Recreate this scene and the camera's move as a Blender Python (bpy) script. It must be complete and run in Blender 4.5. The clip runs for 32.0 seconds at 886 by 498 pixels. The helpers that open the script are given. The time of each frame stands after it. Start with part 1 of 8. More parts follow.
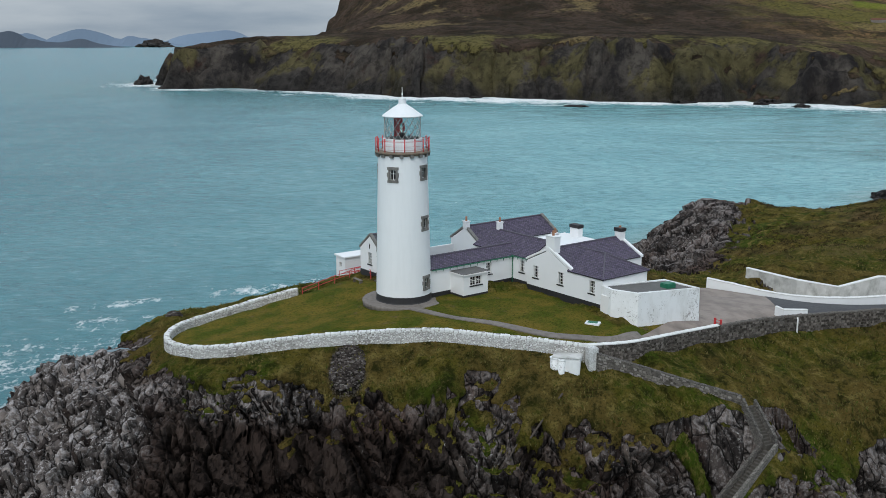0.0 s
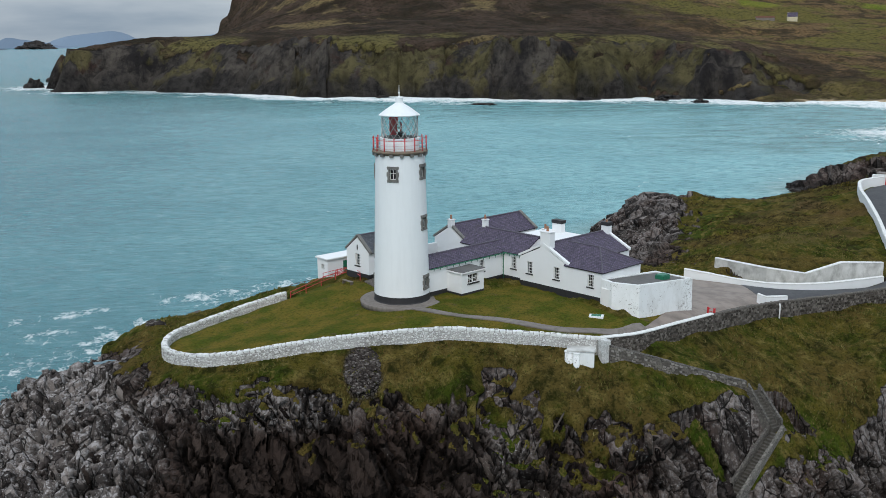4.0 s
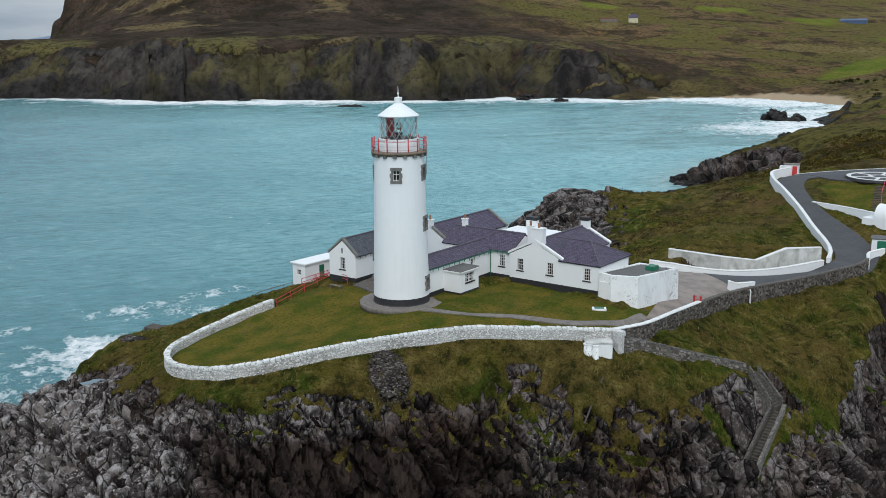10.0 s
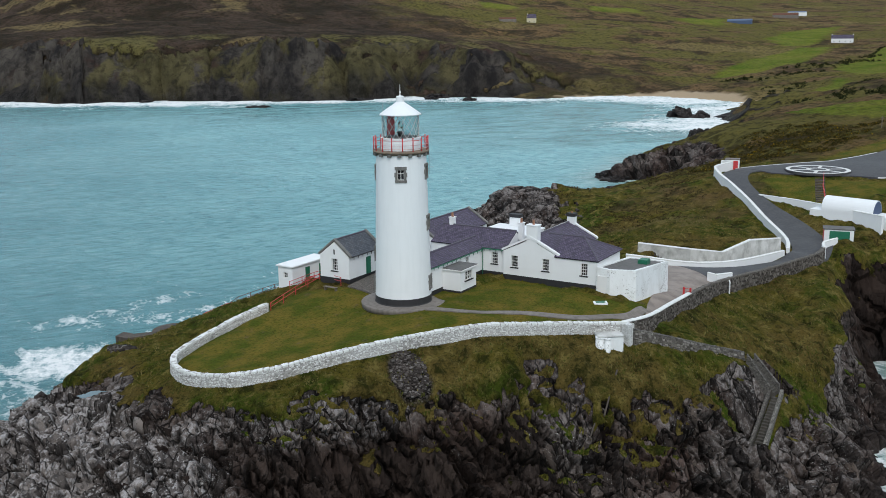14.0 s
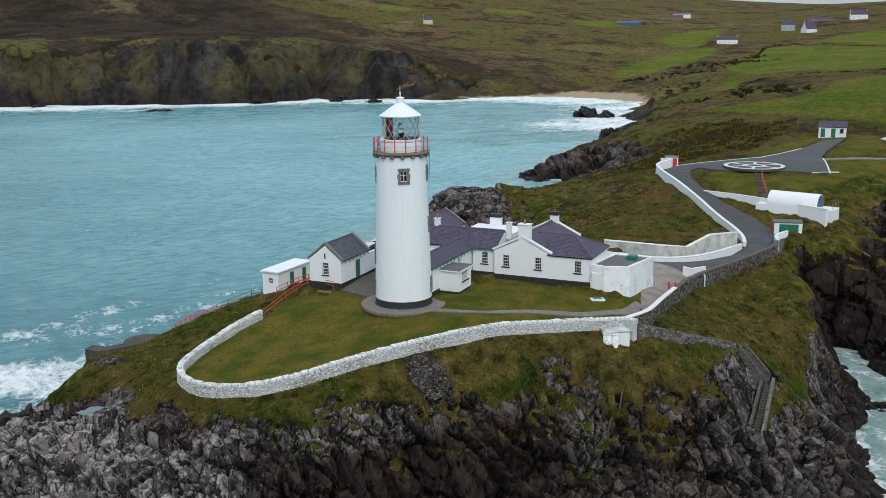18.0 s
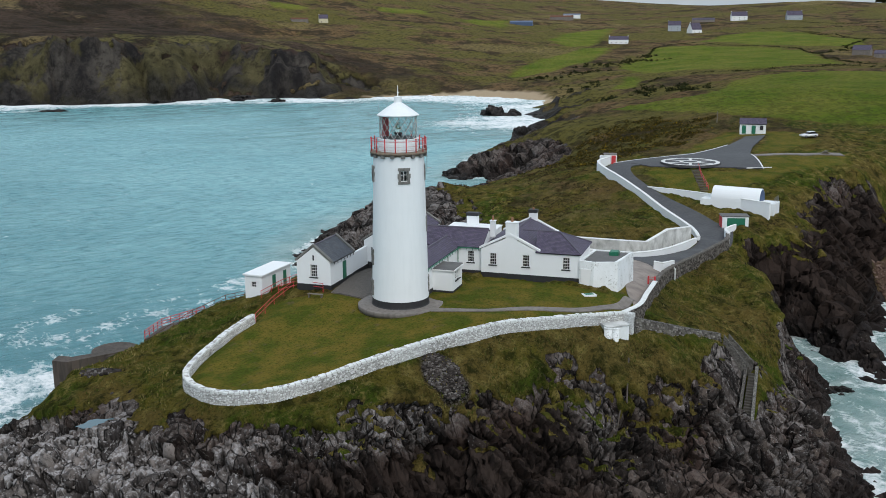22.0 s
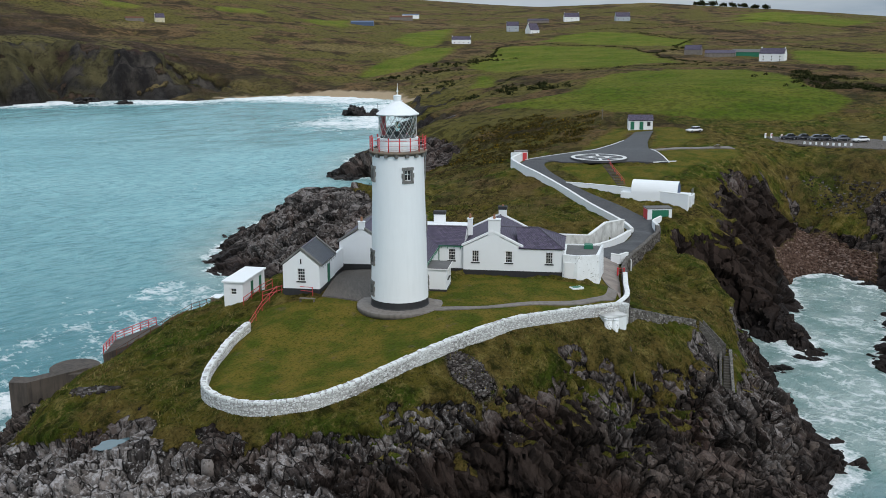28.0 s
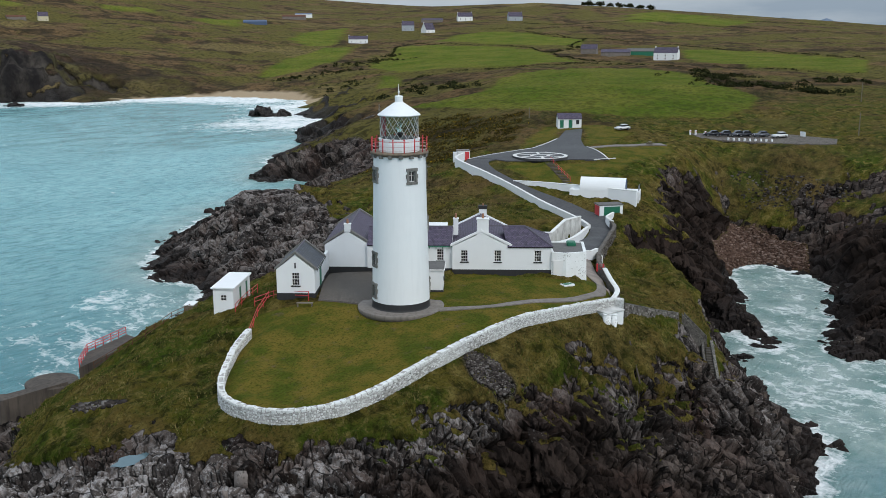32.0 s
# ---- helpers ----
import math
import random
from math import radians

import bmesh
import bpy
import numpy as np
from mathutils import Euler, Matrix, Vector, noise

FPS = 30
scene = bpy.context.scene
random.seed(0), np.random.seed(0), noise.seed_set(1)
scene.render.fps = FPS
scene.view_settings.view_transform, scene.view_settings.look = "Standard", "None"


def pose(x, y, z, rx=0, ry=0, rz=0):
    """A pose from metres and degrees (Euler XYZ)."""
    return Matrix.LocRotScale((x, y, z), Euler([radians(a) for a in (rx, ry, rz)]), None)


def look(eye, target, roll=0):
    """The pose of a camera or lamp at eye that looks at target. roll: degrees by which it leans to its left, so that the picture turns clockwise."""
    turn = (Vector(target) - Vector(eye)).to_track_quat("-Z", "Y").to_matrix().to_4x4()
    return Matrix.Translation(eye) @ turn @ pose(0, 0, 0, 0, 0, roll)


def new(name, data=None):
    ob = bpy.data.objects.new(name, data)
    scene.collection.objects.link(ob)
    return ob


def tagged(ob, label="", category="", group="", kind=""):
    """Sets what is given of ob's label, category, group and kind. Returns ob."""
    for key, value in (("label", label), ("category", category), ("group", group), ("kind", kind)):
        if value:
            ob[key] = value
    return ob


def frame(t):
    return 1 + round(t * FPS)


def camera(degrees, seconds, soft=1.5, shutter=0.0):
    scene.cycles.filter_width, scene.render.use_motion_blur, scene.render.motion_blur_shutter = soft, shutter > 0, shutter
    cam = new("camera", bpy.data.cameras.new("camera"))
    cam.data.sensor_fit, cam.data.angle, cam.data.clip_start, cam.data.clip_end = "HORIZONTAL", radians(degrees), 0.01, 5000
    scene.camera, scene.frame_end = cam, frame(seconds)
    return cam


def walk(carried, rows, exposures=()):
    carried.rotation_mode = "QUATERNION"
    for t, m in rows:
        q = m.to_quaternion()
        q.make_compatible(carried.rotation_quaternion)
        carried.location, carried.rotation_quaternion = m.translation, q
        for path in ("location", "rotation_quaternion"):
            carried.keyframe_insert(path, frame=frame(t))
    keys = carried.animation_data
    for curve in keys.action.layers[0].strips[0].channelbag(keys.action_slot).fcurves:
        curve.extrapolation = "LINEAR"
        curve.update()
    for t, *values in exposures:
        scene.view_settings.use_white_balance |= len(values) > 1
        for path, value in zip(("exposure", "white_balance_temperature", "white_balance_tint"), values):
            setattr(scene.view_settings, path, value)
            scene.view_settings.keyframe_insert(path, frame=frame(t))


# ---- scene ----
cam = camera(48.8, 32.0, soft=0.6)
METRES, EYE, TILT, LEAN, TURN = 90.0, 48.0, -12.4, 0.0, 0.0
ROWS = [
    (0.0, 0.0, 0.0, 0.0, 0.0, 0.0, -0.0),
    (0.5, -0.0155, 0.0003, 0.0003, -0.76, -0.02, 0.19),
    (1.0, -0.0313, 0.0009, 0.0008, -1.54, -0.06, 0.36),
    (1.5, -0.0471, 0.0016, 0.0011, -2.31, -0.09, 0.57),
    (2.0, -0.0624, 0.0024, 0.0019, -3.07, -0.14, 0.78),
    (2.5, -0.0774, 0.0034, 0.0012, -3.82, -0.1, 1.0),
    (3.0, -0.0931, 0.0043, 0.0013, -4.6, -0.11, 1.23),
    (3.5, -0.1081, 0.0058, 0.0013, -5.34, -0.13, 1.44),
    (5.5, -0.1639, 0.0136, -0.0008, -8.07, -0.06, 2.24),
    (6.0, -0.1792, 0.0162, 0.0, -8.85, -0.1, 2.38),
    (6.5, -0.1945, 0.0186, 0.001, -9.62, -0.14, 2.56),
    (7.0, -0.2098, 0.0213, 0.0017, -10.39, -0.17, 2.72),
    (7.5, -0.2248, 0.024, 0.0031, -11.15, -0.23, 2.9),
    (8.0, -0.2402, 0.0271, 0.0037, -11.91, -0.26, 3.05),
    (8.5, -0.2555, 0.0304, 0.005, -12.67, -0.31, 3.23),
    (9.0, -0.2709, 0.0337, 0.0068, -13.44, -0.4, 3.4),
    (9.5, -0.286, 0.037, 0.0075, -14.18, -0.43, 3.58),
    (10.0, -0.3013, 0.0408, 0.0073, -14.92, -0.44, 3.75),
    (10.5, -0.3166, 0.045, 0.0075, -15.67, -0.48, 3.92),
    (11.0, -0.3317, 0.0494, 0.0081, -16.42, -0.54, 4.09),
    (11.5, -0.3467, 0.054, 0.0083, -17.18, -0.57, 4.26),
    (12.0, -0.3616, 0.0593, 0.0103, -17.95, -0.68, 4.42),
    (12.5, -0.3762, 0.0643, 0.0111, -18.7, -0.72, 4.57),
    (13.0, -0.3912, 0.0699, 0.0124, -19.47, -0.78, 4.73),
    (13.5, -0.4056, 0.0754, 0.0139, -20.22, -0.84, 4.88),
    (14.0, -0.4202, 0.081, 0.0154, -20.98, -0.91, 5.02),
    (14.5, -0.4346, 0.0867, 0.0164, -21.74, -0.95, 5.18),
    (16.5, -0.4926, 0.1132, 0.0217, -24.86, -1.19, 5.8),
    (17.0, -0.5067, 0.1204, 0.0233, -25.65, -1.26, 5.97),
    (17.5, -0.521, 0.1274, 0.0249, -26.47, -1.33, 6.15),
    (18.0, -0.535, 0.1348, 0.0272, -27.28, -1.43, 6.3),
    (18.5, -0.5488, 0.1423, 0.0289, -28.09, -1.52, 6.43),
    (19.0, -0.5624, 0.1499, 0.0311, -28.91, -1.63, 6.56),
    (19.5, -0.5758, 0.1578, 0.0333, -29.71, -1.74, 6.67),
    (20.0, -0.589, 0.1655, 0.035, -30.5, -1.82, 6.8),
    (20.5, -0.602, 0.1737, 0.0371, -31.3, -1.94, 6.91),
    (21.0, -0.6139, 0.1811, 0.0385, -32.02, -2.02, 7.02),
    (21.5, -0.6273, 0.1895, 0.0408, -32.85, -2.16, 7.13),
    (22.0, -0.6411, 0.1982, 0.0421, -33.68, -2.24, 7.24),
    (22.5, -0.6542, 0.2071, 0.0446, -34.51, -2.39, 7.34),
    (23.0, -0.6668, 0.2157, 0.0459, -35.29, -2.48, 7.47),
    (23.5, -0.6787, 0.2243, 0.0474, -36.05, -2.57, 7.61),
    (24.0, -0.6913, 0.2336, 0.0489, -36.85, -2.68, 7.74),
    (24.5, -0.7038, 0.2431, 0.0509, -37.66, -2.8, 7.86),
    (25.0, -0.7161, 0.2529, 0.053, -38.46, -2.92, 7.98),
    (25.5, -0.7278, 0.2625, 0.0547, -39.22, -3.0, 8.12),
    (27.5, -0.776, 0.3052, 0.0643, -42.53, -3.46, 8.61),
    (28.0, -0.7876, 0.3162, 0.0668, -43.35, -3.58, 8.73),
    (28.5, -0.7988, 0.3272, 0.0696, -44.17, -3.7, 8.85),
    (29.0, -0.8099, 0.3385, 0.072, -44.98, -3.82, 8.97),
    (29.5, -0.821, 0.3497, 0.0743, -45.78, -3.92, 9.09),
    (30.0, -0.8314, 0.361, 0.0778, -46.58, -4.09, 9.19),
    (30.5, -0.8418, 0.3725, 0.0802, -47.39, -4.21, 9.3),
    (31.0, -0.8522, 0.3843, 0.0827, -48.19, -4.34, 9.4),
    (31.5, -0.8623, 0.3961, 0.0854, -48.99, -4.49, 9.52),
    (32.0, -0.8722, 0.4081, 0.0881, -49.79, -4.64, 9.62),
]
EXPOSURES = [(0.0, -0.1), (1.0, -0.04), (1.5, 0.0), (32.0, 0.0)]
walk(cam, [(t, pose(0, 0, EYE, TILT, LEAN, TURN) @ pose(METRES * x, METRES * y, METRES * z, 90 + pitch, roll, yaw)) for t, x, y, z, yaw, pitch, roll in ROWS], EXPOSURES)

# ---- sky and sun: a bright overcast day ----
SEA = -0.8
world = bpy.data.worlds.new("overcast_sky")
scene.world = world
world.use_nodes = True
wn, wl = world.node_tree.nodes, world.node_tree.links
wn.clear()
w_out = wn.new("ShaderNodeOutputWorld")
w_bg = wn.new("ShaderNodeBackground")
w_sky = wn.new("ShaderNodeTexSky")
w_sky.sky_type = "NISHITA"
w_sky.sun_disc = False
w_sky.sun_elevation = radians(42)
w_sky.sun_rotation = radians(200)
w_sky.air_density, w_sky.dust_density = 1.2, 3.0
w_co = wn.new("ShaderNodeTexCoord")
w_map = wn.new("ShaderNodeMapping")
w_map.inputs["Scale"].default_value = (3.0, 3.0, 16.0)
w_noise = wn.new("ShaderNodeTexNoise")
w_noise.inputs["Scale"].default_value = 1.6
w_noise.inputs["Detail"].default_value = 7
w_ramp = wn.new("ShaderNodeValToRGB")
w_ramp.color_ramp.elements[0].position, w_ramp.color_ramp.elements[0].color = 0.32, (5.0, 6.3, 7.8, 1)
w_ramp.color_ramp.elements[1].position, w_ramp.color_ramp.elements[1].color = 0.62, (8.8, 9.9, 10.9, 1)
w_mix = wn.new("ShaderNodeMixRGB")
w_mix.inputs["Fac"].default_value = 0.85
wl.new(w_co.outputs["Generated"], w_map.inputs["Vector"])
wl.new(w_map.outputs["Vector"], w_noise.inputs["Vector"])
wl.new(w_noise.outputs["Fac"], w_ramp.inputs["Fac"])
wl.new(w_sky.outputs["Color"], w_mix.inputs["Color1"])
wl.new(w_ramp.outputs["Color"], w_mix.inputs["Color2"])
# an overcast sky is darkest at the horizon
w_sep = wn.new("ShaderNodeSeparateXYZ")
w_dim = wn.new("ShaderNodeMapRange")
w_dim.inputs["From Min"].default_value, w_dim.inputs["From Max"].default_value = -0.02, 0.45
w_dim.inputs["To Min"].default_value, w_dim.inputs["To Max"].default_value = 0.58, 1.13
w_mul = wn.new("ShaderNodeMixRGB")
w_mul.blend_type = "MULTIPLY"
w_mul.inputs["Fac"].default_value = 1.0
wl.new(w_co.outputs["Generated"], w_sep.inputs[0])
wl.new(w_sep.outputs["Z"], w_dim.inputs["Value"])
wl.new(w_mix.outputs["Color"], w_mul.inputs["Color1"])
wl.new(w_dim.outputs["Result"], w_mul.inputs["Color2"])
wl.new(w_mul.outputs["Color"], w_bg.inputs["Color"])
w_bg.inputs["Strength"].default_value = 0.102
wl.new(w_bg.outputs["Background"], w_out.inputs["Surface"])
sun = new("sun", bpy.data.lights.new("sun", "SUN"))
sun.data.energy, sun.data.angle, sun.data.color = 1.25, radians(18), (1.0, 0.97, 0.93)
sun.matrix_world = look((-55, -100, 190), (0, 100, 0))

# ---- materials ----
def mat_new(name):
    m = bpy.data.materials.new(name)
    m.use_nodes = True
    nt = m.node_tree
    return m, nt, nt.nodes["Principled BSDF"]


def nd(nt, kind, **ins):
    n = nt.nodes.new(kind)
    for k, v in ins.items():
        n.inputs[k.replace("_", " ")].default_value = v
    return n


def tex(nt, scale, detail=5.0, rough=0.55, vec=None, stretch=None):
    """Noise in world metres."""
    n = nd(nt, "ShaderNodeTexNoise", Scale=scale, Detail=detail, Roughness=rough)
    if vec is None:
        vec = nt.nodes.new("ShaderNodeNewGeometry").outputs["Position"]
    if stretch:
        mp = nt.nodes.new("ShaderNodeMapping")
        mp.inputs["Scale"].default_value = stretch
        nt.links.new(vec, mp.inputs["Vector"])
        vec = mp.outputs["Vector"]
    nt.links.new(vec, n.inputs["Vector"])
    return n.outputs["Fac"]


def ramp(nt, fac, *stops):
    r = nt.nodes.new("ShaderNodeValToRGB")
    el = r.color_ramp.elements
    while len(el) < len(stops):
        el.new(0.5)
    for e, (p, c) in zip(el, stops):
        e.position = p
        e.color = (c, c, c, 1) if isinstance(c, (int, float)) else (*c, 1)
    nt.links.new(fac, r.inputs["Fac"])
    return r.outputs["Color"]


def mix(nt, fac, a, b, kind="MIX"):
    m = nt.nodes.new("ShaderNodeMixRGB")
    m.blend_type = kind
    for v, s in ((fac, "Fac"), (a, "Color1"), (b, "Color2")):
        if isinstance(v, (int, float)):
            m.inputs[s].default_value = v if s == "Fac" else (v, v, v, 1)
        elif isinstance(v, tuple):
            m.inputs[s].default_value = (*v, 1)
        else:
            nt.links.new(v, m.inputs[s])
    return m.outputs["Color"]


def calc(nt, op, a, b=0.0, clamp=False):
    m = nt.nodes.new("ShaderNodeMath")
    m.operation, m.use_clamp = op, clamp
    for v, i in ((a, 0), (b, 1)):
        if isinstance(v, (int, float)):
            m.inputs[i].default_value = v
        else:
            nt.links.new(v, m.inputs[i])
    return m.outputs[0]


def bump(nt, bsdf, height, strength=0.3, dist=0.05):
    b = nd(nt, "ShaderNodeBump", Strength=strength, Distance=dist)
    nt.links.new(height, b.inputs["Height"])
    nt.links.new(b.outputs["Normal"], bsdf.inputs["Normal"])


def attr(nt, name):
    a = nt.nodes.new("ShaderNodeAttribute")
    a.attribute_name = name
    return a.outputs["Fac"]


def painted(name, colour, dirt, amount=0.35, rough=0.6, relief=0.25, grain=6.0, run=(2.2, 2.2, 0.25)):
    """Weathered paint or render over masonry."""
    m, nt, b = mat_new(name)
    big = tex(nt, 0.5, 4)
    streak = tex(nt, 1.0, 6, 0.6, stretch=run)
    spots = tex(nt, grain, 6, 0.7)
    f = calc(nt, "MULTIPLY", ramp(nt, streak, (0.45, 0.0), (0.75, 1.0)), amount)
    c = mix(nt, f, colour, dirt)
    c = mix(nt, calc(nt, "MULTIPLY", ramp(nt, big, (0.35, 0.0), (0.7, 1.0)), amount * 0.5), c, dirt)
    nt.links.new(c, b.inputs["Base Color"])
    b.inputs["Roughness"].default_value = rough
    bump(nt, b, spots, relief, 0.03)
    return m


def plain(name, colour, rough=0.5, metal=0.0, wear=0.15, scale=3.0):
    m, nt, b = mat_new(name)
    n = tex(nt, scale, 5)
    nt.links.new(mix(nt, calc(nt, "MULTIPLY", n, wear * 2), colour, tuple(v * 0.45 for v in colour)), b.inputs["Base Color"])
    b.inputs["Roughness"].default_value, b.inputs["Metallic"].default_value = rough, metal
    return m


WHITE = painted("white_masonry_paint", (0.80, 0.82, 0.83), (0.58, 0.59, 0.57), 0.12, 0.6, 0.25, 6.0, (0.7, 0.7, 0.3))
TOWER_WHITE = painted("white_tower_paint", (0.80, 0.83, 0.84), (0.62, 0.65, 0.66), 0.2, 0.5, 0.12, 3.0)
BLACK = painted("black_plinth_paint", (0.018, 0.018, 0.02), (0.05, 0.05, 0.05), 0.3)
STONE = painted("grey_dressed_stone", (0.20, 0.195, 0.18), (0.07, 0.07, 0.065), 0.8, 0.8, 0.5)
CONCRETE = painted("weathered_concrete", (0.21, 0.185, 0.165), (0.09, 0.08, 0.07), 0.8, 0.85, 0.3)
DARK_CONCRETE = painted("stained_sea_concrete", (0.092, 0.074, 0.060), (0.022, 0.018, 0.016), 0.95, 0.85, 0.5)
SLAB_ROOF = painted("grey_felt_roof", (0.13, 0.125, 0.12), (0.06, 0.06, 0.06), 0.6, 0.85, 0.2)
ASPHALT = painted("asphalt", (0.0420, 0.0420, 0.0462), (0.10, 0.10, 0.10), 0.5, 0.75, 0.3, 12.0)
RED = plain("red_paint", (0.58, 0.045, 0.05), 0.45)
GREEN = plain("green_paint", (0.015, 0.16, 0.09), 0.45)
BLUE = plain("blue_grey_paint", (0.07, 0.11, 0.2), 0.5)
METAL = plain("grey_metal", (0.3, 0.31, 0.32), 0.4, 0.7)
RUST = plain("rusty_iron", (0.16, 0.06, 0.03), 0.8, 0.2, 0.4)
POT = plain("terracotta_pot", (0.33, 0.16, 0.09), 0.8)
TIMBER = plain("grey_timber", (0.2, 0.17, 0.13), 0.8, 0.0, 0.4)
WHITE_TRIM = plain("white_gloss_trim", (0.8, 0.8, 0.79), 0.4, 0.0, 0.05)
LEAD = plain("lead_flashing", (0.11, 0.10, 0.125), 0.6, 0.2)
LINE = plain("white_road_paint", (0.72, 0.72, 0.70), 0.7, 0.0, 0.2, 1.5)
TYRE = plain("tyre_rubber", (0.02, 0.02, 0.02), 0.85)


def glass(name, tint=(0.9, 0.95, 0.95)):
    m, nt, b = mat_new(name)
    b.inputs["Base Color"].default_value = (*tint, 1)
    b.inputs["Transmission Weight"].default_value = 1.0
    b.inputs["Roughness"].default_value = 0.02
    b.inputs["IOR"].default_value = 1.3
    return m


GLASS = glass("window_glass")
LENS = glass("lens_glass", (0.75, 0.9, 0.85))


def slate_mat(name, colour, dark):
    m, nt, b = mat_new(name)
    uv = nt.nodes.new("ShaderNodeUVMap")
    uv.uv_map = "slope"
    br = nt.nodes.new("ShaderNodeTexBrick")
    br.inputs["Scale"].default_value = 1.0
    br.inputs["Brick Width"].default_value, br.inputs["Row Height"].default_value = 0.3, 0.24
    br.inputs["Mortar Size"].default_value, br.inputs["Mortar Smooth"].default_value = 0.026, 0.2
    br.inputs["Color1"].default_value = (*colour, 1)
    br.inputs["Color2"].default_value = (*[v * 0.5 for v in colour], 1)
    br.inputs["Mortar"].default_value = (*dark, 1)
    nt.links.new(uv.outputs["UV"], br.inputs["Vector"])
    n = tex(nt, 1.3, 5)
    c = mix(nt, calc(nt, "MULTIPLY", ramp(nt, n, (0.5, 0.0), (0.75, 1.0)), 0.3), br.outputs["Color"], (0.13, 0.125, 0.125))
    nt.links.new(c, b.inputs["Base Color"])
    b.inputs["Roughness"].default_value, b.inputs["Specular IOR Level"].default_value = 0.6, 0.3
    bump(nt, b, br.outputs["Fac"], -0.6, 0.02)
    return m


SLATE = slate_mat("purple_grey_slate", (0.108, 0.086, 0.138), (0.028, 0.023, 0.036))
SLATE_BLUE = slate_mat("blue_grey_slate", (0.095, 0.105, 0.125), (0.04, 0.042, 0.05))


def cells(nt, scale, stretch, turn=(0, 0, 0), warp=0.6, warp_scale=0.7):
    """Broken stone: a random tone for each piece, and the distance to its edge."""
    pos = nt.nodes.new("ShaderNodeNewGeometry").outputs["Position"]
    nz = nd(nt, "ShaderNodeTexNoise", Scale=warp_scale, Detail=3.0)
    nt.links.new(pos, nz.inputs["Vector"])
    wv = nt.nodes.new("ShaderNodeVectorMath")
    wv.operation = "MULTIPLY_ADD"
    nt.links.new(nz.outputs["Color"], wv.inputs[0])
    wv.inputs[1].default_value = (warp, warp, warp)
    nt.links.new(pos, wv.inputs[2])
    mp = nt.nodes.new("ShaderNodeMapping")
    mp.inputs["Rotation"].default_value = tuple(radians(a) for a in turn)
    mp.inputs["Scale"].default_value = stretch
    nt.links.new(wv.outputs[0], mp.inputs["Vector"])
    out = []
    for feature in ("F1", "DISTANCE_TO_EDGE"):
        v = nd(nt, "ShaderNodeTexVoronoi", Scale=scale)
        v.feature = feature
        nt.links.new(mp.outputs["Vector"], v.inputs["Vector"])
        out.append(v.outputs["Color" if feature == "F1" else "Distance"])
    sep = nt.nodes.new("ShaderNodeSeparateColor")
    nt.links.new(out[0], sep.inputs[0])
    return sep.outputs[0], out[1]


def leafy(name, *stops, rough=0.9):
    """Blades or leaves, each of its own tone."""
    m, nt, b = mat_new(name)
    rnd = nt.nodes.new("ShaderNodeNewGeometry").outputs["Random Per Island"]
    c = ramp(nt, rnd, *stops)
    c = mix(nt, ramp(nt, tex(nt, 0.25, 5, 0.6), (0.4, 0.0), (0.6, 0.3)), c, tuple(v * 0.6 for v in stops[0][1]))
    nt.links.new(c, b.inputs["Base Color"])
    b.inputs["Roughness"].default_value, b.inputs["Specular IOR Level"].default_value = rough, 0.04
    return m


def rubble(name, stone, joint, white=0.0, size=2.6):
    """Rubble walling: rounded stones in recessed joints, with or without worn limewash."""
    m, nt, b = mat_new(name)
    pos = nt.nodes.new("ShaderNodeNewGeometry").outputs["Position"]
    warp = nt.nodes.new("ShaderNodeMapping")
    warp.inputs["Scale"].default_value = (1.0, 1.0, 1.45)
    nt.links.new(pos, warp.inputs["Vector"])
    v1 = nd(nt, "ShaderNodeTexVoronoi", Scale=size)
    v1.feature = "DISTANCE_TO_EDGE"
    v2 = nd(nt, "ShaderNodeTexVoronoi", Scale=size)
    for v in (v1, v2):
        nt.links.new(warp.outputs["Vector"], v.inputs["Vector"])
    shade = nt.nodes.new("ShaderNodeSeparateColor")
    nt.links.new(v2.outputs["Color"], shade.inputs["Color"])
    c = mix(nt, shade.outputs[0], stone, tuple(x * 0.5 for x in stone))
    edge = ramp(nt, v1.outputs["Distance"], (0.015, 0.0), (0.10, 1.0))
    c = mix(nt, edge, joint, c)
    if white:
        worn = calc(nt, "ADD", tex(nt, 0.45, 4), calc(nt, "MULTIPLY", tex(nt, 6.0, 5, 0.7), 0.55))
        keep = ramp(nt, calc(nt, "SUBTRACT", worn, 0.86 - white * 0.4), (0.0, 0.0), (0.16, 1.0))
        edge2 = calc(nt, "MULTIPLY", keep, ramp(nt, v1.outputs["Distance"], (0.0, 0.55), (0.10, 1.0)))
        c = mix(nt, edge2, c, mix(nt, ramp(nt, shade.outputs[1], (0.45, 0.0), (1.0, 0.55)), (0.74, 0.75, 0.74), (0.40, 0.39, 0.37)))
        c = mix(nt, ramp(nt, tex(nt, 7.0, 6, 0.75), (0.58, 0.0), (0.68, 0.7)), c, (0.20, 0.19, 0.175))
    nt.links.new(c, b.inputs["Base Color"])
    b.inputs["Roughness"].default_value = 0.85
    bump(nt, b, edge, 0.9, 0.06)
    return m


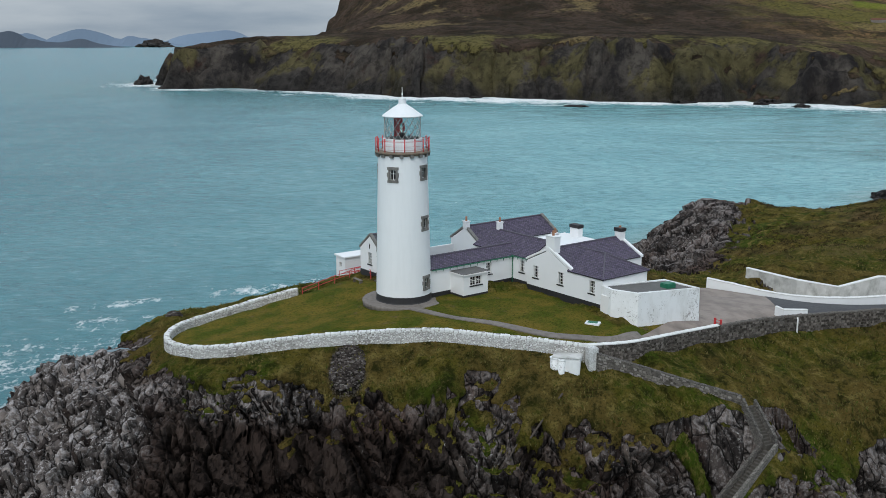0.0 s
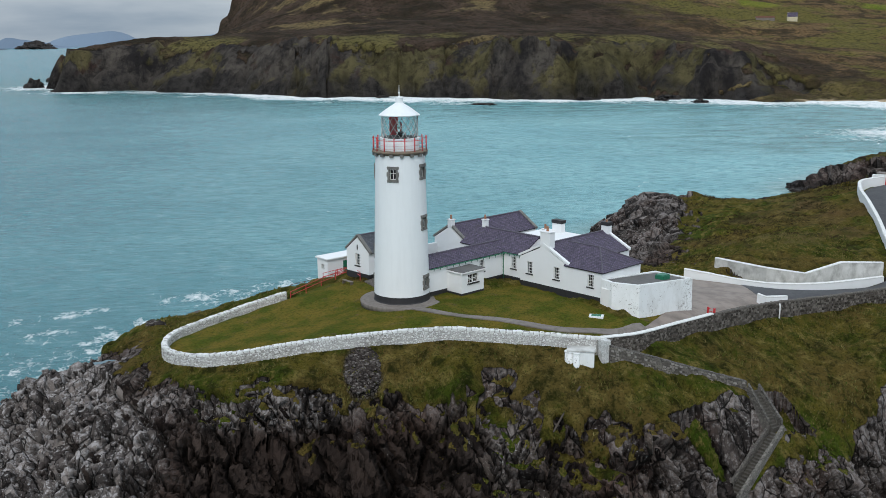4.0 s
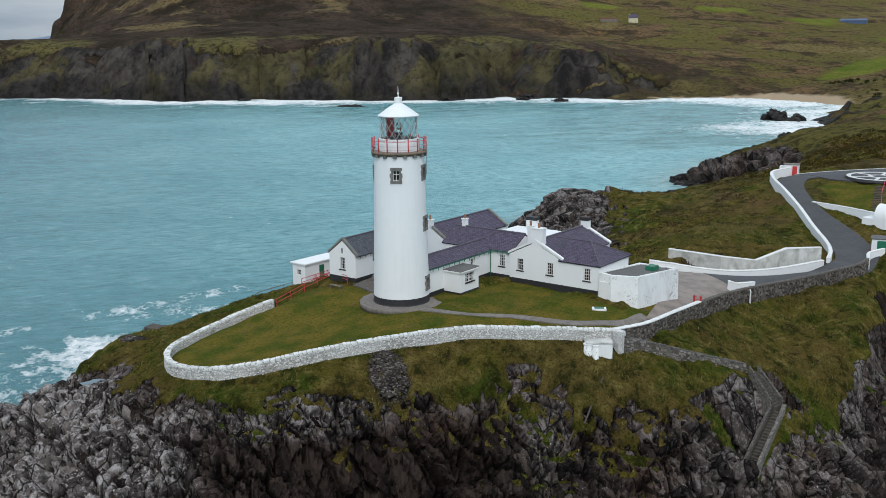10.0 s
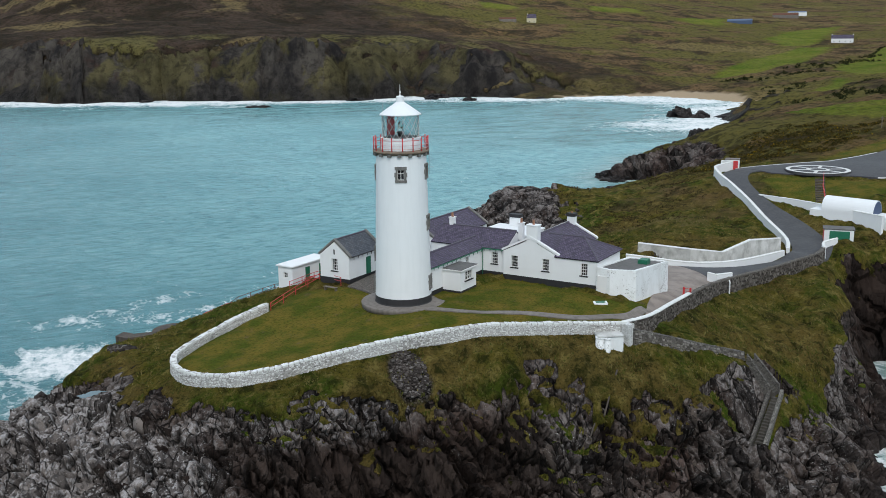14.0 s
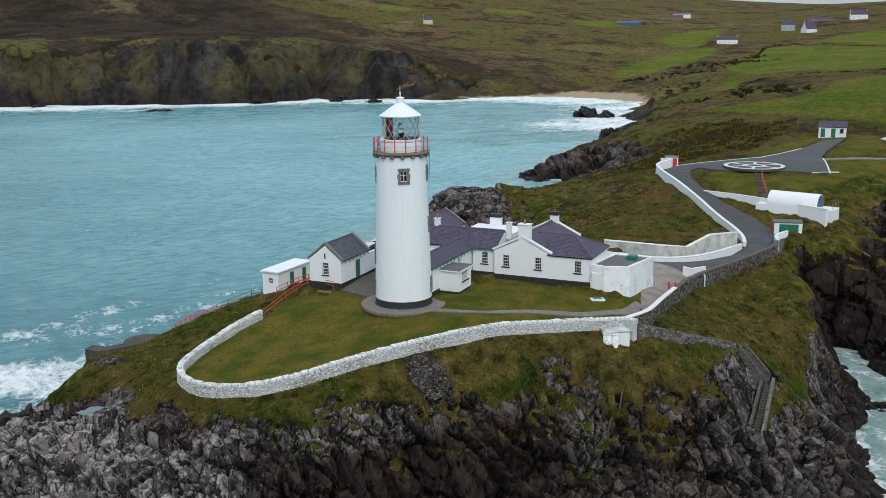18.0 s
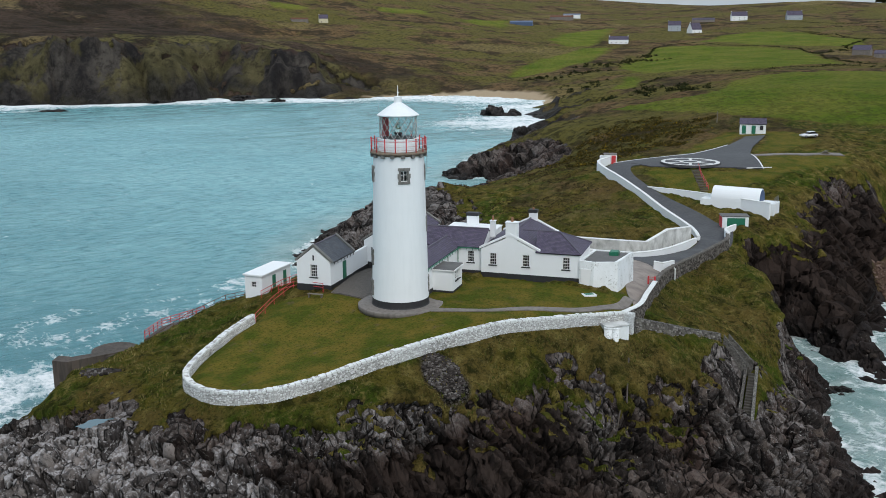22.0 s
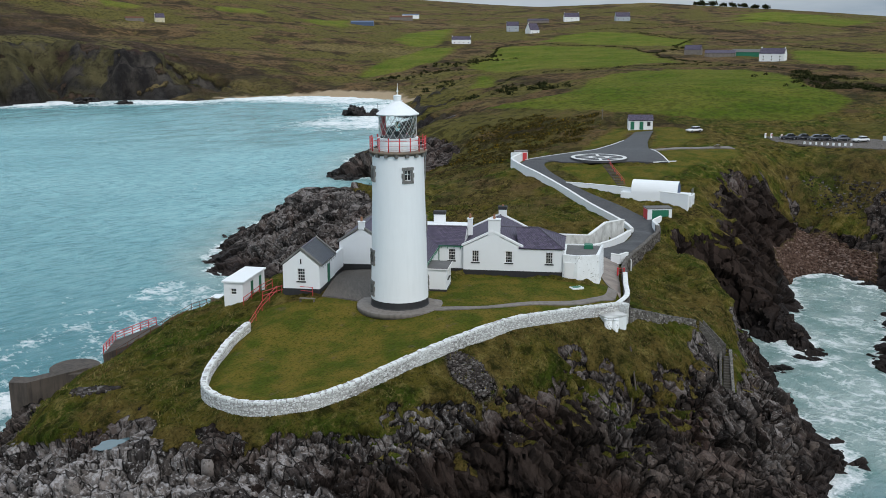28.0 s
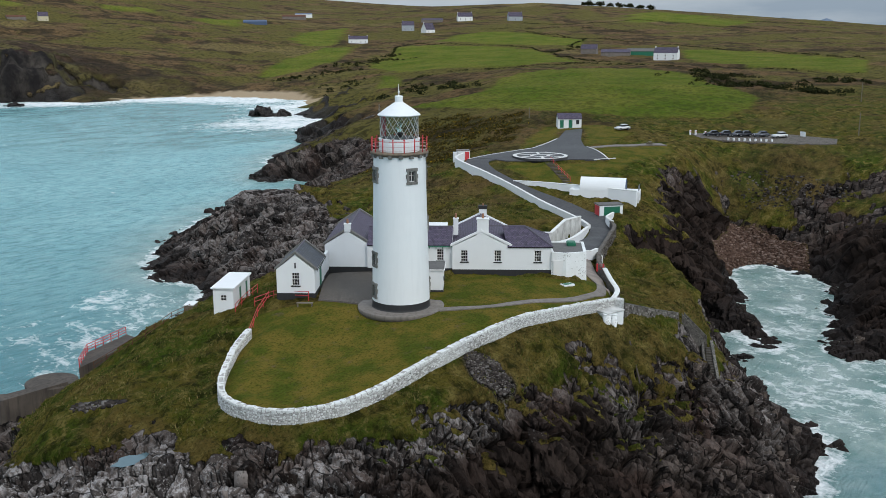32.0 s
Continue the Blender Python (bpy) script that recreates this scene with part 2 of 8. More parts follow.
RUBBLE_WHITE = rubble("limewashed_rubble", (0.36, 0.35, 0.33), (0.14, 0.13, 0.12), 0.78, 4.4)
RUBBLE_DARK = rubble("dark_rubble", (0.175, 0.160, 0.142), (0.04, 0.036, 0.032), 0.0, 3.8)
RUBBLE_GREY = rubble("lichened_rubble", (0.24, 0.225, 0.20), (0.06, 0.055, 0.048), 0.0, 3.4)
PATCHED = painted("patched_limewash", (0.66, 0.66, 0.64), (0.20, 0.20, 0.18), 0.8, 0.85, 0.9, 4.0, (0.9, 0.9, 0.6))
def peeling_mat():
    """Thick old whitewash, flaked off in small dark patches."""
    m, nt, b = mat_new("peeling_whitewash")
    c = mix(nt, ramp(nt, tex(nt, 0.8, 6, 0.6, stretch=(1.0, 1.0, 0.5)), (0.45, 0.0), (0.75, 0.5)), (0.80, 0.82, 0.82), (0.50, 0.50, 0.47))
    flake = calc(nt, "ADD", tex(nt, 5.0, 8, 0.75), calc(nt, "MULTIPLY", tex(nt, 0.5, 4), 0.45))
    c = mix(nt, ramp(nt, flake, (0.82, 0.0), (0.86, 0.75)), c, (0.22, 0.21, 0.19))
    nt.links.new(c, b.inputs["Base Color"])
    b.inputs["Roughness"].default_value = 0.8
    bump(nt, b, tex(nt, 5.0, 6, 0.7), 0.5, 0.05)
    return m


PEEL = peeling_mat()


def stone_mat(name, *stops, wash=0.0):
    """Single stones, each of its own tone; worn limewash on some."""
    m, nt, b = mat_new(name)
    c = ramp(nt, nt.nodes.new("ShaderNodeNewGeometry").outputs["Random Per Island"], *stops)
    if wash:
        worn = calc(nt, "ADD", tex(nt, 0.35, 4), calc(nt, "MULTIPLY", tex(nt, 4.0, 6, 0.7), 0.5))
        c = mix(nt, ramp(nt, worn, (0.72, wash), (0.86, 0.15)), c, (0.76, 0.77, 0.76))
    c = mix(nt, ramp(nt, tex(nt, 6.0, 6, 0.75), (0.36, 0.6), (0.46, 0.0)), c, tuple(v * 0.4 for v in stops[0][1]))
    nt.links.new(c, b.inputs["Base Color"])
    b.inputs["Roughness"].default_value, b.inputs["Specular IOR Level"].default_value = 0.9, 0.1
    bump(nt, b, tex(nt, 8.0, 6, 0.7), 0.5, 0.04)
    return m


LIME_STONE = stone_mat("limewashed_stone", (0.0, (0.12, 0.11, 0.098)), (0.35, (0.30, 0.285, 0.265)), (0.65, (0.58, 0.575, 0.55)), (1.0, (0.76, 0.77, 0.76)), wash=0.55)
DARK_STONE = stone_mat("dark_wall_stone", (0.0, (0.040, 0.035, 0.030)), (0.6, (0.115, 0.102, 0.090)), (1.0, (0.23, 0.21, 0.19)))
GREY_STONE = stone_mat("lichened_wall_stone", (0.0, (0.075, 0.068, 0.060)), (0.6, (0.19, 0.175, 0.155)), (1.0, (0.32, 0.30, 0.28)))
LIME_JOINT = painted("limewashed_joint", (0.46, 0.45, 0.43), (0.20, 0.19, 0.175), 0.8, 0.9, 0.6)
YARD_PAVING = painted("brown_yard_concrete", (0.27, 0.225, 0.195), (0.120, 0.098, 0.085), 0.7, 0.75, 0.3, 5.0, (0.5, 0.5, 0.5))
GRAVEL = rubble("brown_gravel", (0.21, 0.18, 0.155), (0.07, 0.06, 0.05), 0.0, 9.0)
COBBLES = leafy("beach_cobble", (0.0, (0.060, 0.036, 0.027)), (0.6, (0.130, 0.082, 0.062)), (1.0, (0.27, 0.20, 0.17)))
def sea_rock_mat():
    m, nt, b = mat_new("black_sea_rock")
    t_a, e_a = cells(nt, 0.35, (1.0, 0.8, 0.5), (10, -20, 30))
    c = mix(nt, ramp(nt, t_a, (0.1, 0.0), (0.9, 1.0)), (0.010, 0.009, 0.009), (0.042, 0.036, 0.033))
    c = mix(nt, ramp(nt, tex(nt, 0.8, 7, 0.7), (0.56, 0.0), (0.66, 0.7)), c, (0.075, 0.066, 0.058))
    nt.links.new(c, b.inputs["Base Color"])
    b.inputs["Roughness"].default_value, b.inputs["Specular IOR Level"].default_value = 0.7, 0.2
    bump(nt, b, calc(nt, "ADD", ramp(nt, e_a, (0.0, 0.0), (0.1, 1.0)), tex(nt, 1.5, 6, 0.7)), 0.8, 0.5)
    return m


def slab_mat(name, dark, light, spot):
    """Broken schist: each block of its own tone, with grain and lichen spots."""
    m, nt, b = mat_new(name)
    rnd = nt.nodes.new("ShaderNodeNewGeometry").outputs["Random Per Island"]
    c = mix(nt, rnd, dark, light)
    c = mix(nt, ramp(nt, tex(nt, 1.8, 7, 0.75), (0.38, 0.75), (0.50, 0.0)), c, tuple(v * 0.6 for v in dark))
    c = mix(nt, ramp(nt, tex(nt, 4.5, 6, 0.75), (0.60, 0.0), (0.64, spot)), c, (0.40, 0.38, 0.36))
    nt.links.new(c, b.inputs["Base Color"])
    b.inputs["Roughness"].default_value, b.inputs["Specular IOR Level"].default_value = 0.85, 0.03
    bump(nt, b, tex(nt, 3.0, 7, 0.7), 0.7, 0.15)
    return m


SLAB_PALE = slab_mat("lichened_schist", (0.052, 0.045, 0.042), (0.250, 0.218, 0.200), 1.0)
SLAB_BROWN = slab_mat("brown_schist", (0.022, 0.018, 0.016), (0.125, 0.100, 0.086), 1.0)
# near-black copy of the schist, with the sea cliff's shade in its colour
SLAB_SHADED = slab_mat("shaded_schist", (0.0075, 0.006, 0.0055), (0.036, 0.027, 0.023), 0.5)
SEA_ROCK = sea_rock_mat()
BLADES = leafy("tussock_grass", (0.0, (0.050, 0.078, 0.012)), (0.4, (0.100, 0.105, 0.022)), (0.75, (0.190, 0.150, 0.050)), (1.0, (0.290, 0.230, 0.10)))
GORSE = leafy("flowering_gorse", (0.0, (0.020, 0.026, 0.008)), (0.5, (0.065, 0.050, 0.014)), (0.88, (0.085, 0.062, 0.018)), (0.93, (0.20, 0.13, 0.012)), (1.0, (0.34, 0.22, 0.012)))
HEATHER = leafy("dark_heather", (0.0, (0.022, 0.019, 0.010)), (0.6, (0.062, 0.048, 0.020)), (1.0, (0.125, 0.088, 0.036)))
HEDGE = leafy("dark_hedge", (0.0, (0.012, 0.016, 0.006)), (0.6, (0.028, 0.034, 0.012)), (1.0, (0.060, 0.056, 0.022)))
BARK = plain("grey_bark", (0.075, 0.06, 0.048), 0.9)
LOOSE = leafy("loose_stone", (0.0, (0.028, 0.024, 0.022)), (0.7, (0.075, 0.064, 0.058)), (1.0, (0.20, 0.185, 0.175)))
POOL = plain("pool_water", (0.10, 0.16, 0.18), 0.06)
COPING = painted("limewashed_coping", (0.76, 0.77, 0.76), (0.42, 0.42, 0.38), 0.45, 0.75, 0.6)


def ground_mat():
    m, nt, b = mat_new("headland_ground")
    rock, lawn, field, sand, heath, scree, afar, cobble, cliff_shade, rim, moorland = (attr(nt, n) for n in ("rock", "lawn", "field", "sand", "heath", "scree", "afar", "cobble", "cliff_shade", "rim", "moorland"))
    n_mid, n_fine = tex(nt, 0.24, 9, 0.7), tex(nt, 4.0, 6, 0.7)
    tuft = tex(nt, 1.6, 7, 0.75, stretch=(1.0, 1.0, 0.45))
    # rough coastal grass: moss green, olive, straw, darker in the lows of the noise
    patch = tex(nt, 0.10, 6, 0.6)
    lie = tex(nt, 0.55, 7, 0.68, stretch=(1.0, 1.0, 0.5))
    g = mix(nt, ramp(nt, n_mid, (0.42, 0.0), (0.55, 1.0)), (0.058, 0.080, 0.011), (0.135, 0.112, 0.022))
    g = mix(nt, ramp(nt, patch, (0.50, 0.0), (0.58, 0.8)), g, mix(nt, n_mid, (0.105, 0.072, 0.024), (0.185, 0.130, 0.040)))
    g = mix(nt, ramp(nt, patch, (0.38, 0.75), (0.46, 0.0)), g, mix(nt, n_mid, (0.028, 0.062, 0.006), (0.082, 0.132, 0.014)))
    g = mix(nt, ramp(nt, lie, (0.54, 0.0), (0.62, 0.85)), g, (0.235, 0.185, 0.058))
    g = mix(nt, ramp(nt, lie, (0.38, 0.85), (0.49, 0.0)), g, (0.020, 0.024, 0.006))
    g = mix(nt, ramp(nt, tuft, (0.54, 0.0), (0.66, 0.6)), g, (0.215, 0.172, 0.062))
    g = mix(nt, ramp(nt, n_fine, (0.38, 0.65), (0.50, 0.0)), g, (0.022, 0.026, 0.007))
    # mown lawn
    l_c = mix(nt, ramp(nt, tex(nt, 0.3, 8, 0.65), (0.40, 0.0), (0.60, 1.0)), (0.060, 0.076, 0.010), (0.148, 0.112, 0.022))
    l_c = mix(nt, ramp(nt, tex(nt, 1.3, 7, 0.7), (0.52, 0.0), (0.68, 0.65)), l_c, (0.075, 0.094, 0.014))
    l_c = mix(nt, ramp(nt, tex(nt, 0.5, 7, 0.7), (0.61, 0.0), (0.70, 0.85)), l_c, (0.100, 0.072, 0.050))
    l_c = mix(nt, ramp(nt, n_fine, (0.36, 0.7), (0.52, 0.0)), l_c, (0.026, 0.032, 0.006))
    # heather and bracken
    h = mix(nt, ramp(nt, tex(nt, 0.03, 9, 0.72), (0.44, 0.0), (0.56, 1.0)), (0.044, 0.030, 0.021), (0.175, 0.108, 0.056))
    h = mix(nt, ramp(nt, tex(nt, 0.011, 8, 0.65), (0.47, 0.0), (0.54, 1.0)), h, mix(nt, tex(nt, 0.06, 8, 0.7), (0.080, 0.074, 0.021), (0.178, 0.148, 0.046)))
    h = mix(nt, ramp(nt, tex(nt, 0.008, 8, 0.62, stretch=(1.0, 1.0, 3.0)), (0.59, 0.0), (0.63, 0.8)), h, (0.205, 0.155, 0.065))
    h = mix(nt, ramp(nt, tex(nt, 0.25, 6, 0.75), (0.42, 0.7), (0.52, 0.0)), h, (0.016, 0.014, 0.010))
    h_m = mix(nt, ramp(nt, tex(nt, 0.02, 9, 0.7), (0.42, 0.0), (0.58, 1.0)), (0.020, 0.0135, 0.0135), (0.070, 0.045, 0.038))
    h_m = mix(nt, ramp(nt, tex(nt, 0.009, 8, 0.6), (0.58, 0.0), (0.63, 0.85)), h_m, (0.190, 0.140, 0.070))
    h_m = mix(nt, rim, h_m, mix(nt, tex(nt, 0.05, 8, 0.7), (0.060, 0.056, 0.020), (0.190, 0.160, 0.065)))
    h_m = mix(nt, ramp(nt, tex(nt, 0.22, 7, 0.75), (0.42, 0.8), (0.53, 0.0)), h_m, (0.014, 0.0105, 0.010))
    h = mix(nt, moorland, h, h_m)
    # pasture
    f = mix(nt, ramp(nt, tex(nt, 0.03, 7, 0.65), (0.38, 0.0), (0.62, 1.0)), (0.096, 0.142, 0.014), (0.180, 0.180, 0.032))
    f = mix(nt, ramp(nt, tex(nt, 0.4, 6, 0.7), (0.42, 0.55), (0.56, 0.0)), f, (0.040, 0.046, 0.012))
    # rock: brown-black schist, each slab of its own tone, pale lichen on the weathered tops
    tone, crack, pale, wet = (attr(nt, n) for n in ("tone", "crack", "pale", "wet"))
    t_a, e_a = cells(nt, 0.6, (1.0, 0.7, 0.42), (18, -24, 28))
    t_b, e_b = cells(nt, 2.1, (1.0, 0.75, 0.5), (-10, -22, 40), 0.35, 1.6)
    t_all = calc(nt, "ADD", calc(nt, "MULTIPLY", tone, 0.35), calc(nt, "ADD", calc(nt, "MULTIPLY", t_a, 0.45), calc(nt, "MULTIPLY", t_b, 0.2)))
    r = mix(nt, ramp(nt, t_all, (0.28, 0.0), (0.72, 1.0)), (0.009, 0.0072, 0.0066), (0.088, 0.068, 0.058))
    r = mix(nt, ramp(nt, tex(nt, 0.13, 6, 0.6), (0.48, 0.0), (0.62, 0.8)), r, mix(nt, t_all, (0.020, 0.0125, 0.0098), (0.100, 0.060, 0.047)))
    r = mix(nt, ramp(nt, tex(nt, 2.6, 7, 0.75), (0.36, 0.7), (0.46, 0.0)), r, (0.014, 0.012, 0.011))
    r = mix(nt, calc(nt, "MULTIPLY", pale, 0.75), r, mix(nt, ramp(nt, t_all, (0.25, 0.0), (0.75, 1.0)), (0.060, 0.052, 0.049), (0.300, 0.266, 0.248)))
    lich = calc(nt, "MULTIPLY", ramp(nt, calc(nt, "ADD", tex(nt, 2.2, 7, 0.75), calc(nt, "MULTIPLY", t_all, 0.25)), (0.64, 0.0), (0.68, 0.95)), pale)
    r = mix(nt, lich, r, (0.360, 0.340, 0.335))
    spots = calc(nt, "MULTIPLY", ramp(nt, calc(nt, "ADD", tex(nt, 3.2, 7, 0.78), calc(nt, "MULTIPLY", calc(nt, "SUBTRACT", tex(nt, 0.3, 4), 0.5), 0.35)), (0.62, 0.0), (0.66, 1.0)), calc(nt, "SUBTRACT", calc(nt, "ADD", calc(nt, "MULTIPLY", pale, 1.2), 0.45), calc(nt, "MULTIPLY", cliff_shade, 0.4), True))
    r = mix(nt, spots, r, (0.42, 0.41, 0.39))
    r = mix(nt, ramp(nt, e_a, (0.008, 0.9), (0.04, 0.0)), r, (0.006, 0.0055, 0.005))
    r = mix(nt, ramp(nt, e_b, (0.006, 0.3), (0.04, 0.0)), r, (0.008, 0.007, 0.0065))
    # the steep face below the lawn is bare of lichen, its shade painted near-black
    r = mix(nt, calc(nt, "MULTIPLY", cliff_shade, 0.65, True), r, mix(nt, t_all, (0.008, 0.0065, 0.006), (0.040, 0.028, 0.023)))
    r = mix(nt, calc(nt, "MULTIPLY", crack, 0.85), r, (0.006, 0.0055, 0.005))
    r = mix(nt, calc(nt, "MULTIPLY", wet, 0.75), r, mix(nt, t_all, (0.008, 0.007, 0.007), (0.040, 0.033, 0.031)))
    # far cliffs: dark rock with turf on the ledges, streaked down the fall of the slope
    fall = tex(nt, 0.05, 10, 0.7, stretch=(1.0, 1.0, 0.55))
    face = tex(nt, 0.017, 10, 0.66, stretch=(1.0, 1.0, 0.7))
    fc = mix(nt, ramp(nt, fall, (0.40, 0.0), (0.60, 1.0)), (0.022, 0.020, 0.020), (0.086, 0.075, 0.064))
    fc = mix(nt, ramp(nt, face, (0.49, 0.0), (0.53, 0.9)), fc, mix(nt, ramp(nt, fall, (0.35, 0.0), (0.65, 1.0)), (0.046, 0.042, 0.020), (0.125, 0.106, 0.050)))
    fc = mix(nt, ramp(nt, tex(nt, 0.013, 9, 0.65), (0.57, 0.0), (0.61, 0.85)), fc, mix(nt, fall, (0.030, 0.019, 0.017), (0.066, 0.040, 0.032)))
    fc = mix(nt, ramp(nt, tex(nt, 0.15, 8, 0.75), (0.38, 0.6), (0.50, 0.0)), fc, (0.012, 0.011, 0.010))
    fc = mix(nt, calc(nt, "MULTIPLY", wet, 0.9), fc, mix(nt, ramp(nt, tex(nt, 0.12, 9, 0.75), (0.42, 0.0), (0.62, 1.0)), (0.009, 0.0085, 0.0085), (0.045, 0.041, 0.038)))
    r = mix(nt, afar, r, fc)
    s_c = mix(nt, tex(nt, 1.2, 6), (0.50, 0.39, 0.26), (0.38, 0.285, 0.185))
    t_s, e_s = cells(nt, 3.2, (1.0, 1.0, 1.0), (0, 0, 0), 0.1)
    sc = mix(nt, ramp(nt, t_s, (0.1, 0.0), (0.9, 1.0)), (0.040, 0.034, 0.030), (0.160, 0.142, 0.130))
    sc = mix(nt, ramp(nt, e_s, (0.03, 1.0), (0.16, 0.0)), sc, (0.010, 0.009, 0.008))
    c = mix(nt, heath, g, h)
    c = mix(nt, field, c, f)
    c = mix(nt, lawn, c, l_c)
    c = mix(nt, scree, c, sc)
    c = mix(nt, cobble, c, mix(nt, t_s, (0.050, 0.030, 0.022), (0.170, 0.110, 0.085)))
    rk = ramp(nt, calc(nt, "ADD", rock, calc(nt, "MULTIPLY", calc(nt, "SUBTRACT", tex(nt, 1.3, 7, 0.75), 0.5), 1.0)), (0.44, 0.0), (0.56, 1.0))
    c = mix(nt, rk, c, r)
    c = mix(nt, sand, c, s_c)
    nt.links.new(c, b.inputs["Base Color"])
    b.inputs["Specular IOR Level"].default_value = 0.03
    rough = nt.nodes.new("ShaderNodeMapRange")
    rough.inputs["To Min"].default_value, rough.inputs["To Max"].default_value = 0.92, 0.5
    nt.links.new(wet, rough.inputs["Value"])
    nt.links.new(rough.outputs["Result"], b.inputs["Roughness"])
    split = calc(nt, "ADD", calc(nt, "MULTIPLY", ramp(nt, e_a, (0.0, 0.0), (0.12, 1.0)), 0.35), calc(nt, "MULTIPLY", ramp(nt, e_b, (0.0, 0.0), (0.14, 1.0)), 0.08))
    stone_h = calc(nt, "ADD", calc(nt, "ADD", split, calc(nt, "MULTIPLY", t_a, 0.3)), calc(nt, "ADD", calc(nt, "MULTIPLY", t_b, 0.07), calc(nt, "MULTIPLY", tex(nt, 2.6, 7, 0.68), 0.18)))
    grass_h = calc(nt, "ADD", calc(nt, "MULTIPLY", tuft, 2.0), calc(nt, "MULTIPLY", n_fine, 0.5))
    stone_h = calc(nt, "ADD", stone_h, calc(nt, "MULTIPLY", afar, calc(nt, "MULTIPLY", tex(nt, 0.06, 10, 0.7), 9.0)))
    hgt = mix(nt, rk, grass_h, stone_h)
    damp = calc(nt, "SUBTRACT", 1.0, calc(nt, "MULTIPLY", lawn, 0.8))
    bump(nt, b, calc(nt, "MULTIPLY", hgt, damp), 1.0, 0.5)
    return m


def water_mat():
    m, nt, b = mat_new("sea_water")
    foam, clear, bay, lee = attr(nt, "foam"), attr(nt, "clear"), attr(nt, "bay"), attr(nt, "lee")
    n1 = tex(nt, 0.016, 5)
    c = mix(nt, ramp(nt, n1, (0.35, 0.0), (0.65, 1.0)), (0.048, 0.165, 0.196), (0.072, 0.212, 0.242))
    # paler water in the bay, with sky reflection put into the colour
    c = mix(nt, bay, c, mix(nt, ramp(nt, n1, (0.35, 0.0), (0.65, 1.0)), (0.195, 0.440, 0.475), (0.255, 0.515, 0.545)))
    c = mix(nt, calc(nt, "MULTIPLY", lee, ramp(nt, tex(nt, 0.03, 8, 0.7, stretch=(1.0, 3.0, 1.0)), (0.40, 0.9), (0.58, 0.2))), c, (0.060, 0.170, 0.165))
    # wave shading painted into the colour: dark troughs, pale crests
    ripple_shade = tex(nt, 0.30, 7, 0.7, stretch=(0.8, 2.6, 1.0))
    c = mix(nt, ramp(nt, ripple_shade, (0.40, 0.6), (0.49, 0.0)), c, (0.062, 0.205, 0.235))
    c = mix(nt, ramp(nt, ripple_shade, (0.54, 0.0), (0.66, 0.3)), c, (0.36, 0.58, 0.61))
    c = mix(nt, clear, c, mix(nt, ramp(nt, tex(nt, 0.12, 7, 0.65), (0.36, 0.0), (0.62, 1.0)), (0.17, 0.285, 0.265), (0.40, 0.49, 0.47)))
    streak = tex(nt, 0.40, 9, 0.8, stretch=(1.0, 0.55, 1.0))
    broad = tex(nt, 0.06, 6, 0.65)
    lev = calc(nt, "ADD", calc(nt, "MULTIPLY", streak, 1.3), calc(nt, "MULTIPLY", broad, 0.5))
    lace = nd(nt, "ShaderNodeTexVoronoi", Scale=0.4)
    lace.feature = "DISTANCE_TO_EDGE"
    warp = nt.nodes.new("ShaderNodeVectorMath")
    warp.operation = "MULTIPLY_ADD"
    wnz = nd(nt, "ShaderNodeTexNoise", Scale=0.35, Detail=6.0)
    pos = nt.nodes.new("ShaderNodeNewGeometry").outputs["Position"]
    nt.links.new(pos, wnz.inputs["Vector"])
    nt.links.new(wnz.outputs["Color"], warp.inputs[0])
    warp.inputs[1].default_value = (7.0, 7.0, 0.0)
    nt.links.new(pos, warp.inputs[2])
    nt.links.new(warp.outputs[0], lace.inputs["Vector"])
    web = ramp(nt, lace.outputs["Distance"], (0.02, 0.11), (0.20, 0.0))
    thr = calc(nt, "MULTIPLY", calc(nt, "ADD", calc(nt, "ADD", lev, web), calc(nt, "MULTIPLY", foam, 0.62)), 0.5)
    fm = ramp(nt, thr, (0.60, 0.0), (0.65, 0.5), (0.73, 1.0))
    nt.links.new(mix(nt, fm, c, (0.88, 0.90, 0.90)), b.inputs["Base Color"])
    rr = nt.nodes.new("ShaderNodeMapRange")
    rr.inputs["To Min"].default_value, rr.inputs["To Max"].default_value = 0.24, 0.8
    nt.links.new(fm, rr.inputs["Value"])
    nt.links.new(rr.outputs["Result"], b.inputs["Roughness"])
    b.inputs["IOR"].default_value = 1.33
    w1 = tex(nt, 0.16, 6, 0.65, stretch=(1.0, 1.7, 1.0))
    w2 = tex(nt, 0.9, 6, 0.65, stretch=(1.0, 1.7, 1.0))
    bump(nt, b, calc(nt, "ADD", w1, calc(nt, "MULTIPLY", w2, 0.5)), 0.8, 1.6)
    return m


GROUND = ground_mat()
WATER = water_mat()

# ---- noise on arrays ----
def hash3(i, j, k, seed=0):
    n = (i.astype(np.int64) * 374761393 + j.astype(np.int64) * 668265263 + k.astype(np.int64) * 2147483647 + seed * 974634777) & 0xFFFFFFFF
    n = ((n ^ (n >> 13)) * 1274126177) & 0xFFFFFFFF
    n = ((n ^ (n >> 16)) * 2246822519) & 0xFFFFFFFF
    return ((n ^ (n >> 15)) & 0xFFFFFF) / float(0xFFFFFF)


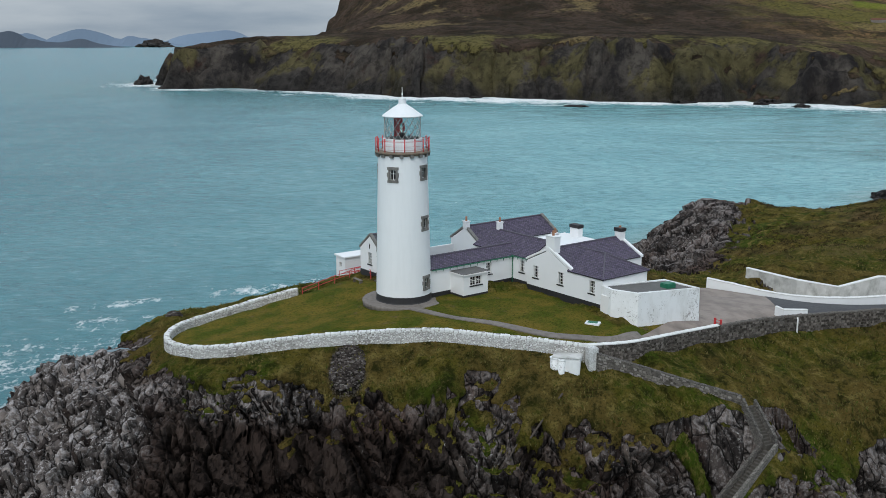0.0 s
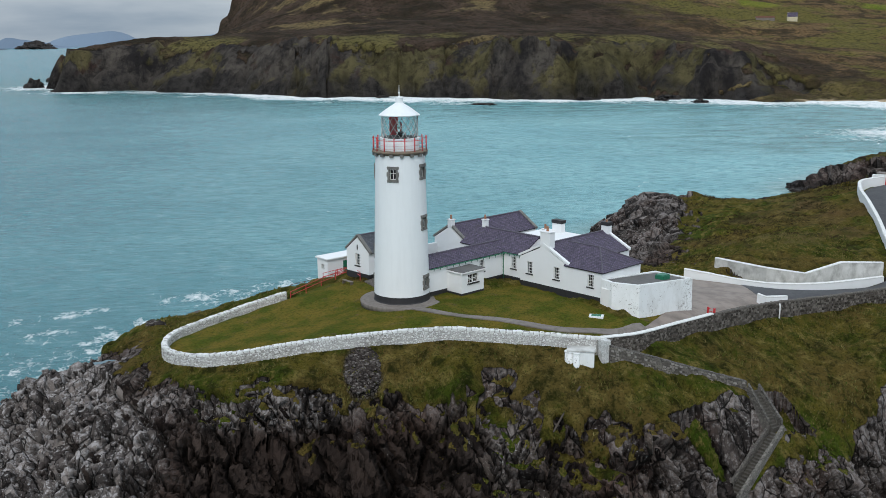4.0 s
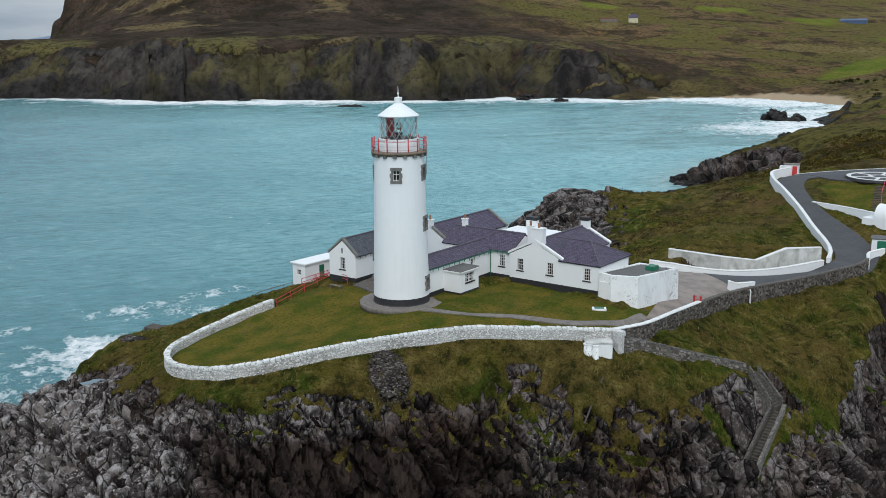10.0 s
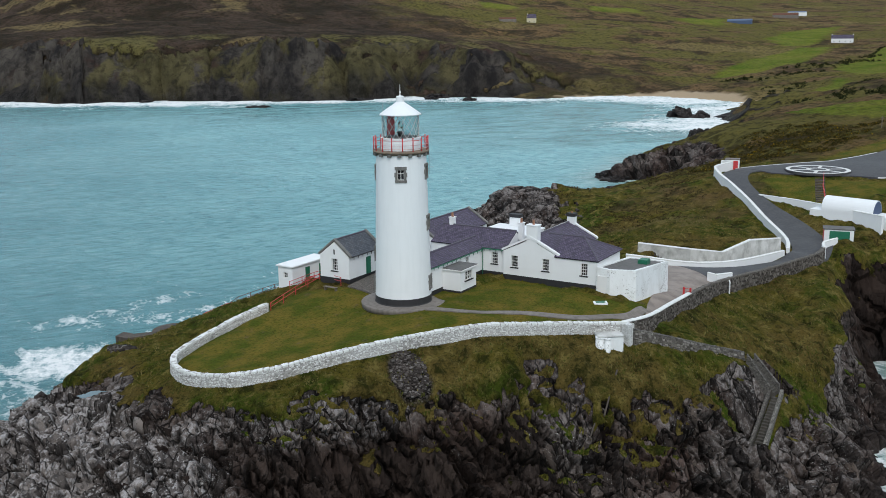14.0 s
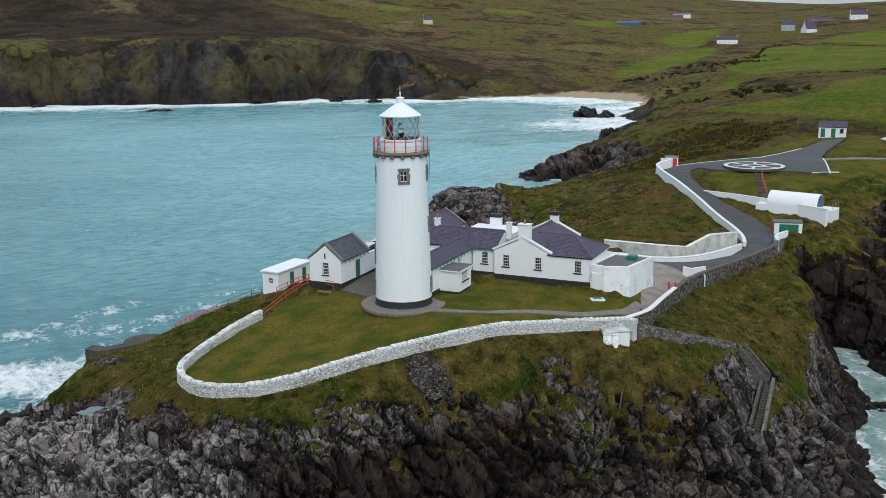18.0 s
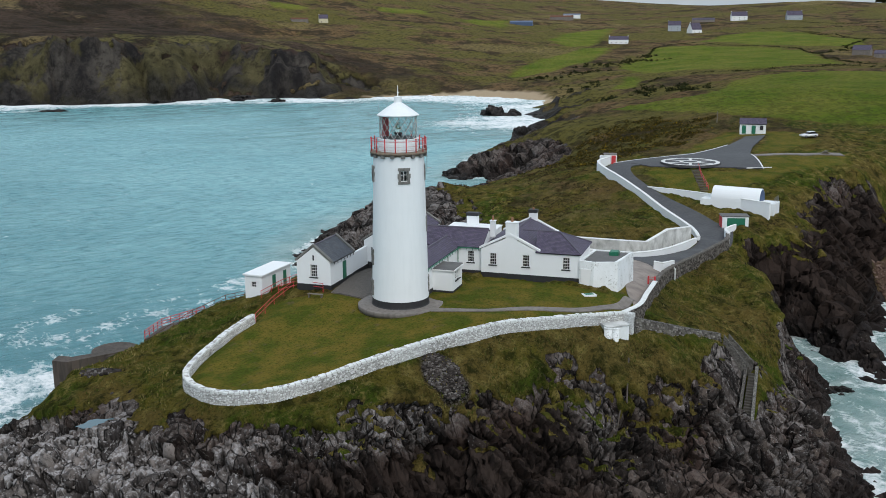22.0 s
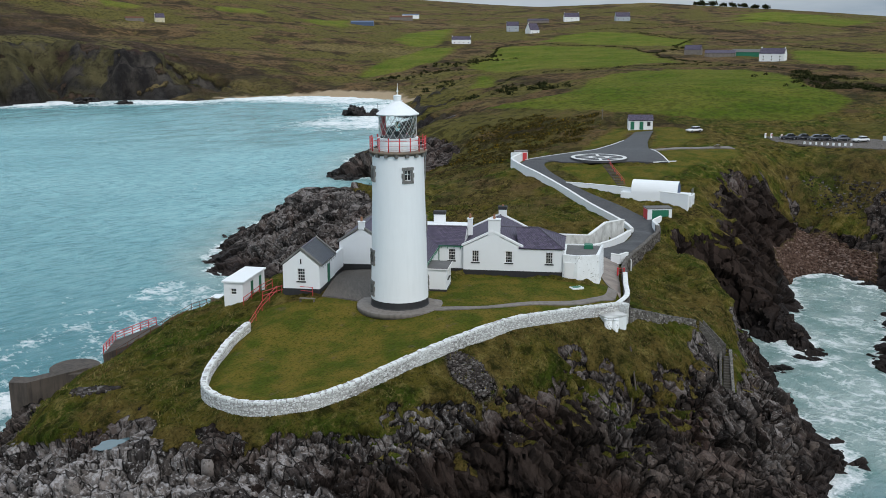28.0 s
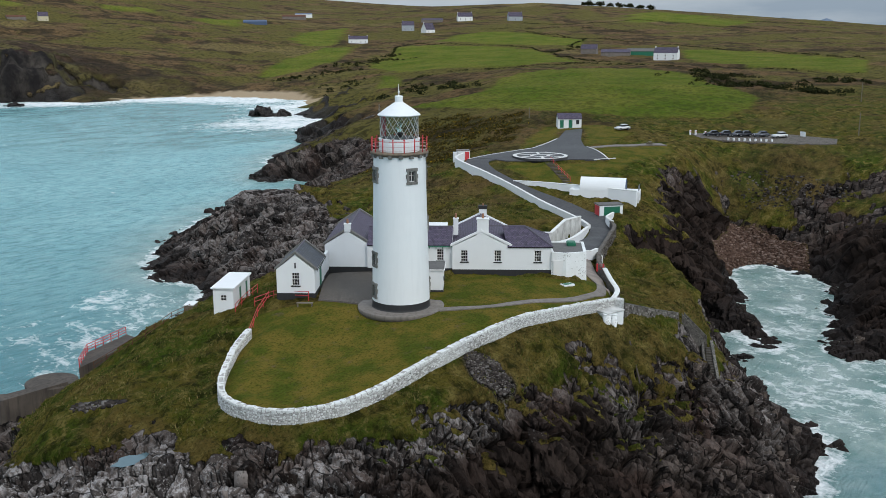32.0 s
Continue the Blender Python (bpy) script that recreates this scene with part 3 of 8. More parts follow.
def vnoise(x, y, z, seed=0):
    i, j, k = np.floor(x), np.floor(y), np.floor(z)
    fx, fy, fz = x - i, y - j, z - k
    fx, fy, fz = (f * f * (3 - 2 * f) for f in (fx, fy, fz))
    out = 0
    for a in (0, 1):
        for b in (0, 1):
            for c in (0, 1):
                w = (fx if a else 1 - fx) * (fy if b else 1 - fy) * (fz if c else 1 - fz)
                out = out + w * hash3(i + a, j + b, k + c, seed)
    return out * 2 - 1


def fbm(x, y, z, octaves=4, seed=0):
    out, amp, f = 0, 1.0, 1.0
    for o in range(octaves):
        out = out + amp * vnoise(x * f + 17.3 * o, y * f, z * f, seed + o)
        amp, f = amp * 0.5, f * 2.03
    return out / 1.9


def blocks(x, y, z, seed=0):
    """Jointed rock: for each place the value of its block, tilted at random, and the gap to the next block."""
    i, j, k = np.floor(x), np.floor(y), np.floor(z)
    f1, f2 = np.full(x.shape, 9.0), np.full(x.shape, 9.0)
    val, tone_ = np.zeros(x.shape), np.zeros(x.shape)
    for a in (-1, 0, 1):
        for b in (-1, 0, 1):
            for c in (-1, 0, 1):
                ci, cj, ck = i + a, j + b, k + c
                px = ci + 0.1 + 0.8 * hash3(ci, cj, ck, seed)
                py = cj + 0.1 + 0.8 * hash3(ci, cj, ck, seed + 1)
                pz = ck + 0.1 + 0.8 * hash3(ci, cj, ck, seed + 2)
                dx, dy, dz = x - px, y - py, z - pz
                d = np.sqrt(dx * dx + dy * dy + dz * dz)
                tilt = (hash3(ci, cj, ck, seed + 3) - 0.5) * dx + (hash3(ci, cj, ck, seed + 4) - 0.5) * dy + (hash3(ci, cj, ck, seed + 5) - 0.5) * dz
                v = 1.5 * (hash3(ci, cj, ck, seed + 6) - 0.5) + 0.9 * tilt
                own = hash3(ci, cj, ck, seed + 7)
                near = d < f1
                f2 = np.where(near, f1, np.minimum(f2, d))
                val = np.where(near, v, val)
                tone_ = np.where(near, own, tone_)
                f1 = np.where(near, d, f1)
    return val, f2 - f1, tone_


def smooth(a, b, v):
    t = np.clip((v - a) / (b - a), 0, 1)
    return t * t * (3 - 2 * t)


def inside(px, py, poly):
    """Signed distance to a closed outline, positive inside."""
    d = np.full(px.shape, 1e9)
    inn = np.zeros(px.shape, bool)
    n = len(poly)
    for q in range(n):
        (x0, y0), (x1, y1) = poly[q][:2], poly[(q + 1) % n][:2]
        ex, ey = x1 - x0, y1 - y0
        t = np.clip(((px - x0) * ex + (py - y0) * ey) / (ex * ex + ey * ey), 0, 1)
        d = np.minimum(d, np.hypot(px - x0 - t * ex, py - y0 - t * ey))
        cross = ((y0 > py) != (y1 > py)) & (px < (x1 - x0) * (py - y0) / (y1 - y0 + 1e-12) + x0)
        inn ^= cross
    return np.where(inn, d, -d)


def along(px, py, line):
    """Distance to an open line."""
    d = np.full(px.shape, 1e9)
    for (x0, y0), (x1, y1) in zip([p[:2] for p in line], [p[:2] for p in line][1:]):
        ex, ey = x1 - x0, y1 - y0
        t = np.clip(((px - x0) * ex + (py - y0) * ey) / (ex * ex + ey * ey), 0, 1)
        d = np.minimum(d, np.hypot(px - x0 - t * ex, py - y0 - t * ey))
    return d


# ---- the lie of the land: heights (x, y, height) placed to fit the camera's view ----
SHORE_HEAD = [(87, 254), (56, 233), (38, 216), (31, 202), (33, 193), (24, 180), (10, 166), (-8, 157), (-24, 150), (-38, 140), (-50, 124),
              (-57, 106), (-57, 88), (-47, 73), (-25, 65), (0, 64), (22, 67), (37, 73.5), (41, 80), (47, 85), (54, 92.5), (60, 97.5), (65, 103),
              (69, 109), (72, 114), (74, 110), (72.5, 104), (70.5, 98.5), (65.5, 89.5), (69, 90), (76, 97), (84, 103), (95, 108), (110, 117)]
SHORE_COVE = [(110, 117), (120, 112), (119, 106), (112, 97), (90, 89), (73, 84.5), (69, 80), (71, 72), (88, 56), (130, 25), (220, -30), (500, -150)]
SHORE_BAY = [(87, 254), (106, 257), (126, 263), (141, 270), (141, 279), (134, 285), (131, 291), (139, 299), (149, 307), (160, 318), (197, 346), (226, 369), (255, 392), (290, 425), (312, 445), (345, 490),
             (378, 534), (398, 575), (402, 626), (385, 645), (330, 662), (285, 678), (250, 715), (215, 745), (140, 722), (100, 745), (50, 770),
             (-20, 782), (-60, 830), (-113, 880), (-160, 905), (-193, 930), (-240, 908), (-268, 948), (-262, 1060), (-240, 1300), (-225, 1700), (-300, 2250), (-305, 2700), (-240, 3000)]
WALL = [(-17.5, 113.6, 18.25), (-20.6, 111.8, 17.8), (-23.6, 109.4, 17.4), (-26.4, 106.8, 17.1), (-28.6, 103.8, 17.0), (-29.3, 101.0, 17.0),
        (-28.9, 97.8, 17.1), (-27.3, 95.2, 17.3), (-24.7, 93.4, 17.55), (-20.5, 92.4, 18.1), (-17.3, 92.2, 18.6), (-13.2, 92.1, 19.1),
        (-8.0, 92.1, 19.5), (-1.4, 91.7, 19.9), (4.0, 91.0, 19.65), (9.5, 90.2, 19.3), (13.6, 89.3, 19.05)]
YARD_WALL = [(13.8, 89.4, 19.05), (18.4, 91.5, 18.7), (23.5, 95.3, 18.35), (29.1, 99.4, 18.0), (34.2, 103.2, 17.4), (42.0, 107.8, 16.7), (50.7, 112.0, 16.0),
             (58.5, 115.6, 15.6), (65.8, 118.9, 15.4), (69.4, 121.6, 15.4)]
LAWN = [(-26, 98, 16.5), (-26, 103, 16.4), (-20, 102, 17.2), (-22, 96, 17.1), (-15, 103, 17.8), (-16, 96, 17.9), (-10, 103, 18.6), (-8, 96, 18.9),
        (-4, 104.6, 19.35), (2, 98, 19.3), (8, 101, 19.4), (13, 95, 18.9), (10, 92, 18.7), (-9, 112, 19.2), (-14, 112, 18.3), (-20, 108, 17.0), (3, 113, 19.45),
        (0, 119, 19.4), (9, 108, 19.4), (10, 120, 19.3), (18, 113, 18.8), (25, 119, 17.6), (12, 128, 18.4), (-3, 123, 18.7), (-12, 118, 18.4), (17, 95, 18.7)]
YARD = [(19, 93.5, 18.4), (25, 98, 17.7), (30, 102.5, 17.1), (36, 107, 16.7), (28, 108, 17.1), (33, 115, 16.7), (44, 113, 15.9), (52, 115.5, 15.0), (61, 119.5, 14.3),
        (67, 124, 14.1), (71.5, 130, 14.5), (75, 138, 15.5), (78, 146, 17.2), (80.5, 154, 18.8), (84.5, 161, 19.9), (89, 166, 20.5)]
HEADPAD = [(96, 161, 20.7), (100, 157, 20.7), (105, 147, 20.6), (112, 165, 20.8), (121, 160, 20.9), (131, 172, 21.1), (143, 176, 21.4), (150, 182, 21.6), (154, 168, 21.8),
           (130, 152, 20.8), (88, 150, 19.0), (86, 140, 17.8), (86, 132, 17.8), (85, 125, 16.0), (78, 130, 14.8), (165, 150, 20.2), (175, 143, 20.0), (176, 130, 19.8), (166, 112, 19.0), (150, 150, 20.8)]
EAST_SLOPE = [(16, 88, 16.8), (22, 91, 16.0), (29, 96, 15.2), (36, 101, 14.2), (44, 106, 13.7), (52, 110, 13.8), (59, 113.5, 12.8),
              (26, 90, 14.4), (33, 93.5, 13.4), (40, 98, 12.4), (48, 104, 12.2)]
BENCH_EDGE = [(68, 117.5, 12.6), (63.5, 113.5, 12.2), (61, 109, 12.6), (57.5, 104.5, 12.8), (53.3, 100.4, 12.6), (49.0, 95.4, 10.9), (43.5, 92.4, 9.8), (38, 89.4, 9.2), (33.5, 86.2, 8.6)]
COVE_CLIFF = [(74, 120.5, 14.0), (79, 120, 13.6), (80.5, 117.1, 12.1), (84, 114, 7.6), (79, 108, 5.4), (75.5, 103, 4.0), (72.5, 97, 2.2), (88, 121, 13.5), (98, 126, 15.4), (107, 131, 17.0), (116, 134, 18.0), (126, 134.5, 18.6), (138, 139, 19.6), (149, 134.5, 18.1), (158, 124, 18.6),
              (92, 113, 6.0), (104, 121, 7.0), (114, 126.5, 8.5), (124, 119, 0.8), (130.5, 124.5, 2.0), (136, 128, 6.0), (143, 131, 12.0), (133, 114, 3.0), (143, 118, 10.0), (129, 103, 4.0), (118, 92, 8.0),
              (98, 82, 9.0), (84, 76, 8.0), (120, 70, 15.0), (160, 90, 18.5), (170, 40, 18.0), (260, 20, 22.0)]
FRONT_EDGE = [(-42, 108, 11.6), (-37, 107, 12.8), (-36, 112, 13.2), (-34, 120, 13.0), (-31, 100, 15.1), (-28, 109, 15.5), (-27, 91.8, 15.4), (-22, 90.5, 16.0), (-17, 89, 16.4), (-10, 89.5, 16.8), (-4, 89.3, 17.0),
              (2, 88.6, 16.9), (8, 87, 16.4), (13, 86.5, 16.0), (20, 87.5, 14.8), (27, 87.3, 13.4)]
FRONT_CLIFF = [(-43, 100, 10.5), (-36, 96, 12.0), (-39, 91, 11.0), (-32, 87, 11.6), (-25, 85.5, 13.0), (-22, 84, 13.4), (-17, 86, 15.0), (-16.5, 83.8, 10.0), (-14.6, 82.4, 6.6), (-13.2, 79.6, 4.4), (-16.0, 80.4, 5.2), (-12.6, 83.6, 8.5), (-12, 85.8, 14.2), (-8, 84.8, 14.6), (-9.5, 81.5, 11.6), (-4, 81, 9.6),
               (0.5, 84, 13.2), (4, 84.5, 12.2), (9, 82, 11.5), (0.5, 87.2, 16.3), (12.5, 80.4, 10.6), (17, 80.6, 13.2), (21, 82, 11.9), (26, 83, 10.0), (29.5, 82, 7.6), (32, 87, 10.4), (37, 90.5, 9.6)]
FRONT_FOOT = [(-49, 100, 6.0), (-46, 86, 5.5), (-36, 77, 5.0), (-20, 75, 4.6), (-6, 74, 4.4), (8, 73, 4.4), (20, 74, 4.2), (32.3, 72.6, 1.3), (29.5, 75.0, 3.0), (36, 82, 3.4), (42, 87, 3.2), (48, 91, 3.0)]
WEST_SLOPE = [(-22, 117, 15.9), (-18, 121, 16.2), (-15, 127, 15.6), (-28, 127, 11.8), (-24, 134, 10.4), (-18, 136, 11.4), (-12, 139, 12.2), (-6, 133, 15.4), (-3, 145, 10.5), (3, 131, 17.2), (8, 150, 9.0), (-32, 138, 5.0), (-39, 119, 10.8), (-44, 108, 11.8), (-46, 103, 10.4)]
KNOLL = [(54, 204, 14.2), (61, 188, 15.8), (49, 199, 11.4), (47, 188, 11.5), (68, 182, 14.4), (58, 214, 8.5), (44, 208, 3.5), (75, 196, 12.2), (52, 176, 13.5), (42, 176, 7.5), (38, 160, 8.0), (26, 158, 7.0), (30, 142, 13.0), (20, 142, 14.0), (40, 138, 13.4),
         (46, 130, 16.7), (55, 128, 16.6), (62, 127, 16.0), (50, 145, 15.2), (58, 142, 16.4), (66, 144, 16.0), (62, 158, 16.2), (72, 160, 17.6), (64, 170, 15.6), (78, 180, 16.4),
         (93, 196, 16.0), (85, 218, 8.0), (118, 221, 11.5), (110, 243, 4.0), (130, 234, 9.5), (138, 252, 8.0), (150, 240, 14.5), (160, 262, 14.5), (150, 215, 20.0), (164, 249, 18.0)]
BAY_SIDE = [(139, 290, 5.5), (144, 287, 7.5), (152, 290, 9.5), (152, 272, 10.5), (126, 252, 4.5), (175, 290, 15.0), (215, 312, 16.0), (240, 365, 9.0), (285, 400, 9.0), (330, 455, 8.0)]
HINTER = [(175, 199, 24.0), (276, 263, 25.6), (394, 339, 25.9), (554, 441, 24.0), (722, 549, 26.5), (975, 710, 36.9), (1270, 899, 55.8), (1775, 1223, 114), (207, 181, 23.7), (323, 240, 24.3), (457, 308, 23.7), (716, 440, 22.7), (947, 558, 28.5),
          (1259, 717, 42.8), (1704, 944, 80), (203, 140, 22.2), (297, 175, 21.5), (410, 217, 21.4), (532, 262, 21.7), (719, 332, 22.7), (953, 419, 29.7), (1328, 559, 42.7), (1890, 769, 72), (259, 131, 22.4), (422, 178, 22.2), (740, 268, 23.3),
          (1172, 392, 33.5), (1749, 557, 49.0), (2600, 900, 40.0), (2600, 1700, 80.0), (900, -200, 30.0)]
MOOR = [(178, 245, 20.0), (256, 308, 18.8), (349, 384, 18.5), (504, 510, 20.5), (698, 667, 25.4), (854, 793, 34.2), (1087, 982, 51.5), (1398, 1234, 75.4), (386, 493, 11.0), (493, 598, 12.0), (636, 737, 18.0), (836, 933, 32.8), (1137, 1226, 56.8), (1566, 1645, 97.7),
        (440, 628, 4.0), (496, 730, 8.0), (625, 884, 21.0), (881, 1190, 47.8), (1203, 1573, 85.5), (392, 709, 12.0), (496, 856, 26.0), (671, 1100, 51.4), (343, 752, 20.0), (421, 881, 30.0), (535, 1069, 45.0), (1900, 2400, 150.0)]
FAR_SIDE = [(-60, 950, 44.0), (-130, 985, 45.0), (-200, 1000, 47.0), (-246, 975, 44.0), (-256, 958, 36.0), (-243, 930, 34.0), (-140, 1300, 50.0), (60, 880, 46.0), (150, 850, 47.0), (215, 850, 46.0), (300, 830, 42.0), (-165, 1285, 47.0), (-105, 1240, 56.0), (-60, 1180, 58.0), (-180, 1650, 46.0), (-200, 2100, 46.0), (60, 1150, 66.0),
            (0, 1330, 125.0), (220, 1120, 60.0), (415, 1062, 42.0), (570, 1220, 62.0), (300, 1500, 150.0), (700, 1700, 150.0), (0, 1900, 190.0), (-100, 1600, 140.0), (-80, 2400, 150.0), (1000, 2600, 200.0)]


def densify(line, step):
    out = []
    for (x0, y0, z0), (x1, y1, z1) in zip(line, line[1:]):
        n = max(1, int(math.hypot(x1 - x0, y1 - y0) / step))
        out += [(x0 + (x1 - x0) * q / n, y0 + (y1 - y0) * q / n, z0 + (z1 - z0) * q / n) for q in range(n)]
    return out + [line[-1]]


def shifted(line, off, dz):
    """A line moved sideways, to its left, by off."""
    out = []
    for q, p in enumerate(line):
        a, b = line[max(0, q - 1)], line[min(len(line) - 1, q + 1)]
        dx, dy = b[0] - a[0], b[1] - a[1]
        n = math.hypot(dx, dy)
        out.append((p[0] - dy / n * off, p[1] + dx / n * off, p[2] + dz))
    return out


spots = []
for shore, step in ((SHORE_HEAD, 6.0), (SHORE_COVE, 10.0), (SHORE_BAY, 30.0)):
    flat = [(x, y, SEA) for x, y in shore]
    spots += densify(flat, step)
    side = -1.0 if shore is not SHORE_BAY else 1.0
    off = 9.0 if step < 8 else (8.0 if step < 20 else 30.0)
spots += [(-75, 110, -9), (-70, 70, -9), (-20, 45, -9), (30, 50, -8), (58, 80, -5), (62, 88, -3), (-60, 160, -9), (-10, 190, -9), (15, 215, -8), (60, 275, -9), (100, 320, -10), (100, 430, -14), (200, 520, -14),
          (300, 580, -8), (100, 650, -14), (-50, 700, -14), (-250, 800, -14), (-400, 900, -14), (-250, 300, -20), (-500, 500, -20), (-500, 1500, -20), (-300, 0, -20), (0, -200, -20), (95, 97, -3), (105, 108, -2), (77, 88, -2.5), (-600, 3000, -20),
          (78, 94, -5), (84, 97, -5), (72, 87, -5), (100, 20, -8), (-900, 1500, -20), (330, -150, -15), (55, 72, -7)]
far_coast = [(x, y, SEA) for x, y in SHORE_BAY[22:34]]
spots += densify(shifted(far_coast, -11.0, 20.0), 30.0) + densify(shifted(far_coast, -34.0, 38.0), 40.0)
spots += densify(BENCH_EDGE, 3.0) + [(44, 119.8, 15.2), (50, 119.9, 14.7), (57, 121.4, 14.2), (42, 123, 15.2), (38, 121, 16.2)]
spots += densify(shifted(WALL, 0.9, -0.55), 4.0) + densify(shifted(WALL, -0.9, -1.65), 4.0)
spots += densify(shifted(YARD_WALL, -1.0, -2.6), 6.0) + densify(shifted(YARD_WALL, 1.0, -0.9), 6.0)
for group in (LAWN, YARD, HEADPAD, EAST_SLOPE, COVE_CLIFF, FRONT_EDGE, FRONT_CLIFF, FRONT_FOOT, WEST_SLOPE, KNOLL, BAY_SIDE, HINTER, MOOR, FAR_SIDE):
    spots += group
spots = np.array(spots, float)


def kernel(r2):
    return np.sqrt(r2 + 1.0)


_dx = spots[:, None, :2] - spots[None, :, :2]
_n = len(spots)
_k = np.zeros((_n + 1, _n + 1))
_k[:_n, :_n] = kernel((_dx ** 2).sum(2)) - np.eye(_n) * 0.25
_k[:_n, _n] = _k[_n, :_n] = 1
_w = np.linalg.solve(_k, np.append(spots[:, 2], 0))


def base_height(px, py):
    """The smooth land through the spot heights."""
    shape = px.shape
    px, py = px.ravel(), py.ravel()
    out = np.empty(px.size)
    for q in range(0, px.size, 20000):
        r2 = (px[q:q + 20000, None] - spots[None, :, 0]) ** 2 + (py[q:q + 20000, None] - spots[None, :, 1]) ** 2
        out[q:q + 20000] = kernel(r2) @ _w[:-1] + _w[-1]
    return out.reshape(shape)


def steps(*pieces):
    """Grid lines: (from, to, spacing at its start, spacing at its end)."""
    out = []
    for a, b, s0, s1 in pieces:
        v = a
        while v < b - 1e-6:
            out.append(v)
            v += s0 + (s1 - s0) * (v - a) / (b - a)
    return np.array(out + [pieces[-1][1]])


gx = steps((-2500, -300, 300, 40), (-300, -240, 5, 4), (-240, -60, 6, 3), (-60, 54, 0.19, 0.19), (54, 130, 0.24, 0.62), (130, 200, 0.9, 2.0), (200, 450, 2.0, 4.5), (450, 1100, 6, 22), (1100, 4200, 40, 300))
gy = steps((-600, 60, 120, 1.5), (60, 70, 0.3, 0.2), (70, 108, 0.18, 0.19), (108, 170, 0.22, 0.5), (170, 215, 0.52, 0.62), (215, 280, 0.7, 2.0), (280, 700, 2.0, 4), (700, 1150, 4, 6), (1150, 1500, 10, 20), (1500, 2300, 25, 50), (2300, 4600, 100, 300))
cx, cy = gx[::3], gy[::3]
cx, cy = np.append(cx, gx[-1] + 1), np.append(cy, gy[-1] + 1)
coarse = base_height(*np.meshgrid(cx, cy))


def bilinear(grid, ax, ay, px, py):
    i = np.clip(np.searchsorted(ax, px) - 1, 0, len(ax) - 2)
    j = np.clip(np.searchsorted(ay, py) - 1, 0, len(ay) - 2)
    u = np.clip((px - ax[i]) / (ax[i + 1] - ax[i]), 0, 1)
    v = np.clip((py - ay[j]) / (ay[j + 1] - ay[j]), 0, 1)
    return (grid[j, i] * (1 - u) + grid[j, i + 1] * u) * (1 - v) + (grid[j + 1, i] * (1 - u) + grid[j + 1, i + 1] * u) * v


X, Y = np.meshgrid(gx, gy)
# bays, gullies and ribs: the land is read at places pushed about, little near the houses, more on the far coast
far_w = smooth(340, 480, np.hypot(X + 40, Y - 20))
home = np.clip(np.minimum(smooth(3, 12, along(X, Y, [(-28, 100), (-10, 100), (6, 100), (30, 108), (65, 122), (76, 140), (88, 166), (104, 156), (170, 140)]) - 6), 1), 0, 1)
PUSH_X = 1.6 * home * (1 - far_w) * fbm(X * 0.13, Y * 0.13, 0 * X, 3, 201) + far_w * (24 * fbm(X * 0.014, Y * 0.014, 0 * X, 4, 203) + 6 * fbm(X * 0.07, Y * 0.07, 0 * X, 3, 205))
PUSH_Y = 1.6 * home * (1 - far_w) * fbm(X * 0.13, Y * 0.13, 0 * X, 3, 202) + far_w * (24 * fbm(X * 0.014, Y * 0.014, 0 * X, 4, 204) + 6 * fbm(X * 0.07, Y * 0.07, 0 * X, 3, 206))
Z0 = bilinear(coarse, cx, cy, X + PUSH_X, Y + PUSH_Y)
DIST = np.hypot(X + 40, Y - 20)
# the scarp of the far hill
scarp = np.interp(X + 0.05 * (Y - 2600), [-300, -290, -285, -263, -257, -220, -100, 500], [-2, 48, 84, 98, 134, 165, 205, 230]) * smooth(2250, 2420, Y)
Z0 = np.where((X < 500) & (X > -300) & (Y > 2250) & (Y < 3300), np.maximum(Z0, scarp), Z0)
# the bank behind the road is cut back to the foot of its retaining wall
cut = inside(X, Y, [(40.5, 118.2), (44.5, 117.4), (51.5, 118.6), (62.4, 122.3), (63.0, 123.8), (56.5, 122.6), (51.0, 121.6), (46.2, 122.3), (42.5, 127.0), (39.5, 124.0)])
Z0 = np.where(cut > -0.2, np.minimum(Z0, np.interp(X, [38, 52, 63], [15.3, 14.2, 13.6])), Z0)
# a ledge cut for the cliff steps: level with the treads, falling away on the seaward side
for (x0, y0, z0), (x1, y1, z1) in (((29.3, 88.3, 13.3), (30.7, 85.7, 10.2)), ((30.7, 85.7, 10.2), (25.6, 81.8, 5.6)), ((25.6, 81.8, 5.6), (22.6, 79.4, 4.2))):
    ln = math.hypot(x1 - x0, y1 - y0)
    s = ((X - x0) * (x1 - x0) + (Y - y0) * (y1 - y0)) / ln
    off = ((X - x0) * (y1 - y0) - (Y - y0) * (x1 - x0)) / ln
    sea_side = -off
    lvl = z0 + (z1 - z0) * np.clip(s / ln, 0, 1) - 0.35 - 1.1 * np.clip(sea_side - 1.0, 0, 3) + 1.6 * np.clip(-sea_side - 0.9, 0, 9)
    Z0 = np.where((s > -0.6) & (s < ln + 0.6) & (sea_side < 5.5) & (sea_side > -5), np.minimum(Z0, lvl), Z0)

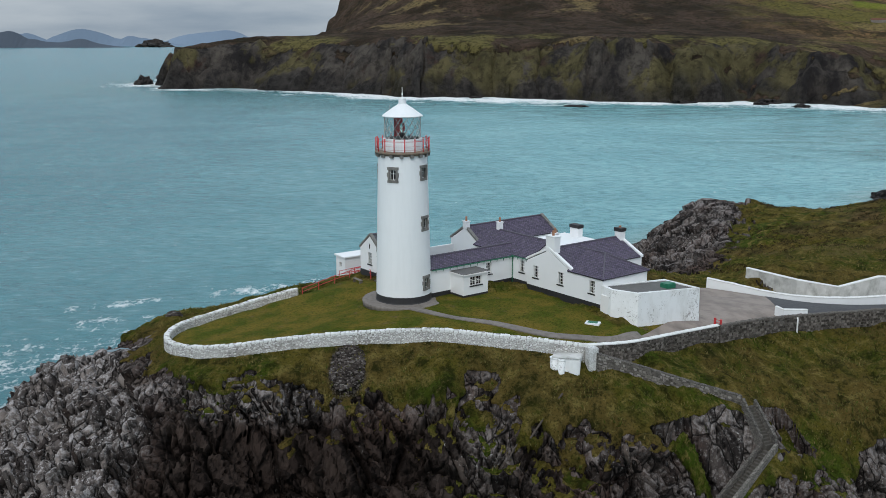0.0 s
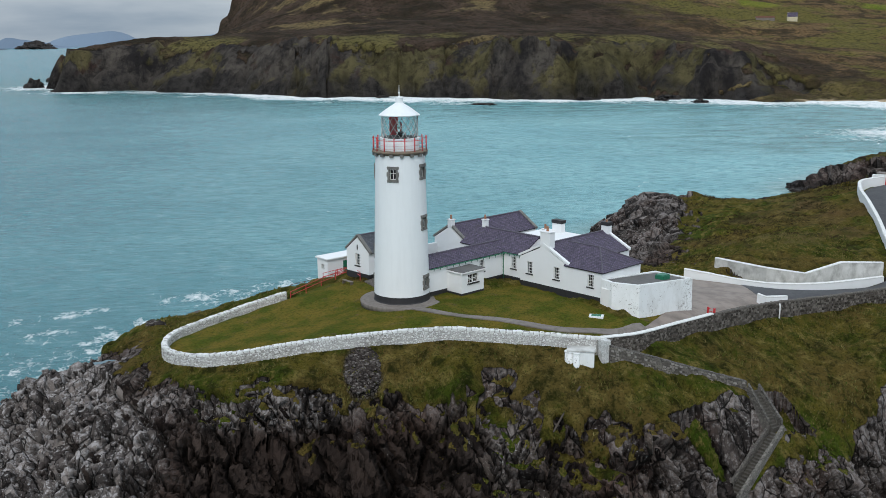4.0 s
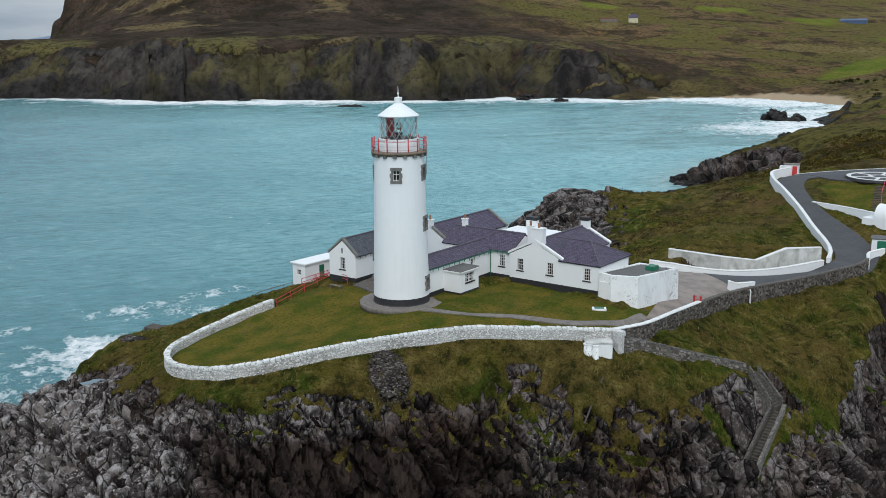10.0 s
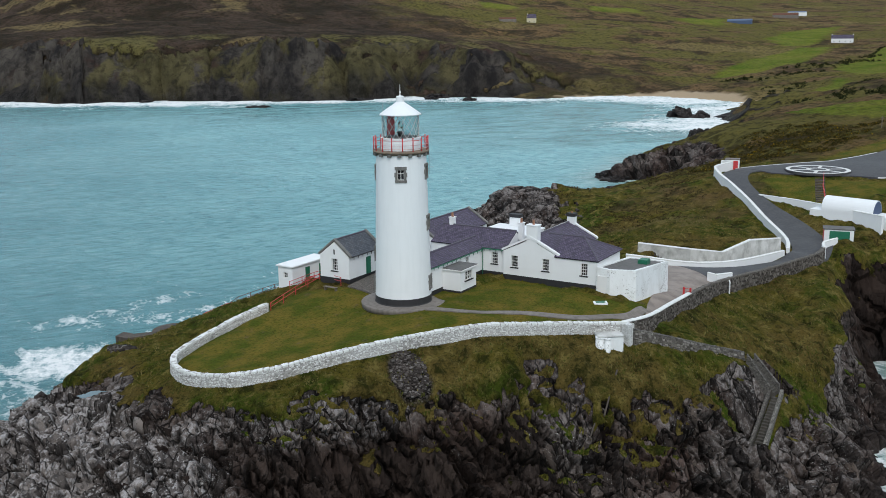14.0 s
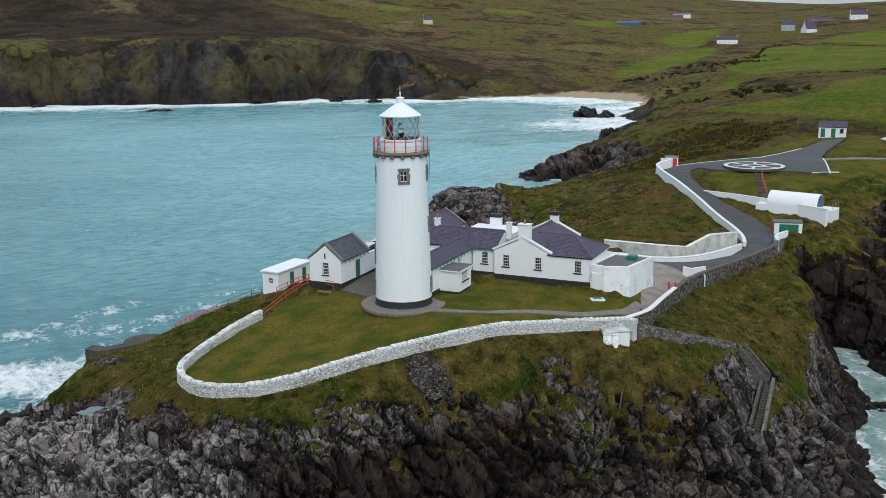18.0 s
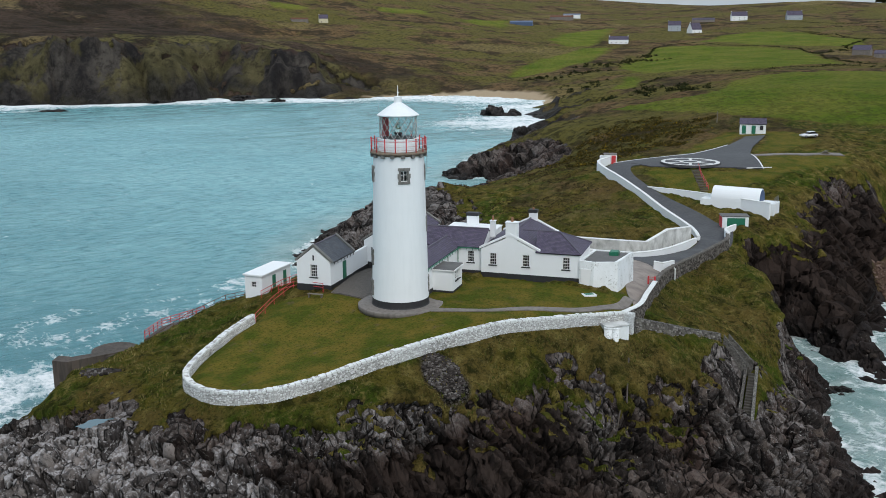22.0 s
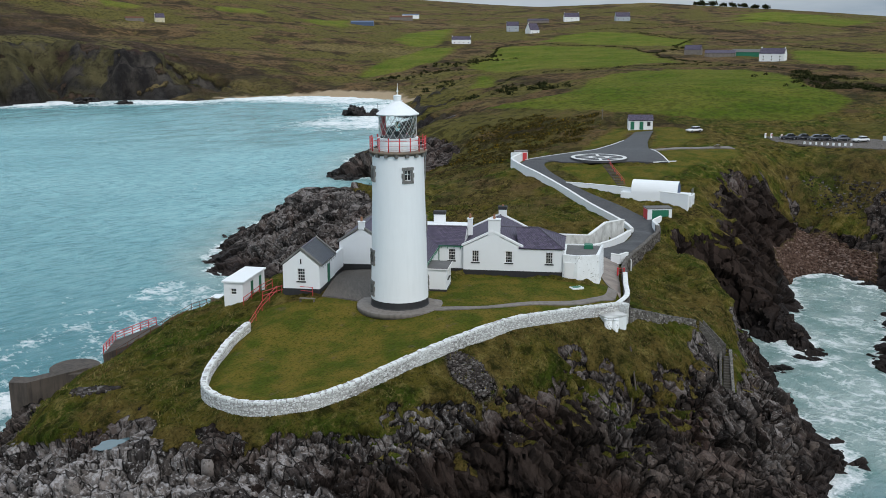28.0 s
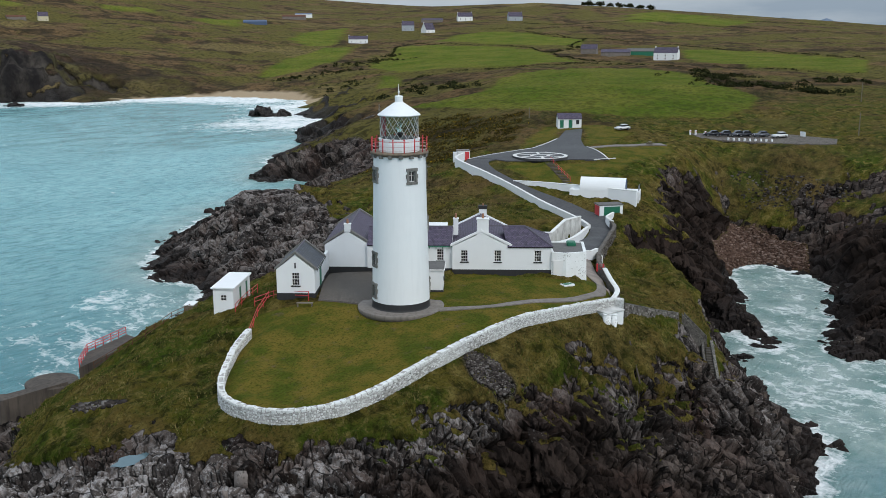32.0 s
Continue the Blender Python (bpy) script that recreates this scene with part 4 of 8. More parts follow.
# ---- what grows where ----
GRASS_TOP = [(-42, 118), (-38, 111.5), (-36, 106), (-35, 101.3), (-32.6, 99), (-30.4, 95), (-27.2, 92), (-24.4, 89.4), (-21.5, 87.3), (-17.5, 88.5), (-14, 86.6), (-9.5, 86), (-6, 86.8), (-2.5, 85.3), (0, 86), (2.1, 84.1),
             (3.6, 81.6), (7.1, 82.2), (9.9, 82.6), (11.4, 80.8), (14.1, 81.0), (19.3, 82.6), (27, 82.8), (31, 83.4), (37, 86.2), (43.5, 88.6), (50, 92.6), (57, 99), (64, 105.5), (69, 112.5), (75, 118.5), (83, 117), (90, 122),
             (98, 127), (107, 131.5), (117, 134.5), (128, 131), (150, 119), (170, 80), (300, 60), (300, 330), (250, 336), (212, 322), (174, 292), (162, 280), (161, 266), (152, 248), (141, 240), (128, 228), (112, 219), (97, 212), (86, 207), (76, 203), (67, 196), (61, 190), (57, 178), (52, 165),
             (46, 152), (40, 140), (30, 137), (20, 140), (10, 142), (-4, 148), (-14, 146), (-22, 141), (-30, 138), (-38, 126)]
ROUGH_LAWN = [(p[0], p[1]) for p in WALL] + [(20, 92.5), (29, 99), (27, 103), (18, 96), (16, 99), (10, 109), (4, 106), (0, 108), (-7, 112), (-14, 118), (-16, 115)]
scr_d = np.hypot((X + 9.2) / 1.9, (Y - 89.4) / 2.6)
grassy = np.where((X < 320) & (Y < 400), inside(X, Y, GRASS_TOP), 20.0)
dzdy, dzdx = np.gradient(Z0, gy, gx)
slope = np.hypot(dzdx, dzdy)
wob = fbm(X * 0.22, Y * 0.22, 0 * X, 4, 5)
wob2 = fbm(X * 0.05, Y * 0.05, 0 * X, 3, 9)
wob3 = fbm(X * 0.6, Y * 0.6, 0 * X, 3, 15)
rock = smooth(0.7, -0.7, grassy + 2.6 * wob + 1.8 * wob3 + 2.0 * fbm(X * 0.11, Y * 0.11, 0 * X, 2, 6))
# outcrops in the turf
rock = np.maximum(rock, smooth(0.34, 0.44, wob + 0.17 * smooth(124, 132, Y) * smooth(225, 205, Y) * (X > 40) * (X < 100) + 0.35 * wob3 + 0.25 * smooth(0.4, 1.0, slope) - 0.06 * np.clip(grassy, 0, 6)) * (DIST < 330))
rock = np.maximum(rock, smooth(1.3, 1.8, slope + 0.9 * wob + 0.4 * wob3) * (Z0 < 60))
# the knoll behind the houses is bare on its seaward side
knoll_d = np.hypot((X - 50) / 18, (Y - 192) / 24)
rock = np.maximum(rock, smooth(0.15, 0.40, 1.2 * wob + 0.5 * wob3 + 0.55 * smooth(1.5, 0.6, knoll_d) - 0.28 + 0.2 * smooth(64, 46, X)) * (knoll_d < 1.6))
farmask = smooth(230, 330, Y)
rock *= 1 - smooth(200, 240, X) * smooth(8, 14, Z0)
rock = rock * (1 - farmask) + farmask * smooth(0.32, 0.62, slope + 0.25 * wob2 + 0.16 * wob) * smooth(70, 40, Z0) * (1 - smooth(420, 470, X))
rock = np.maximum(rock, smooth(3.0, 1.2, Z0 + 0.8 * wob) * (DIST < 600))
pool_d = np.hypot(X + 36.6, (Y - 106.0) * 1.25)
rock = np.maximum(rock, smooth(4.6, 3.4, pool_d + 1.6 * wob))
lawn = np.where((np.abs(X) < 40) & (Y > 85) & (Y < 125), smooth(-0.3, 0.3, inside(X, Y, ROUGH_LAWN)), 0)
PAD_GREEN = [[(83, 146), (86, 157), (91, 158), (97, 150), (104, 142.5), (118, 154), (128, 151), (136, 144), (128, 138), (110, 139), (96, 137), (87, 139)],
             [(108, 168), (130, 173.5), (146, 182), (152, 178), (134, 166), (123, 159), (130, 156.5), (150, 162), (160, 176), (150, 190), (126, 179)]]
kept = np.zeros(X.shape)
w_pad = (X > 78) & (X < 170) & (Y > 130) & (Y < 200)
for poly in PAD_GREEN:
    kept[w_pad] = np.maximum(kept[w_pad], smooth(-0.8, 0.8, inside(X[w_pad], Y[w_pad], poly) + wob[w_pad]))
lawn = np.maximum(lawn, 0.9 * kept)
rock *= 1 - lawn
scree = np.where(scr_d < 2, smooth(1.1, 0.85, scr_d + 0.5 * wob), 0)
rock *= 1 - scree
# the gully behind the cove is turf with loose rock, but for the dark cliff on its near side
gully = smooth(-2, 2, inside(X, Y, [(125, 128), (127, 123), (131, 118), (136, 108), (132, 96), (118, 88), (150, 60), (260, 30), (260, 150), (160, 140), (130, 136)]) + 5 * wob) * (Z0 > 4.5)
rock *= 1 - 0.9 * gully * smooth(0.12, -0.14, wob + 0.4 * wob3)
cove_beach = inside(X, Y, [(104, 112), (111, 122), (124, 124), (133, 128), (136, 122), (130, 108), (118, 103)])
cobble = smooth(-1, 1, cove_beach) * smooth(8, 6, Z0) * (X < 200) * (Z0 > -0.6)
rock *= 1 - cobble
beach = inside(X, Y, [(318, 672), (335, 657), (372, 640), (395, 615), (398, 575), (370, 520), (400, 540), (425, 600), (408, 650), (340, 676)])
sand = np.where((X > 200) & (Y > 450), smooth(-2, 2, beach + 6 * wob) * smooth(3.2, 2.4, Z0), 0)
rock *= 1 - sand
heath = np.clip(smooth(180, 300, Y + 0.25 * X + 25 * wob2), 0, 1)
gorse = smooth(-4, 10, inside(X, Y, [(92, 178), (110, 176), (150, 205), (175, 240), (150, 262), (118, 240), (95, 215), (85, 195)]) + 10 * wob)
heath = np.maximum(np.maximum(heath * 0.9, gorse * 0.9), 0.4 * gully * smooth(-0.3, 0.1, wob2 + 0.5 * wob))
heath = np.maximum(heath, 0.75 * smooth(0.0, 0.5, wob2 + 0.5 * wob) * smooth(120, 150, Y) * (X > 20)) * (1 - lawn)
FIELDS = [[(205, 292), (221, 286), (272, 305), (352, 353), (406, 367), (485, 384), (498, 350), (443, 295), (388, 253), (327, 212), (291, 185), (226, 162), (197, 160), (181, 176), (174, 199), (186, 230), (193, 261)],
          [(572, 661), (475, 525), (503, 504), (526, 453), (599, 455), (701, 549), (801, 640), (814, 714), (811, 794), (781, 819), (696, 743), (624, 706)],
          [(877, 837), (982, 889), (1068, 896), (1081, 837), (997, 702), (912, 645), (868, 659), (860, 732)],
          [(879, 507), (907, 475), (846, 392), (768, 287), (585, 233), (603, 298), (622, 348), (727, 425)],
          [(1417, 875), (1615, 975), (1777, 963), (1673, 820), (1619, 734), (1476, 731), (1480, 834)],
          [(498, 727), (616, 822), (742, 894), (779, 883), (643, 772), (546, 720), (501, 706)], [(774, 994), (906, 1110), (1046, 1159), (792, 929), (741, 919)],
          [(753, 1383), (858, 1400), (814, 1336), (727, 1342)], [(851, 1295), (941, 1294), (895, 1238), (844, 1240)], [(477, 555), (450, 512), (350, 425), (352, 447)],
          [(537, 1330), (603, 1327), (580, 1285), (529, 1282)]]
field = np.zeros(X.shape)
far_land = (X > 150) & (X < 1800) & (Y > 40) & (Y < 1400)
for poly in FIELDS:
    field[far_land] = np.maximum(field[far_land], smooth(-1.5, 1.5, inside(X[far_land], Y[far_land], poly) + 1.2 * wob[far_land]))
field *= 1 - rock
heath *= 1 - field
wet = np.maximum(smooth(3.6, 0.8, Z0 + 1.5 * wob), smooth(330, 460, DIST) * 0.9 * smooth(16, 5, Z0 + 6 * wob2)) * (1 - sand)
shore_d = np.full(X.shape, 999.0)
sel = (X > -330) & (X < 420) & (Y > 560) & (Y < 1250)
shore_d[sel] = along(X[sel] + PUSH_X[sel], Y[sel] + PUSH_Y[sel], SHORE_BAY[18:])
rim = smooth(24, 38, shore_d) * smooth(105, 60, shore_d + 40 * wob2) * smooth(0.0, 0.2, fbm(X * 0.016, Y * 0.016, 0 * X, 5, 301) + 0.3 * wob)
moorland = smooth(450, 320, X + 60 * wob2) * smooth(600, 720, Y)
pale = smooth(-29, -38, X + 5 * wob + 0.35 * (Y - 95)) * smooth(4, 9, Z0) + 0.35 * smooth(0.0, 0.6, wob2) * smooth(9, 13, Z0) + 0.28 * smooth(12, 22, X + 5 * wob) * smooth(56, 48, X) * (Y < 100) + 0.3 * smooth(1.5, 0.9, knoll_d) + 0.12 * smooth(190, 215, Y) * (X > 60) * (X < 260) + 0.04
wet *= np.maximum(rock, 0.0)
# shade put into the rock colour of the front cliff and the cove
front_shade = smooth(-33, -24, X + 4 * wob) * smooth(6, -2, X + 5 * wob) * smooth(15.0, 12, Z0 + 2 * wob) * (Y < 95)
cliff_shade = np.clip(1.3 * front_shade + 1.4 * smooth(52, 62, X + 4 * wob) * smooth(135, 125, X) * smooth(17, 12, Z0 + 3 * wob) * (Y < 142), 0, 1.5)
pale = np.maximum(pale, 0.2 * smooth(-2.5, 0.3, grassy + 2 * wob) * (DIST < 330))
pale = np.clip(pale, 0, 1) * (1 - wet) * (1 - 0.85 * np.clip(cliff_shade, 0, 1))

# ---- relief ----
near = DIST < 420
P = np.stack([X, Y, Z0], -1)
nrm = np.stack([-dzdx, -dzdy, np.ones_like(Z0)], -1)
nrm /= np.linalg.norm(nrm, axis=-1, keepdims=True)
xs, ys, zs = X[near], Y[near], Z0[near]
# beds dip steeply to the east; joints cut them into upright slabs
rx = 0.83 * xs + 0.42 * ys + 0.36 * zs
ry = -0.45 * xs + 0.89 * ys
rz = -0.30 * xs - 0.12 * ys + 0.95 * zs
w1 = 0.8 * fbm(xs * 0.3, ys * 0.3, zs * 0.3, 3, 40)
finely = smooth(155, 105, DIST[near])
v1, g1, t1 = blocks(rx / 1.15 + w1 * 0.4, ry / 1.8, rz / 5.0 + w1 * 0.3, 11)
v2, g2, t2 = blocks(rx / 0.5 + w1, ry / 0.85, rz / 2.2 + w1 * 0.6, 23)
v3, g3, _ = blocks(rx / 6.0, ry / 7.0, rz / 10.0, 31)
v4, g4, t4 = blocks(rx / 2.8 + w1 * 0.5, ry / 3.8, rz / 8.0, 37)
crack = np.maximum(smooth(0.07, 0.01, g1) * finely, smooth(0.05, 0.01, g4))
crag = 1.2 * v3 + (1.0 + 0.5 * (1 - finely)) * v4 + finely * (0.78 * v1 + 0.10 * v2) - 1.4 * smooth(0.08, 0.0, g3) - 0.9 * smooth(0.07, 0.0, g4) - finely * (0.5 * smooth(0.09, 0.0, g1) + 0.14 * smooth(0.10, 0.0, g2))
turf_edge = smooth(-5.0, 0.5, grassy[near])
crag = crag * (1 - 0.35 * turf_edge) * (1 - 0.6 * smooth(0.0, 2.0, grassy[near])) - 0.35 * turf_edge * smooth(3.0, 1.0, grassy[near])
flatter = 0.6 + 0.4 * smooth(0.35, 1.1, slope[near])
roughen = rock[near] * flatter * (1 - 0.2 * smooth(1.6, 1.2, knoll_d[near])) * (1 + 0.5 * smooth(215, 235, ys))
tone, cracks = np.full(X.shape, 0.5), np.zeros(X.shape)
tone[near] = np.clip(0.45 * t1 + 0.2 * t2 + 0.35 * t4, 0, 1)
cracks[near] = crack
soft = (1 - rock[near]) * (1 - lawn[near])
tame = smooth(0.5, 3.0, along(xs, ys, WALL)) * smooth(0.6, 3.0, along(xs, ys, YARD_WALL)) * smooth(1.0, 4.0, along(xs, ys, [(p[0], p[1]) for p in YARD])) * smooth(5, 9, np.hypot(xs - 104, ys - 157)) * smooth(2.0, 4.0, np.hypot(xs - 11.3, ys - 87.8)) * smooth(1.2, 3.2, along(xs, ys, [(28.8, 88.9), (29.3, 88.3), (30.7, 85.7), (25.6, 81.8)]))
tussock = 0.30 * fbm(xs * 1.3, ys * 1.3, zs * 1.3, 3, 60) + 0.75 * (0.3 - np.abs(fbm(xs * 0.5, ys * 0.5, 0 * xs, 3, 62))) + 0.85 * fbm(xs * 0.2, ys * 0.2, 0 * xs, 3, 61)
push = roughen * crag * (0.25 + 0.75 * tame) + soft * tussock * tame
for a in range(3):
    P[..., a][near] += nrm[..., a][near] * push
far = ~near & (Z0 > -3) & (DIST < 1700)
xf, yf, zf = X[far], Y[far], Z0[far]
ridge = 1 - 2 * np.abs(fbm(xf * 0.022, yf * 0.022, 0 * xf, 5, 77))
b1, c1, _ = blocks(xf / 44.0 + 0.7 * fbm(xf * 0.02, yf * 0.02, 0 * xf, 3, 78), yf / 40.0, zf / 60.0, 79)
b2, _, _ = blocks(xf / 14.0 + 0.5 * fbm(xf * 0.05, yf * 0.05, 0 * xf, 3, 80), yf / 14.0, zf / 22.0, 83)
hill = (rock[far] * 5.0 + 2.5) * (ridge - 0.55) + rock[far] * (7.0 * b1 + 2.0 * b2 - 4.0 * smooth(0.10, 0.0, c1))
hill *= smooth(-2, 6, zf) * (1 - sand[far]) * (1 - 0.8 * field[far])
P[..., 2][far] += hill
P[..., 1][far] -= 0.4 * rock[far] * (7.0 * b1 + 2.0 * b2) * smooth(0, 8, zf)
# turf has taken hold on the ledges of the crag near its edge
ua, ub = np.gradient(P, axis=1), np.gradient(P, axis=0)
up = np.cross(ua, ub)
up = up[..., 2] / (np.linalg.norm(up, axis=-1) + 1e-9)
up = (up + np.roll(up, 1, 0) + np.roll(up, -1, 0) + np.roll(up, 1, 1) + np.roll(up, -1, 1)) / 5
ledge = smooth(0.60, 0.78, up + 0.12 * wob3) * smooth(-5.0, -0.5, grassy + 2.4 * wob + 1.5 * wob3) * (Z0 > 5) * (DIST < 330) * (0.25 + 0.75 * smooth(-30, -20, X + 4 * wob))
rock *= 1 - ledge * smooth(2.2, 3.6, pool_d)
P[..., 2] = np.where(lawn > 0.5, Z0 + 0.05 * wob, P[..., 2])
POOL_Z = float(Z0[np.unravel_index(np.argmin(pool_d), Z0.shape)]) - 0.15
P[..., 2] = np.where(pool_d < 1.75, POOL_Z - 0.25, np.where(pool_d < 2.6, np.minimum(P[..., 2], POOL_Z + 0.5), P[..., 2]))
P[..., 2] = np.where(Z0 < -2.0, np.minimum(P[..., 2], -2.0), P[..., 2])


def ground_z(x, y):
    return float(bilinear(P[..., 2], gx, gy, np.array([x]), np.array([y]))[0])


def land_z(x, y):
    """Height of the land without its relief."""
    return float(bilinear(Z0, gx, gy, np.array([x]), np.array([y]))[0])


def grid_mesh(name, pts, masks):
    h, w = pts.shape[:2]
    me = bpy.data.meshes.new(name)
    me.vertices.add(h * w)
    me.vertices.foreach_set("co", pts.reshape(-1).astype(np.float32))
    idx = np.arange(h * w).reshape(h, w)
    quad = np.stack([idx[:-1, :-1], idx[:-1, 1:], idx[1:, 1:], idx[1:, :-1]], -1).reshape(-1, 4)
    me.loops.add(quad.size)
    me.loops.foreach_set("vertex_index", quad.reshape(-1).astype(np.int32))
    me.polygons.add(len(quad))
    me.polygons.foreach_set("loop_start", (np.arange(len(quad)) * 4).astype(np.int32))
    me.polygons.foreach_set("loop_total", np.full(len(quad), 4, np.int32))
    for key, val in masks.items():
        me.attributes.new(key, "FLOAT", "POINT").data.foreach_set("value", val.reshape(-1).astype(np.float32))
    me.update(calc_edges=True)
    return me


ground = new("ground", grid_mesh("ground", P, {"rock": rock, "lawn": lawn, "field": field, "sand": sand, "heath": heath, "scree": scree, "cobble": cobble, "pale": pale, "wet": wet, "tone": tone, "crack": cracks, "afar": smooth(330, 460, DIST), "rim": rim, "moorland": moorland, "cliff_shade": cliff_shade}))
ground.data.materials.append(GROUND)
facet = (rock[:-1, :-1] + rock[1:, 1:] < 0.7) | (DIST[:-1, :-1] > 400)
ground.data.polygons.foreach_set("use_smooth", facet.reshape(-1))
tagged(ground, "grassy rock headland with dark cliffs, fields and heather moor behind a bay", "ground", kind="structure")

# ---- the sea ----
sx = steps((-4800, -300, 400, 20), (-300, -90, 8, 1.5), (-90, 140, 1.1, 1.1), (140, 460, 1.5, 4), (460, 1200, 20, 80))
sy = steps((-700, 40, 120, 2), (40, 300, 1.1, 1.6), (300, 1000, 2, 4), (1000, 4900, 10, 300))
SX, SY = np.meshgrid(sx, sy)
bed = bilinear(Z0, gx, gy, SX, SY)
swell = (0.45 * fbm(SX * 0.07 + SY * 0.03, SY * 0.11, 0 * SX, 3, 90) + 0.30 * fbm(SX * 0.22, SY * 0.34, 0 * SX, 2, 92)) * smooth(1500, 700, np.hypot(SX, SY))
depth = SEA - bed
foam = smooth(1.6, 0.0, depth) * 0.6
# surf along the far cliffs, on the beach, on the western skerries, and broken water in the inlet
surf = along(SX, SY, SHORE_BAY[13:])
foam = np.maximum(foam, np.where(SY > 380, smooth(85, 12, surf + 32 * fbm(SX * 0.02, SY * 0.02, 0 * SX, 3, 95) + 10 * fbm(SX * 0.06, SY * 0.06, 0 * SX, 3, 98)), 0) * 0.86 * smooth(-0.6, 0.15, fbm(SX * 0.011, SY * 0.011, 0 * SX, 3, 99)))
beachy = np.hypot((SX - 380) / 36, (SY - 602) / 52)
foam = np.maximum(foam, smooth(1.35, 0.4, beachy) * 0.78)
west = along(SX, SY, [(-60, 128), (-52, 140), (-34, 156), (-8, 168), (16, 186)])
foam = np.maximum(foam, smooth(30, 2, west + 12 * fbm(SX * 0.06, SY * 0.06, 0 * SX, 3, 96)) * 0.36)
streaks = along(SX, SY, [(-75, 166), (-52, 178), (-36, 185), (-21, 192), (4, 193), (20, 199)]) + 5 * fbm(SX * 0.12, SY * 0.12, 0 * SX, 3, 101)
streaks = np.minimum(streaks, along(SX, SY, [(-60, 160), (-32, 181), (-20, 178), (-8, 186), (10, 184)]) + 6 * fbm(SX * 0.1, SY * 0.1, 0 * SX, 3, 102))
foam = np.maximum(foam, smooth(5, 0, streaks) * 0.42)
breaker = np.hypot((SX + 38) / 15, (SY - 160) / 11) + 0.6 * fbm(SX * 0.09, SY * 0.09, 0 * SX, 3, 103)
foam = np.maximum(foam, smooth(1.4, 0.4, breaker) * 0.74)
inlet = inside(SX, SY, [(40, 60), (40, 78), (56, 94), (72, 106), (69, 92), (95, 108), (110, 118), (122, 112), (112, 96), (72, 84), (72, 66)])
foam = np.maximum(foam, smooth(-14, 2, inlet) * 0.31 * (SX > 20) * (SY < 125))
clear = np.clip(smooth(6, 0, depth) * 0.7 + smooth(-10, 2, inlet) * (SX > 20) * (SY < 130), 0, 1)
sea = new("water", grid_mesh("water", np.stack([SX, SY, SEA + swell], -1), {"foam": foam, "clear": clear, "lee": np.where(SY > 380, smooth(230, 60, surf + 40 * fbm(SX * 0.015, SY * 0.015, 0 * SX, 3, 97)), 0), "bay": smooth(-160, 120, SX + 0.05 * SY) * smooth(110, 230, SY)}))
sea.data.materials.append(WATER)
sea.data.polygons.foreach_set("use_smooth", np.ones(len(sea.data.polygons), bool))
tagged(sea, "choppy teal sea with white surf along the rocks", "sea", kind="structure")

# ---- building helpers ----
def part(name, bm, material, parent=None, label="", smooth_faces=False):
    me = bpy.data.meshes.new(name)
    bm.normal_update()
    bm.to_mesh(me)
    bm.free()
    for m in (material if isinstance(material, (list, tuple)) else [material]):
        me.materials.append(m)
    if smooth_faces:
        me.polygons.foreach_set("use_smooth", np.ones(len(me.polygons), bool))
    ob = new(name, me)
    if parent:
        ob.parent = parent
    if label:
        ob["label"] = label
    return ob


def thing(name, m, label, category, group=""):
    ob = new(name)
    ob.empty_display_size = 0.5
    ob.matrix_world = m
    return tagged(ob, label, category, group)


def box(bm, x0, x1, y0, y1, z0, z1, bevel=0.0, dz=(0, 0, 0, 0)):
    """A box; dz lifts the four top corners, anticlockwise from x0, y0."""
    v = [bm.verts.new(c) for c in ((x0, y0, z0), (x1, y0, z0), (x1, y1, z0), (x0, y1, z0),
                                   (x0, y0, z1 + dz[0]), (x1, y0, z1 + dz[1]), (x1, y1, z1 + dz[2]), (x0, y1, z1 + dz[3]))]
    f = [bm.faces.new([v[i] for i in q]) for q in ((0, 3, 2, 1), (4, 5, 6, 7), (0, 1, 5, 4), (1, 2, 6, 5), (2, 3, 7, 6), (3, 0, 4, 7))]
    if bevel:
        bmesh.ops.bevel(bm, geom=list({e for q in f for e in q.edges}), offset=bevel, segments=2, affect="EDGES")
    return v


def prism(bm, outline, axis, a0, a1):
    """An outline of (h, z) pushed along x ('x': h is y) or y ('y': h is x)."""
    rings = []
    for a in (a0, a1):
        rings.append([bm.verts.new((a, h, z) if axis == "x" else (h, a, z)) for h, z in outline])
    n = len(outline)
    bm.faces.new(rings[0])
    bm.faces.new(rings[1][::-1])
    for q in range(n):
        bm.faces.new((rings[0][q], rings[1][q], rings[1][(q + 1) % n], rings[0][(q + 1) % n]))
    bmesh.ops.recalc_face_normals(bm, faces=bm.faces)


def extrude_poly(bm, outline, z0, z1):
    """A flat outline of (x, y) pushed up from z0 to z1 (numbers or lists)."""
    n = len(outline)
    lo = [bm.verts.new((x, y, z0[q] if isinstance(z0, (list, tuple)) else z0)) for q, (x, y) in enumerate(outline)]
    hi = [bm.verts.new((x, y, z1[q] if isinstance(z1, (list, tuple)) else z1)) for q, (x, y) in enumerate(outline)]
    bm.faces.new(lo[::-1])
    bm.faces.new(hi)
    for q in range(n):
        bm.faces.new((lo[q], lo[(q + 1) % n], hi[(q + 1) % n], hi[q]))
    bmesh.ops.recalc_face_normals(bm, faces=bm.faces)


